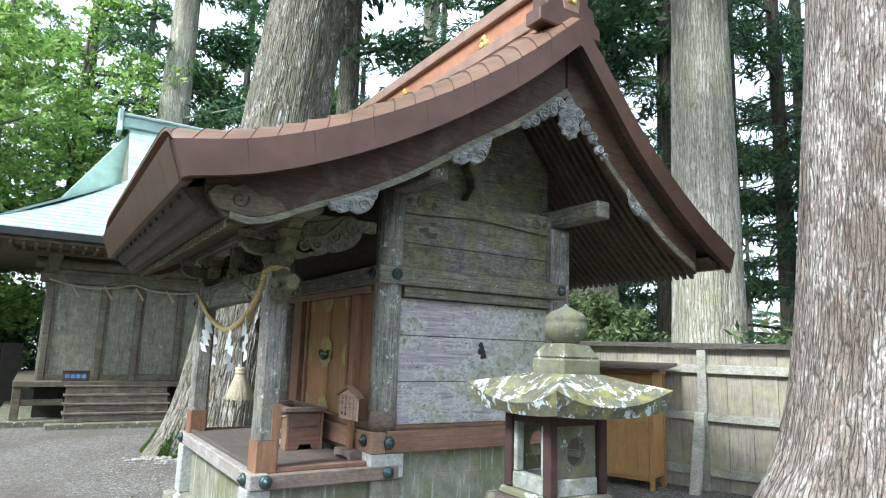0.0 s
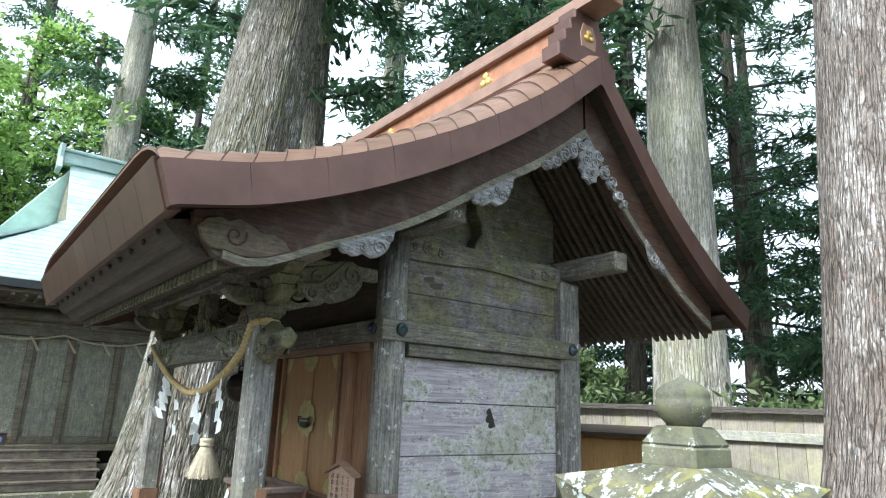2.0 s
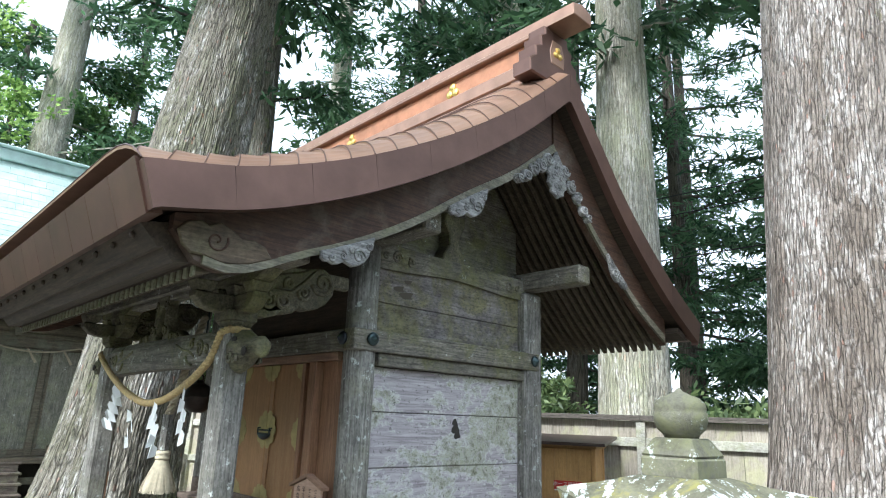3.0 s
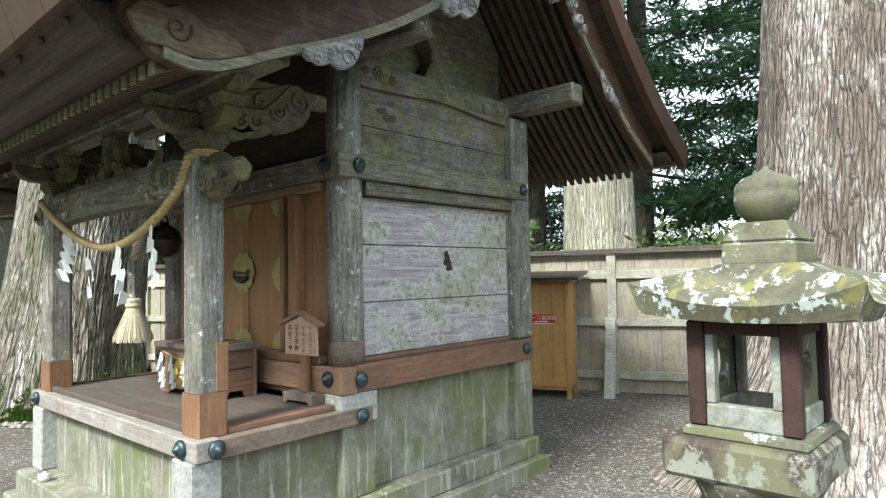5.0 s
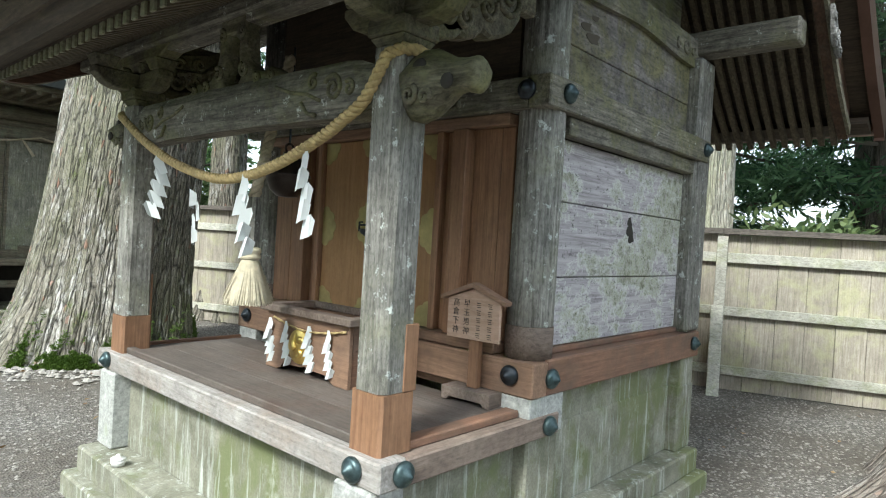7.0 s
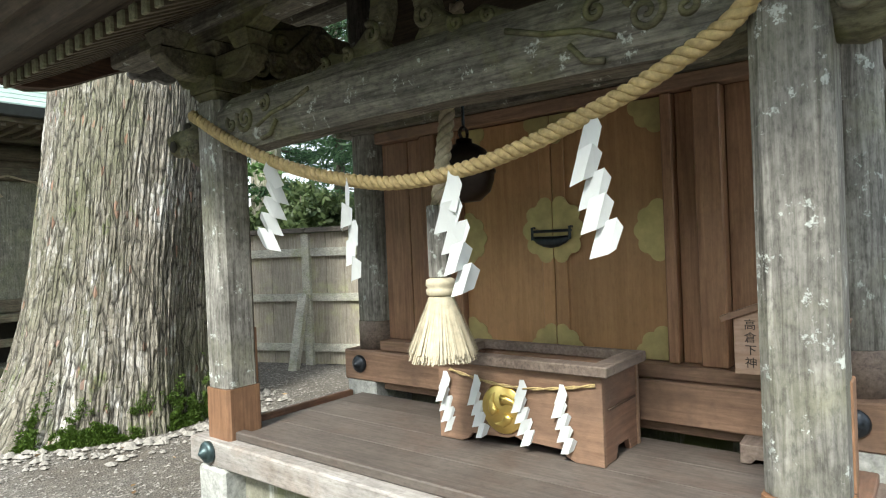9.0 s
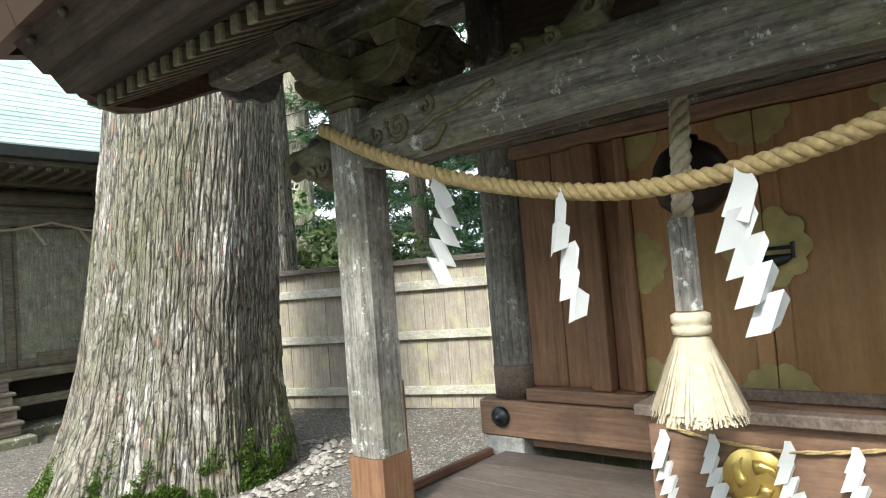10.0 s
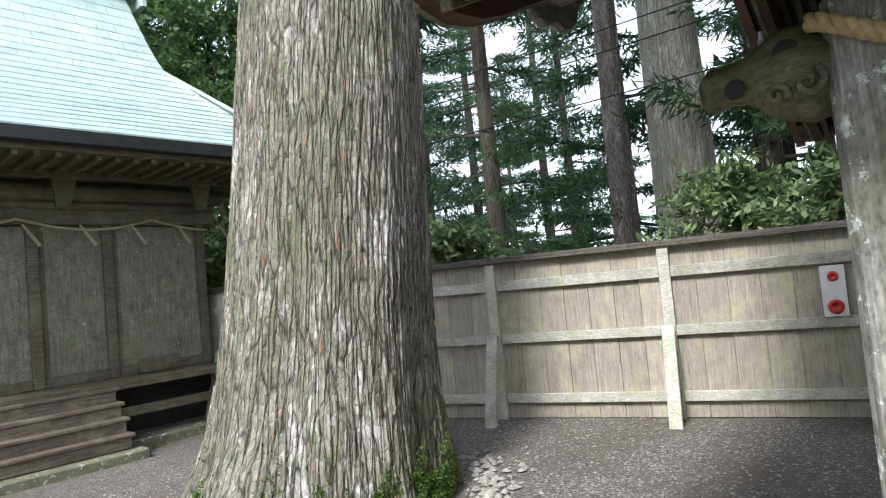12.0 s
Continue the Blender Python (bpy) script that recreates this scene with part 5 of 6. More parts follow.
def forest():
    rng = random.Random(21)
    spots = [(13.5, 13.0), (14.5, 8.0), (13.0, 16.5), (16.0, 3.5), (15.0, -1.5), (12.5, 2.2), (12.2, 9.6), (8.0, 24.0)]
    for gx in range(3):
        for gy in range(8):
            x, y = 15.5 + 5.0 * gx + rng.uniform(-1.8, 1.8), -9 + 5.2 * gy + rng.uniform(-1.9, 1.9)
            gap = math.degrees(math.atan2(y - 3, x))
            if rng.random() < (0.75 if 10 < gap < 34 else 0.2):
                continue
            spots.append((x, y))
    for k in range(9):
        spots.append((-7 + 2.6 * k + rng.uniform(-0.8, 0.8), 25.5 + rng.uniform(-1.5, 5)))
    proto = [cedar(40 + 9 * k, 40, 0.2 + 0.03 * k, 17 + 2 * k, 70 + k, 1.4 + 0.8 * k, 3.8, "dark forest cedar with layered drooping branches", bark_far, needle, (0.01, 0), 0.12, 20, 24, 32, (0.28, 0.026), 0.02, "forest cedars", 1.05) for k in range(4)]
    for k, (x, y) in enumerate(spots):
        src = proto[k % 4]
        copy_thing(src, pose(x, y, 0, 0, 0, 57.0 * k))
    for p in proto:
        p.location = (p.location.x - 10, p.location.y - 5, 0)


forest()

# ---- porch of the shrine ----
def porch():
    for y, s in ((4.46, -1), (6.53, 1)):
        def octa(h, c=0.022):
            return [(1.41 + a, y + b) for a, b in ((-h + c, -h), (h - c, -h), (h, -h + c), (h, h - c), (h - c, h), (-h + c, h), (-h, h - c), (-h, -h + c))]
        p = part("porch_post", prism(octa(0.075), "z", 0.97, 2.12), old_z, SH, "grey weathered square porch post")
        part("post_foot", prism(octa(0.079, 0.012), "z", 0.763, 0.968), cedar_z, p, "renewed cedar post foot")
        part("post_splice", box(1.41 + 0.018, 1.4905, y - 0.0795 if s < 0 else y - 0.06, y - 0.05 if s < 0 else y + 0.0795, 0.97, 1.20, 0.003), cedar_z, p, "fresh wood splice")
        # capital block and bracket arms
        b = part("capital", frustum(1.41, y, 2.12, 0.115, 0.115, 2.155, 0.165, 0.165), carved, SH)
        part("capital_top", box(1.322, 1.498, y - 0.088, y + 0.088, 2.157, 2.215, 0.006), carved, b)
        def arm(axis, c, h, z0, z1):
            o = [(c - h, z1), (c - h, z1 - 0.03), (c - h + 0.05, z0 + 0.02), (c - h + 0.11, z0), (c + h - 0.11, z0), (c + h - 0.05, z0 + 0.02), (c + h, z1 - 0.03), (c + h, z1)]
            return o
        part("bracket_arm", prism(arm("y", y, 0.27, 2.20, 2.30), "x", 1.365, 1.455, None, 0.006), carved, SH)
        part("bracket_arm", prism(arm("x", 1.41, 0.27, 2.20, 2.298), "y", y - 0.045, y + 0.045, None, 0.006), carved, SH)
        for d in (-0.215, 0.0, 0.215):
            part("bearing_block", frustum(1.41, y + d, 2.302, 0.09, 0.09, 2.36, 0.13, 0.13), carved, SH)
            if d:
                part("bearing_block", frustum(1.41 + d, y, 2.302, 0.09, 0.09, 2.36, 0.13, 0.13), carved, SH)
        part("bearing_beam", prism(arm("y", y, 0.40, 2.362, 2.438), "x", 1.36, 1.46, None, 0.008), carved, SH)
        # carved tail bracket running back under the rafters
        o = [(1.48, 2.42), (1.48, 2.29), (1.53, 2.24), (1.59, 2.225), (1.64, 2.245), (1.68, 2.235), (1.74, 2.25), (1.78, 2.285), (1.83, 2.275), (1.90, 2.295), (1.97, 2.335), (2.02, 2.40), (2.03, 2.47), (2.00, 2.53), (1.94, 2.56), (1.86, 2.55), (1.76, 2.51), (1.64, 2.48), (1.55, 2.46)]
        t = part("carved_tail", prism(o, "y", y - 0.045, y + 0.045, None, 0.012), carved, SH, "carved cloud-shaped bracket tail")
        bm = bmesh.new()
        for yy in (y - 0.047, y + 0.047):
            for cx, cz, r, h, st in ((1.935, 2.465, 0.082, 1, 3.4), (1.80, 2.385, 0.052, -1, 0.6), (1.67, 2.315, 0.05, 1, 2.2), (1.57, 2.30, 0.045, -1, 1.0), (1.70, 2.425, 0.036, -1, 4.0), (1.58, 2.405, 0.034, 1, 0.3)):
                spiral((cx, yy, cz), r, 1.6, "xz", 0.015, st, h, bm)
            tube([(1.50, yy, 2.37), (1.60, yy, 2.36), (1.72, yy, 2.37), (1.80, yy, 2.445), (1.88, yy, 2.535)], [0.012, 0.016, 0.016, 0.014, 0.008], 6, bm)
        islands("carved_scroll", bm, carved, t, "", True)
        # beast-headed beam nose
        bm = bmesh.new()
        secs = ((0.06, 0.0, 0.10, 0.065), (0.12, 0.0, 0.115, 0.075), (0.18, 0.012, 0.105, 0.07), (0.225, 0.02, 0.078, 0.06), (0.26, 0.03, 0.056, 0.052), (0.30, 0.03, 0.05, 0.05), (0.345, 0.022, 0.056, 0.05), (0.365, 0.02, 0.04, 0.034))
        rings = []
        for d, dz, hz, hx in secs:
            rings.append([bm.verts.new((1.41 + hx * math.cos(a) * (1 + 0.1 * math.sin(5 * a)), y + s * d, 1.985 + dz * 0.6 + hz * math.sin(a) * (1 + 0.06 * math.cos(4 * a)))) for a in (2 * math.pi * j / 18 for j in range(18))])
        for r0, r1 in zip(rings, rings[1:]):
            for j in range(18):
                bm.faces.new((r0[j], r0[(j + 1) % 18], r1[(j + 1) % 18], r1[j]))
        bm.faces.new(rings[0][::-1]), bm.faces.new(rings[-1])
        bmesh.ops.recalc_face_normals(bm, faces=bm.faces[:])
        h = part("beam_nose", bm, carved, SH, "carved beast-head beam end with dark discs for shaded eye holes", True)
        # raised near-black discs, their colour standing for the shade inside carved eye holes
        bm = bmesh.new()
        for d, z, r in ((0.15, 2.03, 0.032), (0.27, 1.975, 0.026)):
            for sx in (-1, 1):
                lathe([(r * 0.5, 0.0), (r, 0.01), (r * 0.9, 0.016)], (1.41 + (0.062 if sx > 0 else -0.054), y + s * d, z), 10, bm, "x")
        islands("eye_hollow", bm, void_dark, h, "", True)
        bm = bmesh.new()
        for sx in (-1, 1):
            for d, z, r, hd in ((0.11, 1.95, 0.035, 1), (0.18, 1.935, 0.026, -1)):
                spiral((1.41 + sx * 0.068, y + s * d, z), r, 1.3, "yz", 0.011, d * 20, hd, bm)
        islands("carved_scroll", bm, carved, h, "", True)
    # bowed rainbow beam between the posts
    ys = np.linspace(4.535, 6.455, 25)
    bm = bmesh.new()
    rings = []
    for y in ys:
        q = (y - 5.505) / 0.97
        zc, hz, hx = 2.0 + 0.018 * (1 - q * q), 0.105 - 0.006 * (1 - q * q) - 0.03 * max(0, abs(q) - 0.9) * 10, 0.062
        sec = ((-1, -0.6), (-0.8, -1), (0.8, -1), (1, -0.6), (1, 0.6), (0.75, 1), (-0.75, 1), (-1, 0.6))
        rings.append([bm.verts.new((1.405 + a * hx + 0.004 * noise.noise((y * 6, a, b)), y, zc + b * hz + 0.005 * noise.noise((y * 5, a * 3, b * 3)))) for a, b in sec])
    for r0, r1 in zip(rings, rings[1:]):
        for j in range(8):
            bm.faces.new((r0[j], r0[(j + 1) % 8], r1[(j + 1) % 8], r1[j]))
    bm.faces.new(rings[0][::-1]), bm.faces.new(rings[-1])
    bmesh.ops.recalc_face_normals(bm, faces=bm.faces[:])
    rb = part("rainbow_beam", bm, old_y, SH, "bowed grey beam with carved swirls and white lichen")
    for y, hand in ((4.74, 1), (6.27, -1)):
        bm = bmesh.new()
        x = 1.341
        spiral((x, y, 2.015), 0.052, 1.7, "yz", 0.011, 0.5, hand, bm)
        spiral((x, y + hand * 0.12, 2.05), 0.03, 1.3, "yz", 0.010, 2.0, -hand, bm)
        spiral((x, y - hand * 0.09, 2.005), 0.03, 1.2, "yz", 0.010, 1.0, hand, bm)
        tube([(x, y + hand * 0.07, 1.975), (x, y + hand * 0.16, 2.01), (x, y + hand * 0.26, 2.025), (x, y + hand * 0.37, 2.06)], 0.008, 6, bm)
        tube([(x, y + hand * 0.1, 1.925), (x, y + hand * 0.15, 1.935), (x, y + hand * 0.19, 1.98)], 0.009, 6, bm)
        islands("carved_scroll", bm, carved, rb, "", True)
    # openwork frog-leg strut on it
    def swirl_leg(hand):
        line = ((0.02, 2.40), (0.07, 2.385), (0.115, 2.34), (0.12, 2.27), (0.135, 2.21), (0.19, 2.165), (0.26, 2.15), (0.31, 2.165), (0.36, 2.14), (0.42, 2.115), (0.42, 2.095), (0.05, 2.095), (0.06, 2.13), (0.085, 2.16), (0.065, 2.20), (0.05, 2.26), (0.055, 2.31), (0.02, 2.335))
        return prism([(5.505 + hand * d, z) for d, z in line], "x", 1.365, 1.435, None, 0.008)
    fs = part("frog_leg_strut", box(1.36, 1.44, 5.40, 5.61, 2.345, 2.435, 0.01), carved, SH, "carved openwork frog-leg strut")
    for hand in (-1, 1):
        lg = part("strut_leg", swirl_leg(hand), carved, fs, "", True)
        bm = bmesh.new()
        for d, z, r in ((0.085, 2.35, 0.03), (0.11, 2.18, 0.035), (0.22, 2.13, 0.026), (0.33, 2.125, 0.02)):
            spiral((1.362, 5.505 + hand * d, z), r, 1.4, "yz", 0.011, 1.0, hand, bm)
        islands("carved_scroll", bm, carved, lg, "", True)
    part("porch_tie", box(1.365, 1.455, 4.66, 6.35, 2.385, 2.436, 0.006), old_y, SH)
    for y in (4.46, 6.55):
        part("porch_link_beam", box(1.50, 2.15, y - 0.03, y + 0.03, 2.452, 2.54, 0.01), carved, SH)


porch()


def lobed(cy, cz, r, a0, a1, lobes, x0, x1, deep=0.12, centre=True):
    """A cloud-edged metal plate: a sector with scalloped rim."""
    pts = [(cy, cz)] if centre else []
    n = 28
    for k in range(n + 1):
        t = k / n
        a = a0 + (a1 - a0) * t
        rr = r * (1 - deep + deep * abs(math.sin(math.pi * lobes * t)) ** 0.6)
        pts.append((cy + rr * math.cos(a), cz + rr * math.sin(a)))
    return prism(pts, "x", x0, x1)


def front():
    dy = -0.08                  # the doors stand a little off the middle
    x = 2.235
    part("door_lintel", box(2.19, 2.31, 4.57, 6.43, 2.02, 2.073, 0.004), cedar_y, SH)
    part("door_sill", box(2.17, 2.31, 4.57, 6.43, 0.995, 1.045, 0.004), cedar_y, SH)
    for y0, y1 in ((4.885, 4.975), (5.055, 5.095), (6.005, 6.045), (6.125, 6.215)):
        part("door_jamb", box(2.185 if y1 - y0 > 0.05 else 2.205, 2.30, y0 + dy, y1 + dy, 1.047, 2.018, 0.005), cedar_z, SH)
    for y0, y1 in ((4.65, 4.72), (4.724, 4.883), (4.977, 5.053), (6.047, 6.123), (6.217, 6.34), (6.344, 6.51)):
        part("side_board", box(2.245, 2.285, y0 + dy, y1 + dy, 1.046, 2.019, 0.003), cedar_z, SH)
    for hand, (y0, y1) in ((1, (5.472, 5.923)), (-1, (5.017, 5.468))):
        d = part("door_leaf", box(x, x + 0.04, y0, y1, 1.048, 2.016, 0.004), door_wood, SH, "closed honey-brown cedar door leaf with gilt fittings")
        ym, yo = (y0, y1) if hand > 0 else (y1, y0)
        part("door_stile", box(x - 0.012, x, min(ym, ym + hand * 0.055), max(ym, ym + hand * 0.055), 1.05, 2.014, 0.003), door_wood, d)
        q = math.pi / 2
        for z, a0, a1 in ((1.05, q, q * 2), (2.014, q * 2, q * 3)):
            b0, b1 = (a0, a1) if hand > 0 else (math.pi - a0, math.pi - a1)
            part("corner_plate", lobed(yo, z, 0.13, b0, b1, 3, x - 0.003, x), brass, d, "gilt cloud-edged corner plate")
        b0, b1 = (q, 3 * q) if hand > 0 else (q, -q)
        part("edge_plate", lobed(yo, 1.53, 0.12, b0, b1, 5, x - 0.003, x, 0.16), brass, d, "gilt cloud-edged plate")
        b0, b1 = (-q, q) if hand > 0 else (3 * q, q)
        part("lock_plate", lobed(ym, 1.55, 0.14, b0, b1, 5, x - 0.015, x - 0.0125, 0.2), brass, d, "gilt cloud-edged lock plate")
        for z, (b0, b1) in ((1.05, ((0, q) if hand > 0 else (2 * q, q))), (2.014, ((0, -q) if hand > 0 else (2 * q, 3 * q)))):
            part("corner_plate", lobed(ym, z, 0.12, b0, b1, 3, x - 0.015, x - 0.0125), brass, d, "gilt cloud-edged corner plate")
    lk = thing("padlock", (2.2, 5.47, 1.52), "boat-shaped iron padlock on the shrine doors", "padlock")
    bm = bmesh.new()
    secs = [(-0.085, 0.006), (-0.06, 0.016), (-0.03, 0.022), (0, 0.024), (0.03, 0.022), (0.06, 0.016), (0.085, 0.006)]
    tube([(2.205, 5.47 + d, 1.50 + 0.9 * abs(d) ** 2 * 3) for d, r in secs], [r for d, r in secs], 10, bm)
    part("lock_body", bm, iron, lk, "", True)
    part("lock_bar", tube([(2.205, 5.38, 1.545), (2.205, 5.56, 1.545)], 0.006, 8), iron, lk)
    for y in (5.385, 5.555):
        part("staple", tube([(2.225, y, 1.56), (2.20, y, 1.56), (2.20, y, 1.51)], 0.006, 8), iron, lk)


front()


def twisted(name, path, radius, strands, pitch, mat, parent, label=""):
    """Rope laid of several strands round a path; each strand a part of its own."""
    path = [Vector(p) for p in path]
    dist = [0.0]
    for a, b in zip(path, path[1:]):
        dist.append(dist[-1] + (b - a).length)
    for s in range(strands):
        pts = []
        side = None
        for k, p in enumerate(path):
            d = (path[min(k + 1, len(path) - 1)] - path[max(k - 1, 0)]).normalized()
            side = d.orthogonal().normalized() if side is None else (side - d * side.dot(d)).normalized()
            up = d.cross(side)
            a = 2 * math.pi * (dist[k] / pitch + s / strands)
            pts.append(p + (side * math.cos(a) + up * math.sin(a)) * radius * 0.52)
        part("strand", tube(pts, radius * 0.56, 7), mat, parent, label, True)


def rope_z(y):
    return ROPE(y)


ROPE = smooth_line([4.44, 4.52, 4.68, 4.88, 5.29, 5.55, 5.80, 6.10, 6.38, 6.60], [2.09, 1.98, 1.885, 1.81, 1.715, 1.705, 1.745, 1.83, 1.95, 2.07])


def shide(name, at, turn, size, label, parent=None, seed=0):
    """A folded zigzag paper streamer that hangs from a point."""
    t = thing(name, at, label, "paper streamer", "paper streamers") if parent is None else parent
    rng = random.Random(seed)
    w = 0.055
    rot = Matrix.Translation(at) @ Matrix.Rotation(turn, 4, "Z") @ Matrix.Scale(size, 4)

    def quad(c):
        bm = bmesh.new()
        bm.faces.new([bm.verts.new(rot @ Vector(p)) for p in c])
        part("paper_fold", bm, paper, t)
    quad([(-0.012, 0, 0.012), (0.012, 0, 0.012), (0.030, 0.004, -0.035), (0.004, 0.006, -0.115), (-0.05, 0.006, -0.095), (-0.018, 0, -0.02)])
    u, z = -0.035, -0.085
    w = 0.052
    for k in range(4):
        tilt = rng.uniform(-0.02, 0.02)
        dp = 0.007 if k % 2 else -0.007
        quad([(u, dp, z), (u + w, dp + tilt, z + 0.012), (u + w - 0.034, dp + tilt * 1.5 + 0.006, z - 0.078), (u - 0.034, dp + 0.004, z - 0.09)])
        quad([(u + w - 0.002, dp + tilt, z + 0.012), (u + w + 0.006, dp + 0.02, z - 0.012), (u + w - 0.018, dp + 0.022, z - 0.066), (u + w - 0.034, dp + tilt * 1.5 + 0.006, z - 0.078)])
        u, z = u + 0.014, z - 0.062
    return t


def offerings():
    # sacred straw rope
    r = thing("straw_rope", (1.35, 5.5, 1.66), "thick twisted golden straw rope slung between the porch posts", "rope")
    ys = np.linspace(4.44, 6.60, 130)
    path = [(1.325 + 0.03 * math.sin(math.pi * min(1, max(0, (y - 4.44) / 2.16))), y, rope_z(y)) for y in ys]
    path = [(1.46, 4.375, 2.10), (1.40, 4.365, 2.105), (1.345, 4.385, 2.105)] + path + [(1.34, 6.62, 2.08), (1.42, 6.63, 2.09)]
    fine = []
    for a, b in zip(path, path[1:]):
        for q in (0, 0.34, 0.67):
            fine.append(tuple(np.array(a) * (1 - q) + np.array(b) * q))
    twisted("rope", fine, 0.022, 3, 0.085, straw, r)
    for k, (y, turn, s) in enumerate(((6.12, 3.7, 0.90), (5.73, 2.1, 0.92), (5.30, 1.45, 0.97), (4.88, 1.75, 0.96))):
        shide("paper_streamer", (1.335, y, rope_z(y) - 0.005), -turn, s, "white zigzag paper streamer hung from the straw rope", None, k)
    # bell and its pull
    b = thing("suzu_bell", (1.70, 5.52, 1.755), "round dark bronze shrine bell", "bell")
    prof = [(0.002, -0.105), (0.05, -0.10), (0.085, -0.07), (0.101, -0.025), (0.101, -0.008), (0.107, -0.004), (0.107, 0.006), (0.101, 0.01), (0.097, 0.035), (0.075, 0.075), (0.045, 0.095), (0.03, 0.10), (0.028, 0.115), (0.012, 0.12)]
    part("shell", lathe(prof, (1.70, 5.52, 1.755), 28), bronze, b, "", True)
    part("ring", tube([(1.70 + 0.022 * math.cos(a), 5.52, 1.89 + 0.022 * math.sin(a)) for a in np.linspace(0, 6.283, 15)], 0.006, 7), bronze, b, "", True)
    part("hook", tube([(1.70, 5.52, 1.905), (1.70, 5.52, 2.38)], 0.006, 6), iron, b)
    p = thing("bell_pull", (1.50, 5.49, 1.16), "hemp bell rope with a wooden sleeve and a straw-coloured tassel", "bell rope")
    twisted("rope", [(1.50 + 0.20 * max(0, z - 1.63) * 1.2, 5.485 + 0.02 * (z - 1.63), z) for z in np.linspace(1.61, 2.32, 60)], 0.026, 3, 0.11, hemp, p)
    hx = [(1.50 + 0.036 * math.cos(a), 5.49 + 0.036 * math.sin(a)) for a in (math.pi / 3 * k + 0.3 for k in range(6))]
    part("wooden_sleeve", prism(hx, "z", 1.405, 1.635, None, 0.003), old_z, p, "six-sided grey wooden sleeve")
    part("binding", lathe([(0.036, 1.345), (0.046, 1.352), (0.047, 1.367), (0.041, 1.373), (0.048, 1.38), (0.046, 1.398), (0.034, 1.404)], (1.50, 5.49, 0), 20), tassel_fibre, p, "", True)
    part("tassel_core", lathe([(0.09, 1.175), (0.088, 1.20), (0.066, 1.27), (0.045, 1.325), (0.034, 1.35)], (1.50, 5.49, 0), 24), tassel_fibre, p, "", True)
    rng = np.random.RandomState(3)
    n = 900
    a = rng.rand(n) * 6.283
    rad = 0.09 + 0.022 * rng.rand(n)
    zt = 1.345 - 0.02 * rng.rand(n)
    zb = 1.14 + 0.035 * rng.rand(n)
    verts, faces = [], []
    for k in range(n):
        ca, sa = math.cos(a[k]), math.sin(a[k])
        w = 0.0022
        for q, rr, z in ((0, 0.036, zt[k]), (1, 0.6 * rad[k], 0.5 * (zt[k] + zb[k]) + 0.02), (2, rad[k], zb[k])):
            rr = rr + 0.004
            verts += [(1.50 + rr * ca - w * sa, 5.49 + rr * sa + w * ca, z), (1.50 + rr * ca + w * sa, 5.49 + rr * sa - w * ca, z)]
        o = 6 * k
        faces += [(o, o + 1, o + 3, o + 2), (o + 2, o + 3, o + 5, o + 4)]
    tagged(tris("tassel_skirt", verts, faces, tassel_fibre, p), "", "", "", "stuff")
    # offertory box
    o = thing("offering_box", (1.93, 5.41, 0.782), "open cedar offering box with a gilt crest and paper streamers", "offering box")
    x0, x1, y0, y1, z0, z1 = 1.775, 2.08, 5.08, 5.74, 0.784, 1.075
    cut = [(y0, z1), (y1, z1), (y1, z0), (y1 - 0.10, z0), (y1 - 0.13, z0 + 0.012), (y1 - 0.15, z0 + 0.035), ((y0 + y1) / 2 + 0.03, z0 + 0.04), ((y0 + y1) / 2, z0 + 0.05), ((y0 + y1) / 2 - 0.03, z0 + 0.04), (y0 + 0.15, z0 + 0.035), (y0 + 0.13, z0 + 0.012), (y0 + 0.10, z0), (y0, z0)]
    part("front_panel", prism(cut, "x", x0, x0 + 0.022, None, 0.002), cedar_y, o)
    part("rear_panel", prism(cut, "x", x1 - 0.022, x1, None, 0.002), cedar_y, o)
    for ya in (y0 + 0.003, y1 - 0.025):
        c2 = [(x0 + 0.024, z1 - 0.002), (x1 - 0.024, z1 - 0.002), (x1 - 0.024, z0), (x1 - 0.08, z0), (x1 - 0.10, z0 + 0.04), (x0 + 0.12, z0 + 0.04), (x0 + 0.10, z0), (x0 + 0.024, z0)]
        part("side_panel", prism(c2, "y", ya, ya + 0.022, None, 0.002), cedar_x, o)
    part("side_rail", box(x0 + 0.04, x1 - 0.04, y0 - 0.004, y0 + 0.002, 0.955, 0.962, 0.001), dark_x, o)
    part("tray", box(x0 + 0.024, x1 - 0.024, y0 + 0.03, y1 - 0.03, 0.96, 0.975, 0), cedar_y, o)
    for a, b, c, d in ((x0 - 0.03, x0 + 0.035, y0 - 0.03, y1 + 0.03), (x1 - 0.035, x1 + 0.002, y0 - 0.03, y1 + 0.03), (x0 + 0.036, x1 - 0.036, y0 - 0.03, y0 + 0.035), (x0 + 0.036, x1 - 0.036, y1 - 0.035, y1 + 0.03)):
        part("rim", box(a, b, c, d, z1, z1 + 0.035, 0.004), beam_grey_x, o, "worn brown rim")
    cr = part("crest_disc", lathe([(0.087, 0.0), (0.087, 0.006), (0.083, 0.011), (0.001, 0.013)], (x0, 5.45, 0.925), 32, None, "x"), gold, o, "gilt disc with a three-comma crest", True)
    bm = bmesh.new()
    for k in range(3):
        a0 = k * 2.094 + 1.57
        pts = [(x0 - 0.005, 5.45 + r * math.cos(a0 + t), 0.925 + r * math.sin(a0 + t)) for t, r in ((0, 0.032), (0.5, 0.04), (1.0, 0.052), (1.5, 0.062), (1.9, 0.07))]
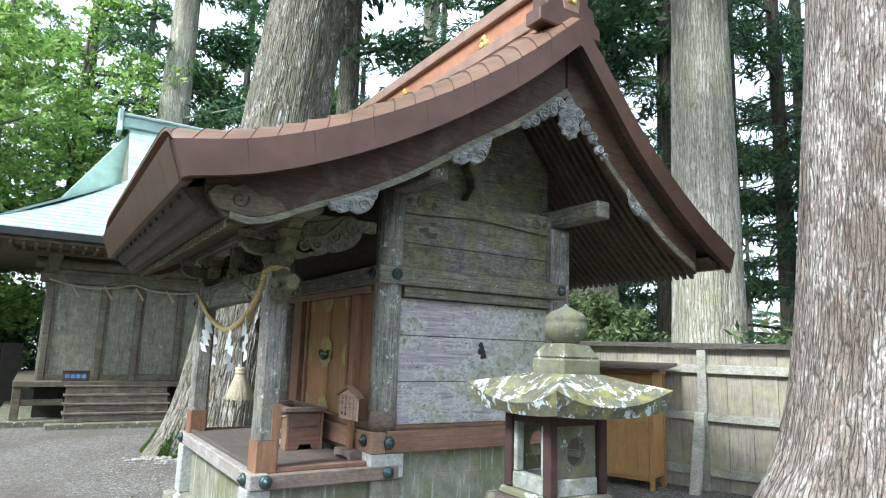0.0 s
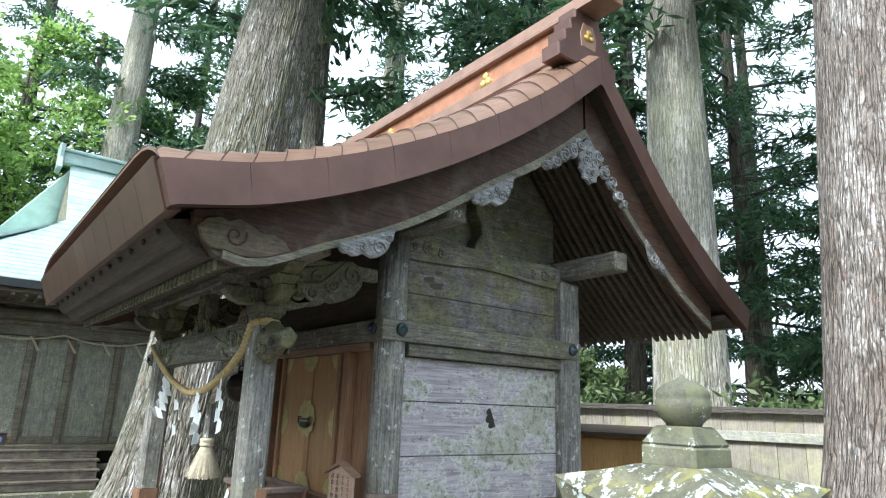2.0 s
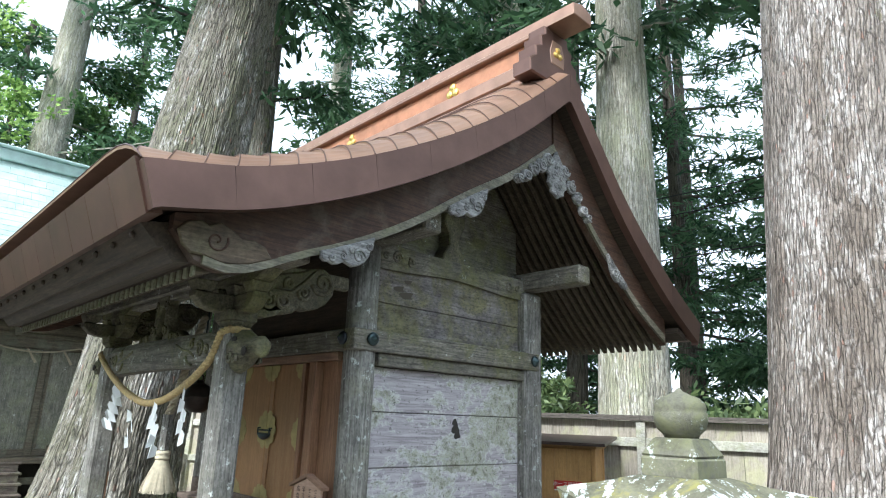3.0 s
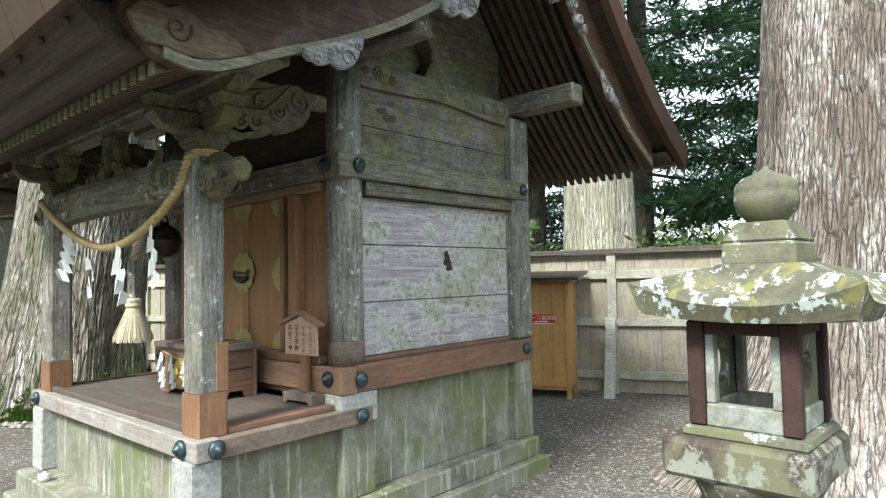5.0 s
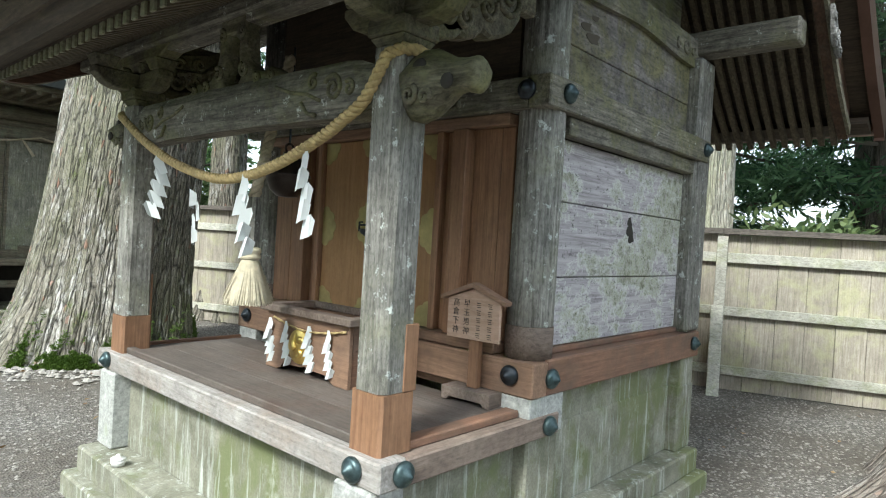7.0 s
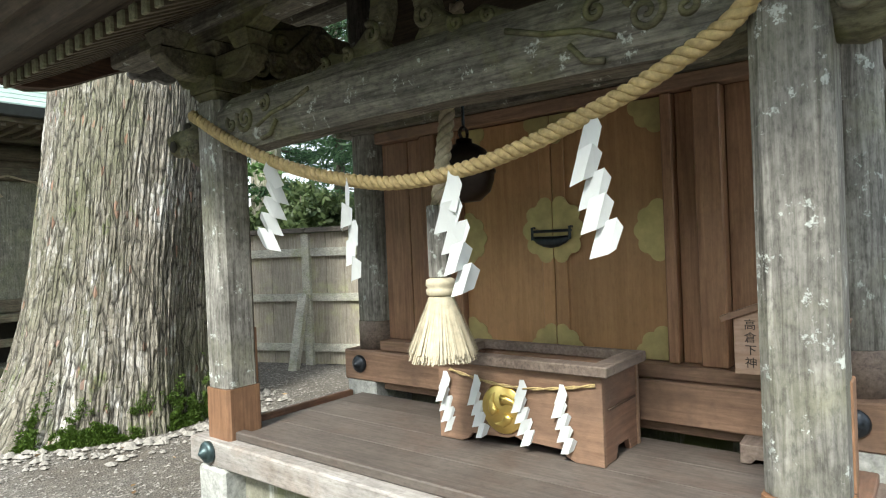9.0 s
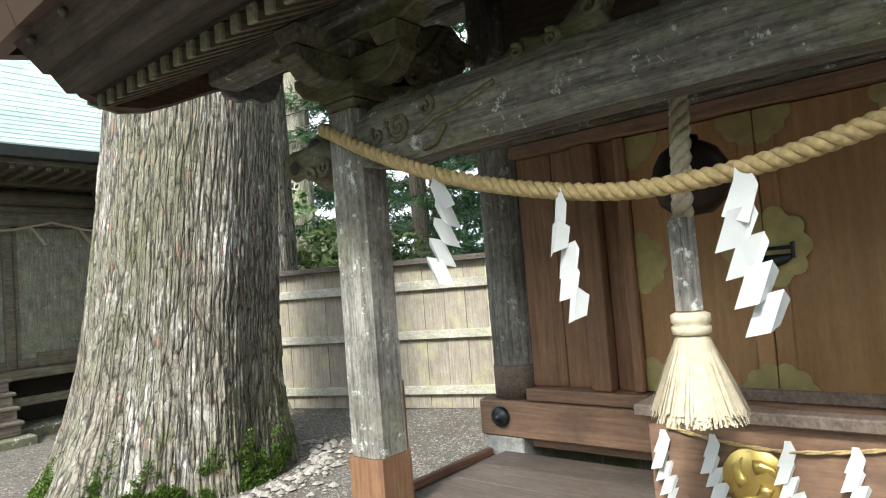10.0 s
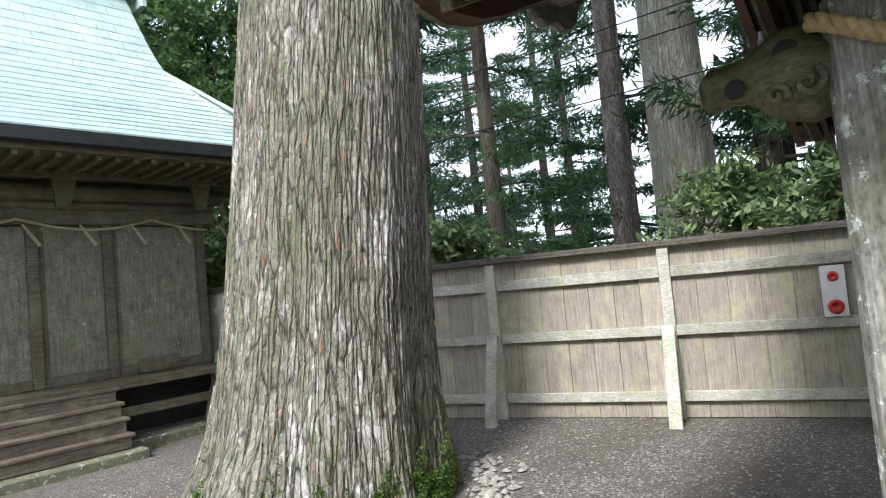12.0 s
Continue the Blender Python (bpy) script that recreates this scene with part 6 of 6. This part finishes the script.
        tube(pts, [0.022, 0.019, 0.014, 0.009, 0.003], 10, bm)
    islands("comma", bm, gold, cr, "", True)
    pts = [(x0 - 0.006 - 0.008 * math.sin(math.pi * k / 24), 5.10 + 0.58 * k / 24, 1.045 - 0.035 * math.sin(math.pi * k / 24)) for k in range(25)]
    twisted("string", pts, 0.006, 2, 0.03, straw, o)
    for k, y in enumerate((5.21, 5.36, 5.55, 5.69)):
        shide("paper_strip", (x0 - 0.02, y, 1.032), -1.57 + 0.3 * (k % 2), 0.62, "", o, 10 + k)


offerings()


def lettering(text, size, m, mat, parent, name="lettering"):
    cu = bpy.data.curves.new(name, "FONT")
    cu.body, cu.size, cu.align_x, cu.align_y, cu.extrude = text, size, "CENTER", "CENTER", 0.0006
    tmp = new("text_tmp", cu)
    bpy.context.view_layer.update()
    me = bpy.data.meshes.new_from_object(tmp.evaluated_get(bpy.context.evaluated_depsgraph_get()))
    bpy.data.objects.remove(tmp)
    me.transform(m)
    return link_mesh(name, me, mat, parent)


def name_board():
    s = thing("name_board", (2.1, 4.62, 0.782), "small roofed wooden name board with ink characters on a stand", "sign")
    m = Matrix.Translation((2.105, 4.62, 0)) @ Matrix.Rotation(math.radians(3), 4, "Z")      # local -x faces the walker

    def b(name, x0, x1, y0, y1, z0, z1, mat, bev=0.003, label=""):
        return part(name, box(x0, x1, y0, y1, z0, z1, bev, None, m), mat, s, label)
    base = [(-0.13, 0.784), (-0.10, 0.784), (-0.085, 0.80), (0.085, 0.80), (0.10, 0.784), (0.13, 0.784), (0.13, 0.845), (-0.13, 0.845)]
    bm = prism(base, "x", -0.06, 0.06, None, 0.003)
    bmesh.ops.transform(bm, matrix=m, verts=bm.verts[:])
    part("foot", bm, beam_grey_x, s)
    b("stake", -0.012, 0.02, -0.028, 0.028, 0.846, 1.09, cedar_z)
    bm = prism([(-0.140, 1.06), (0.140, 1.06), (0.140, 1.235), (0, 1.285), (-0.140, 1.235)], "x", -0.03, -0.013, None, 0.002)
    bmesh.ops.transform(bm, matrix=m, verts=bm.verts[:])
    part("board", bm, sign_wood, s, "pale board with four columns of characters")
    for sgn in (-1, 1):
        bm = prism([(sgn * 0.172, 1.225), (0, 1.29), (0, 1.312), (sgn * 0.178, 1.242)], "x", -0.05, 0.005, None, 0.002)
        bmesh.ops.transform(bm, matrix=m, verts=bm.verts[:])
        part("roof_board", bm, cedar_y, s)
    face = m @ Matrix(((0, 0, -1, -0.0305), (-1, 0, 0, 0), (0, 1, 0, 0), (0, 0, 0, 1)))
    # local y of the board runs to the reader's left
    for col, word in ((0.092, "高倉下神"), (0.034, "早玉男神")):
        for k, ch in enumerate(word):
            lettering(ch, 0.036, face @ Matrix.Translation((-col, 1.215 - 0.04 * k, 0)), ink, s, "character")
    for col in (-0.03, -0.09):
        for k in range(5):
            bm = bmesh.new()
            z = 1.225 - 0.033 * k
            for q, (a, c) in enumerate(((-0.011, 0.011), (-0.008, 0.01), (-0.011, 0.007))):
                box(-0.0316, -0.0303, col + a, col + c, z - 0.009 * q - 0.003, z - 0.009 * q, 0, bm, m)
            part("character", bm, ink, s)


name_board()


def lantern():
    L = thing("stone_lantern", (1.87, 2.07, 0), "mossy stone lantern with a spreading cap and a bulb finial", "stone lantern")
    rot = Matrix.Translation((1.87, 2.07, 0)) @ Matrix.Rotation(math.radians(-3), 4, "Z")

    upper = ("cap", "cap_collar", "finial_seat", "finial")     # set a little off the stones below

    def fin(name, bm, mat, label="", smooth=False):
        low = name not in upper
        sag = 0.068 if name in ("platform", "neck", "shaft", "pedestal", "ground_slab") else 0.05
        bmesh.ops.transform(bm, matrix=Matrix.Translation((-0.66 * sag, 0.75 * sag, 0) if low else (-0.005, 0.006, 0)) @ rot, verts=bm.verts[:])
        return part(name, bm, mat, L, label, smooth)
    fin("ground_slab", box(-0.30, 0.30, -0.30, 0.30, -0.04, 0.12, 0.02), lantern_stone)
    fin("pedestal", frustum(0, 0, 0.12, 0.42, 0.42, 0.26, 0.34, 0.34, None, 0.02), lantern_stone)
    fin("shaft", lathe([(0.14, 0.26), (0.135, 0.3), (0.12, 0.34), (0.115, 0.55), (0.118, 0.74), (0.13, 0.775)], (0, 0, 0), 24), lantern_stone, "", True)
    fin("neck", lathe([(0.128, 0.776), (0.145, 0.79), (0.148, 0.80), (0.135, 0.812), (0.14, 0.822), (0.152, 0.835), (0.142, 0.848), (0.15, 0.86), (0.17, 0.905), (0.182, 0.925)], (0, 0, 0), 26), lantern_stone, "ribbed round neck", True)
    slab = box(-0.192, 0.192, -0.192, 0.192, 0.925, 1.035, 0.014)
    fin("platform", slab, platform_stone, "dark-stained square platform slab")
    fin("platform_step", frustum(0, 0, 1.035, 0.325, 0.325, 1.062, 0.31, 0.31, None, 0.006), lantern_stone)
    small = Matrix.Diagonal((0.9, 0.9, 1, 1))

    def slim(name, bm, mat, label="", smooth=False):
        bmesh.ops.transform(bm, matrix=small, verts=bm.verts[:])
        return fin(name, bm, mat, label, smooth)
    # fire box: four corner piers, sills and heads round open windows
    for sx in (-1, 1):
        for sy in (-1, 1):
            slim("pier", box(sx * 0.115, sx * 0.16, sy * 0.11, sy * 0.16, 1.063, 1.355, 0.006), stained_stone, "dark red-brown stained corner pier")
    for a in range(4):
        q = Matrix.Rotation(a * math.pi / 2, 4, "Z")
        slim("window_sill", box(-0.15, -0.105, -0.109, 0.109, 1.063, 1.125, 0.004, None, q), pale_stone)
        slim("window_head", box(-0.15, -0.105, -0.109, 0.109, 1.318, 1.354, 0.004, None, q), stained_stone)
        if a in (0, 2):
            for y0, y1 in ((-0.109, -0.082), (0.082, 0.109)):
                slim("window_side", box(-0.145, -0.108, y0, y1, 1.126, 1.317, 0.003, None, q), pale_stone)
    for a in (1, 3):
        q = Matrix.Rotation(a * math.pi / 2, 4, "Z")
        bm = bmesh.new()
        n = 24
        oi, oo = [], []
        for k in range(n):
            t = 2 * math.pi * k / n
            c, s_ = math.cos(t), math.sin(t)
            m_ = max(abs(c), abs(s_))
            oi.append((0.052 * c, 1.222 + 0.052 * s_))
            oo.append((0.109 * c / m_, 1.222 + 0.096 * s_ / m_))
        vi0 = [bm.verts.new((-0.137, p[0], p[1])) for p in oi]
        vo0 = [bm.verts.new((-0.137, p[0], p[1])) for p in oo]
        vi1 = [bm.verts.new((-0.112, p[0], p[1])) for p in oi]
        vo1 = [bm.verts.new((-0.112, p[0], p[1])) for p in oo]
        for k in range(n):
            j = (k + 1) % n
            bm.faces.new((vi0[k], vi0[j], vo0[j], vo0[k]))
            bm.faces.new((vi1[k], vo1[k], vo1[j], vi1[j]))
            bm.faces.new((vi0[k], vi1[k], vi1[j], vi0[j]))
        bmesh.ops.transform(bm, matrix=q, verts=bm.verts[:])
        bmesh.ops.recalc_face_normals(bm, faces=bm.faces[:])
        slim("pierced_side", bm, lantern_stone, "stone side with a round hole")
    # cap with sagging slopes and upturned corners
    bm = bmesh.new()
    n = 16
    lay = []
    for h, t in ((1.358, 0.0), (1.402, 0.001), (1.432, 0.25), (1.462, 0.52), (1.492, 0.78), (1.512, 1.0)):
        half = 0.275 - (0.275 - 0.10) * t if h > 1.36 else 0.252
        ring = []
        for side in range(4):
            for k in range(n):
                u = -1 + 2 * k / n
                lift = (0.062 * abs(u) ** 2.4) * (1 - t) ** 1.3 * (0.3 if h < 1.36 else 1.0)
                x, y = ((-1, u), (u, 1), (1, -u), (-u, -1))[side]
                wob = 0.003 * noise.noise((x * 3, y * 3, h * 9))
                ring.append(bm.verts.new((x * half * (1 + 0.05 * abs(u) ** 4 * (1 - t)) + wob, y * half * (1 + 0.05 * abs(u) ** 4 * (1 - t)) + wob, h + lift)))
        lay.append(ring)
    for r0, r1 in zip(lay, lay[1:]):
        for k in range(4 * n):
            bm.faces.new((r0[k], r0[(k + 1) % (4 * n)], r1[(k + 1) % (4 * n)], r1[k]))
    bm.faces.new(lay[0][::-1]), bm.faces.new(lay[-1])
    bmesh.ops.recalc_face_normals(bm, faces=bm.faces[:])
    fin("cap", bm, lantern_cap_stone, "wide cap blotched with white and yellow lichen")
    fin("cap_collar", frustum(0, 0, 1.505, 0.195, 0.195, 1.572, 0.195, 0.195, None, 0.008), lantern_stone)
    fin("finial_seat", frustum(0, 0, 1.573, 0.195, 0.195, 1.63, 0.13, 0.13, None, 0.006), lantern_stone)
    fin("finial", lathe([(r * 0.87, h) for r, h in [(0.058, 1.625), (0.066, 1.64), (0.088, 1.658), (0.098, 1.685), (0.098, 1.708), (0.093, 1.712), (0.096, 1.722), (0.091, 1.740), (0.072, 1.757), (0.04, 1.768), (0.014, 1.780), (0.002, 1.792)]], (0, 0, 0), 28), lantern_stone, "onion-shaped finial", True)


lantern()


def hose_locker():
    m = Matrix.Translation((6.57, 5.48, 0)) @ Matrix.Rotation(math.atan2(FDIR.y, FDIR.x), 4, "Z")     # x along the fence, y out of it
    H = thing("hose_locker", (6.72, 5.89, 0), "honey-brown wooden fire hose locker with a dark metal lid", "locker")

    def b(name, x0, x1, y0, y1, z0, z1, mat, bev=0.004, label="", par=None):
        return part(name, box(x0, x1, y0, y1, z0, z1, bev, None, m), mat, par or H, label)
    W, D = 0.86, 0.46
    for x in (0.0, W - 0.05):
        for y in (-0.05, -D):
            b("leg", x, x + 0.05, y, y + 0.05, -0.02, 1.39, locker_wood)
    d = b("front_panel", 0.052, W - 0.052, -0.035, -0.01, 0.13, 1.38, locker_wood)
    for k in range(5):
        x = 0.055 + k * (W - 0.11) / 5
        b("front_slat", x + 0.002, x + (W - 0.11) / 5 - 0.002, -0.012, -0.004, 0.135, 1.375, locker_wood, 0.002, "", d)
    b("side_panel", 0.01, 0.03, -D + 0.052, -0.052, 0.13, 1.38, locker_wood)
    b("side_panel", W - 0.03, W - 0.01, -D + 0.052, -0.052, 0.13, 1.38, locker_wood)
    b("rear_panel", 0.052, W - 0.052, -D + 0.01, -D + 0.03, 0.13, 1.38, locker_wood)
    b("bottom_rail", 0.052, W - 0.052, -0.05, -0.036, 0.09, 0.15, locker_wood)
    lid = bmesh.new()
    vs = [(-0.16, 0.19, 1.42), (W + 0.12, 0.19, 1.42), (W + 0.12, -D - 0.02, 1.50), (-0.16, -D - 0.02, 1.50)]
    lo = [lid.verts.new(m @ Vector(v)) for v in vs]
    hi = [lid.verts.new(m @ (Vector(v) + Vector((0, 0, 0.035)))) for v in vs]
    lid.faces.new(lo[::-1]), lid.faces.new(hi)
    for k in range(4):
        lid.faces.new((lo[k], lo[(k + 1) % 4], hi[(k + 1) % 4], hi[k]))
    bmesh.ops.recalc_face_normals(lid, faces=lid.faces[:])
    part("lid", lid, steel_roof, H, "dark sloping sheet-metal lid")
    b("lid_frame", -0.02, W + 0.02, -D, 0.02, 1.385, 1.42, locker_wood)
    p = b("label_plate", 0.17, 0.51, -0.003, 0.0, 0.89, 1.005, red_paint, 0, "red label plate")
    b("label_rim", 0.175, 0.505, 0.0, 0.0012, 0.89, 0.902, white_paint, 0, "", p)
    face = m @ Matrix(((-1, 0, 0, 0.34), (0, 0, 1, 0.0008), (0, 1, 0, 0.963), (0, 0, 0, 1)))
    lettering("ホース格納箱", 0.062, face, white_paint, p)
    b("small_print", 0.26, 0.42, 0.0, 0.001, 0.912, 0.928, white_paint, 0, "", p)


hose_locker()


def alarm():
    m = fence_frame(7.68)
    A = thing("fire_alarm_plate", (fence_at(7.68), 7.68, 1.2), "white plate with two red alarm buttons on the fence", "fire alarm")

    def b(name, x0, x1, y0, y1, z0, z1, mat, label=""):
        return part(name, box(x0, x1, y0, y1, z0, z1, 0.004, None, m), mat, A, label)
    b("plate", -0.10, 0.10, 0.062, 0.082, 0.93, 1.40, white_paint)
    for z, r in ((1.30, 0.045), (1.02, 0.068)):
        bm = lathe([(r, 0.0), (r, 0.012), (r * 0.8, 0.024), (r * 0.4, 0.026), (r * 0.38, 0.018), (0.001, 0.018)], (0, 0, 0), 24)
        bmesh.ops.transform(bm, matrix=m @ Matrix.Translation((0, 0.082, z)) @ Matrix.Rotation(-math.pi / 2, 4, "X"), verts=bm.verts[:])
        part("button", bm, red_paint, A, "round red button", True)


alarm()


def cup():
    c = thing("offering_cup", (1.235, 6.18, 0.25), "small white lidded porcelain cup on the plinth", "cup")
    part("bowl", lathe([(0.018, 0.25), (0.03, 0.253), (0.036, 0.27), (0.037, 0.285)], (1.235, 6.18, 0), 18), white_paint, c, "", True)
    part("lid", lathe([(0.038, 0.286), (0.036, 0.293), (0.012, 0.30), (0.012, 0.308), (0.004, 0.312)], (1.235, 6.18, 0), 18), white_paint, c, "", True)


cup()


def cables():
    for k, (a, b, sag) in enumerate((((13, -6, 6.8), (7.0, 22, 5.2), 0.3), ((13.2, -6, 6.5), (7.2, 22, 4.9), 0.3), ((13.1, -6, 5.6), (7.1, 22, 4.3), 0.4))):
        c = thing("power_cable", (10, 8, 0), "thin black overhead cable strung past the trees", "cable", "overhead cables")
        pts = [(a[0] + (b[0] - a[0]) * t, a[1] + (b[1] - a[1]) * t, a[2] + (b[2] - a[2]) * t - sag * 4 * t * (1 - t)) for t in np.linspace(0, 1, 24)]
        part("wire", tube(pts, 0.012, 5), rubber, c)


cables()

# ---- shrubs, leafy trees, moss, loose stones ----
def leafy(name, x, y, height, spread, seed, label, mat, trunk_r=0.12, n_limbs=9, clumps=260, per=14, size=(0.11, 0.035), low=0.3, group="", cat="tree", stem=bark_far):
    rng = np.random.RandomState(seed)
    t = thing(name, (x, y, 0), label, cat, group)
    bm = bmesh.new()
    tube([(x, y, -0.05), (x + 0.05, y, height * 0.25), (x - 0.05, y + 0.06, height * 0.6), (x, y, height * 0.9)], [trunk_r, trunk_r * 0.8, trunk_r * 0.5, trunk_r * 0.15], 8, bm)
    part("trunk", bm, stem, t, "", True)
    cs, ds = [], []
    for k in range(n_limbs):
        a = k * 2.4 + rng.rand()
        z0 = height * (low + (0.85 - low) * k / n_limbs)
        ln = spread * (0.6 + 0.5 * rng.rand()) * (1.15 - 0.6 * k / n_limbs)
        tip = np.array([x + ln * math.cos(a), y + ln * math.sin(a), z0 + ln * (0.25 + 0.4 * rng.rand())])
        mid = (np.array([x, y, z0]) + tip) / 2 + rng.randn(3) * 0.08 * ln
        part("limb", tube([(x, y, z0), tuple(mid), tuple(tip)], [trunk_r * 0.4, trunk_r * 0.22, 0.008], 6), stem, t, "", True)
        for j in range(clumps // n_limbs):
            q = 0.25 + 0.8 * rng.rand()
            p = np.array([x, y, z0]) * (1 - q) + tip * q + rng.randn(3) * np.array([0.22, 0.22, 0.16]) * ln
            cs.append(p)
            ds.append((p - np.array([x, y, z0])) * 0.6)
    v, f = blades(cs, ds, rng, per, size[0], size[1], 0.25, 0.8)
    tris("crown", v, f, mat, t)
    return t


# leathery-leaved shrubs behind the fence
leafy("shrub", 8.5, 8.0, 2.8, 1.1, 31, "broad evergreen shrub with leathery leaves behind the fence", shrub_leaf, 0.05, 10, 300, 11, (0.15, 0.026), 0.3, "evergreen shrubs", "shrub")
leafy("shrub", 8.6, 9.2, 3.2, 1.1, 32, "tall evergreen shrub with some yellowed leaves behind the fence", shrub_leaf, 0.05, 10, 300, 11, (0.15, 0.026), 0.35, "evergreen shrubs", "shrub")
leafy("shrub", 8.9, 4.8, 2.2, 1.0, 33, "low evergreen shrub behind the fence", shrub_leaf, 0.04, 8, 240, 10, (0.15, 0.03), 0.3, "evergreen shrubs", "shrub")
# light green leafy trees behind and beside the hall
for k, (x, y, h, s) in enumerate(((-2.6, 20.5, 11.5, 3.4), (0.4, 22.5, 14.0, 3.4), (-5.2, 19.0, 11.0, 3.4), (-3.4, 25.0, 15.0, 4.0), (4.6, 22.5, 14.0, 3.6), (-8.0, 23.0, 13.0, 4.0), (7.6, 21.0, 12.0, 3.0))):
    leafy("leafy_tree", x, y, h, s, 40 + k, "leafy tree with fresh light green foliage behind the hall", broad_leaf if k not in (4, 6) else needle_light, 0.16, 16, 1550, 12, (0.16, 0.05), 0.12, "leafy trees")
for k, (x, y) in enumerate(((-3.5, 23.0), (-6.5, 23.5), (-9.0, 20.0), (-1.0, 27.5), (6.6, 18.5), (9.5, 16.0))):
    leafy("undergrowth_bush", x, y, 3.2, 2.0, 60 + k, "dense dark green undergrowth bush", shrub_leaf, 0.06, 9, 700, 12, (0.22, 0.05), 0.05, "undergrowth", "bush")
# unseen trees added across the yard to cut low light on the shrine
yard = leafy("leafy_tree", -12.5, -3.0, 7.0, 3.0, 90, "unseen leafy tree added to block low light from the open side", broad_leaf, 0.18, 14, 1300, 12, (0.26, 0.09), 0.08, "yard trees")
for k, (x, y) in enumerate(((-13.5, 1.5), (-12.0, 6.0), (-13.8, 10.5), (-12.2, 15.0), (-9.0, -10.0), (-3.5, -13.5), (3.0, -13.0), (9.0, -12.0))):
    copy_thing(yard, pose(x, y, 0, 0, 0, 47 * k))
# roof of a small shrine beyond the fence
sr = thing("small_shrine", (11.2, 3.5, 0), "little weathered shrine with a pale ridge beam beyond the fence", "shrine")
part("ridge_beam", box(11.08, 11.32, 2.2, 4.12, 2.72, 2.88, 0.01), fence_rail, sr)
for sgn in (-1, 1):
    part("roof_slope", prism([(11.2, 2.715), (11.2, 2.64), (11.2 + sgn * 0.62, 2.12), (11.2 + sgn * 0.68, 2.16)], "y", 2.4, 3.92), fence_cap, sr)
    part("bargeboard", prism([(11.2, 2.66), (11.2, 2.56), (11.2 + sgn * 0.6, 2.06), (11.2 + sgn * 0.66, 2.13)], "y", 3.921, 3.96), fence_rail, sr)
part("body", box(10.9, 11.5, 2.6, 3.6, 0.0, 2.3, 0.01), hall_wood, sr)
# dark board screen left of the hall
sc = thing("dark_fence", (-2.6, 18.6, 0), "low dark board fence beyond the hall", "fence")
for k in range(12):
    part("board", box(-5.2 + k * 0.42, -4.79 + k * 0.42, 18.55, 18.6, -0.02, 1.45, 0.006), void_dark, sc)


def moss_patches():
    rng = np.random.RandomState(8)
    m = thing("moss_patch", (2.6, 9.7, 0.1), "bright green moss on the foot of the old cedar", "moss", "", "stuff")
    n = 15000
    cs, ds = [], []
    for _ in range(n):
        a, z = rng.uniform(math.radians(140), math.radians(350)), abs(rng.randn()) * 0.17
        if noise.noise((math.cos(a) * 7, math.sin(a) * 7, z * 5)) + 0.35 * noise.noise((math.cos(a) * 20, math.sin(a) * 20, z * 18)) < -0.14 + z * 0.85:
            continue
        rr = 0.79 + 0.17 * math.exp(-z / 0.7) + 0.22 * math.exp(-z / 0.5) * max(0.0, math.cos(a - math.radians(165))) ** 2 + 0.02
        cs.append((2.72 + 0.12 * z + rr * math.cos(a), 10.50 + rr * math.sin(a), z - 0.04))
        ds.append((math.cos(a), math.sin(a), 0.6))
    v, f = blades(cs, ds, rng, 7, 0.02, 0.006, -0.2, 0.8)
    tris("tufts", v, f, moss, m)


moss_patches()


def loose_stones():
    rng = np.random.RandomState(12)

    def heap(name, label, count, where, lo, hi, mat):
        verts, faces = [], []
        for _ in range(count):
            x, y = where()
            s = rng.uniform(lo, hi)
            z = ground_height(x, y) - 0.012 + s * 0.25
            sx, sy, sz = s * rng.uniform(0.7, 1.3), s * rng.uniform(0.6, 1.1), s * rng.uniform(0.4, 0.8)
            a = rng.rand() * 6.28
            c, q = math.cos(a), math.sin(a)
            o = len(verts)
            for p in ((1, 0, 0), (0.35, 1, 0.1), (-0.9, 0.5, 0), (-0.7, -0.75, 0.1), (0.5, -0.9, 0), (0.2, 0.1, 0.9), (-0.3, -0.1, 0.75)):
                u, w = p[0] * sx, p[1] * sy
                verts.append((x + u * c - w * q, y + u * q + w * c, z + p[2] * sz))
            faces += [tuple(o + i for i in f) for f in ((0, 1, 5), (1, 2, 6), (1, 6, 5), (2, 3, 6), (3, 4, 6), (4, 5, 6), (4, 0, 5))]
        g = tris(name, verts, faces, mat)
        tagged(g, label, "gravel", "", "stuff")
    heap("gravel", "loose grey gravel stones on the yard", 11000, lambda: (rng.uniform(3.0, 7.6), rng.uniform(2.6, 6.2)) if rng.rand() < 0.45 else (rng.uniform(0.9, 6.0), rng.uniform(6.9, 12.5)), 0.006, 0.017, pebble)

    def ring():
        a = rng.uniform(3.4, 6.1)
        r = 1.12 + abs(rng.randn()) * 0.22
        return 2.72 + r * math.cos(a), 10.50 + r * math.sin(a)
    heap("stone_ring", "pale broken stones round the cedar's foot", 260, ring, 0.02, 0.055, pebble)
    # fallen twigs and dry leaves
    cs = [(rng.uniform(1.0, 7.3), rng.uniform(1.5, 13.0), 0.008) for _ in range(170)]
    v, f = blades(cs, [(1, 0, 0)] * len(cs), rng, 1, 0.06, 0.014, 0.0, 0.9)
    v[:, 2] = np.clip(v[:, 2], 0.006, 0.02)
    tagged(tris("leaf_litter", v, f, dead_leaf), "scattered dry leaves on the gravel", "leaf litter", "", "stuff")


loose_stones()
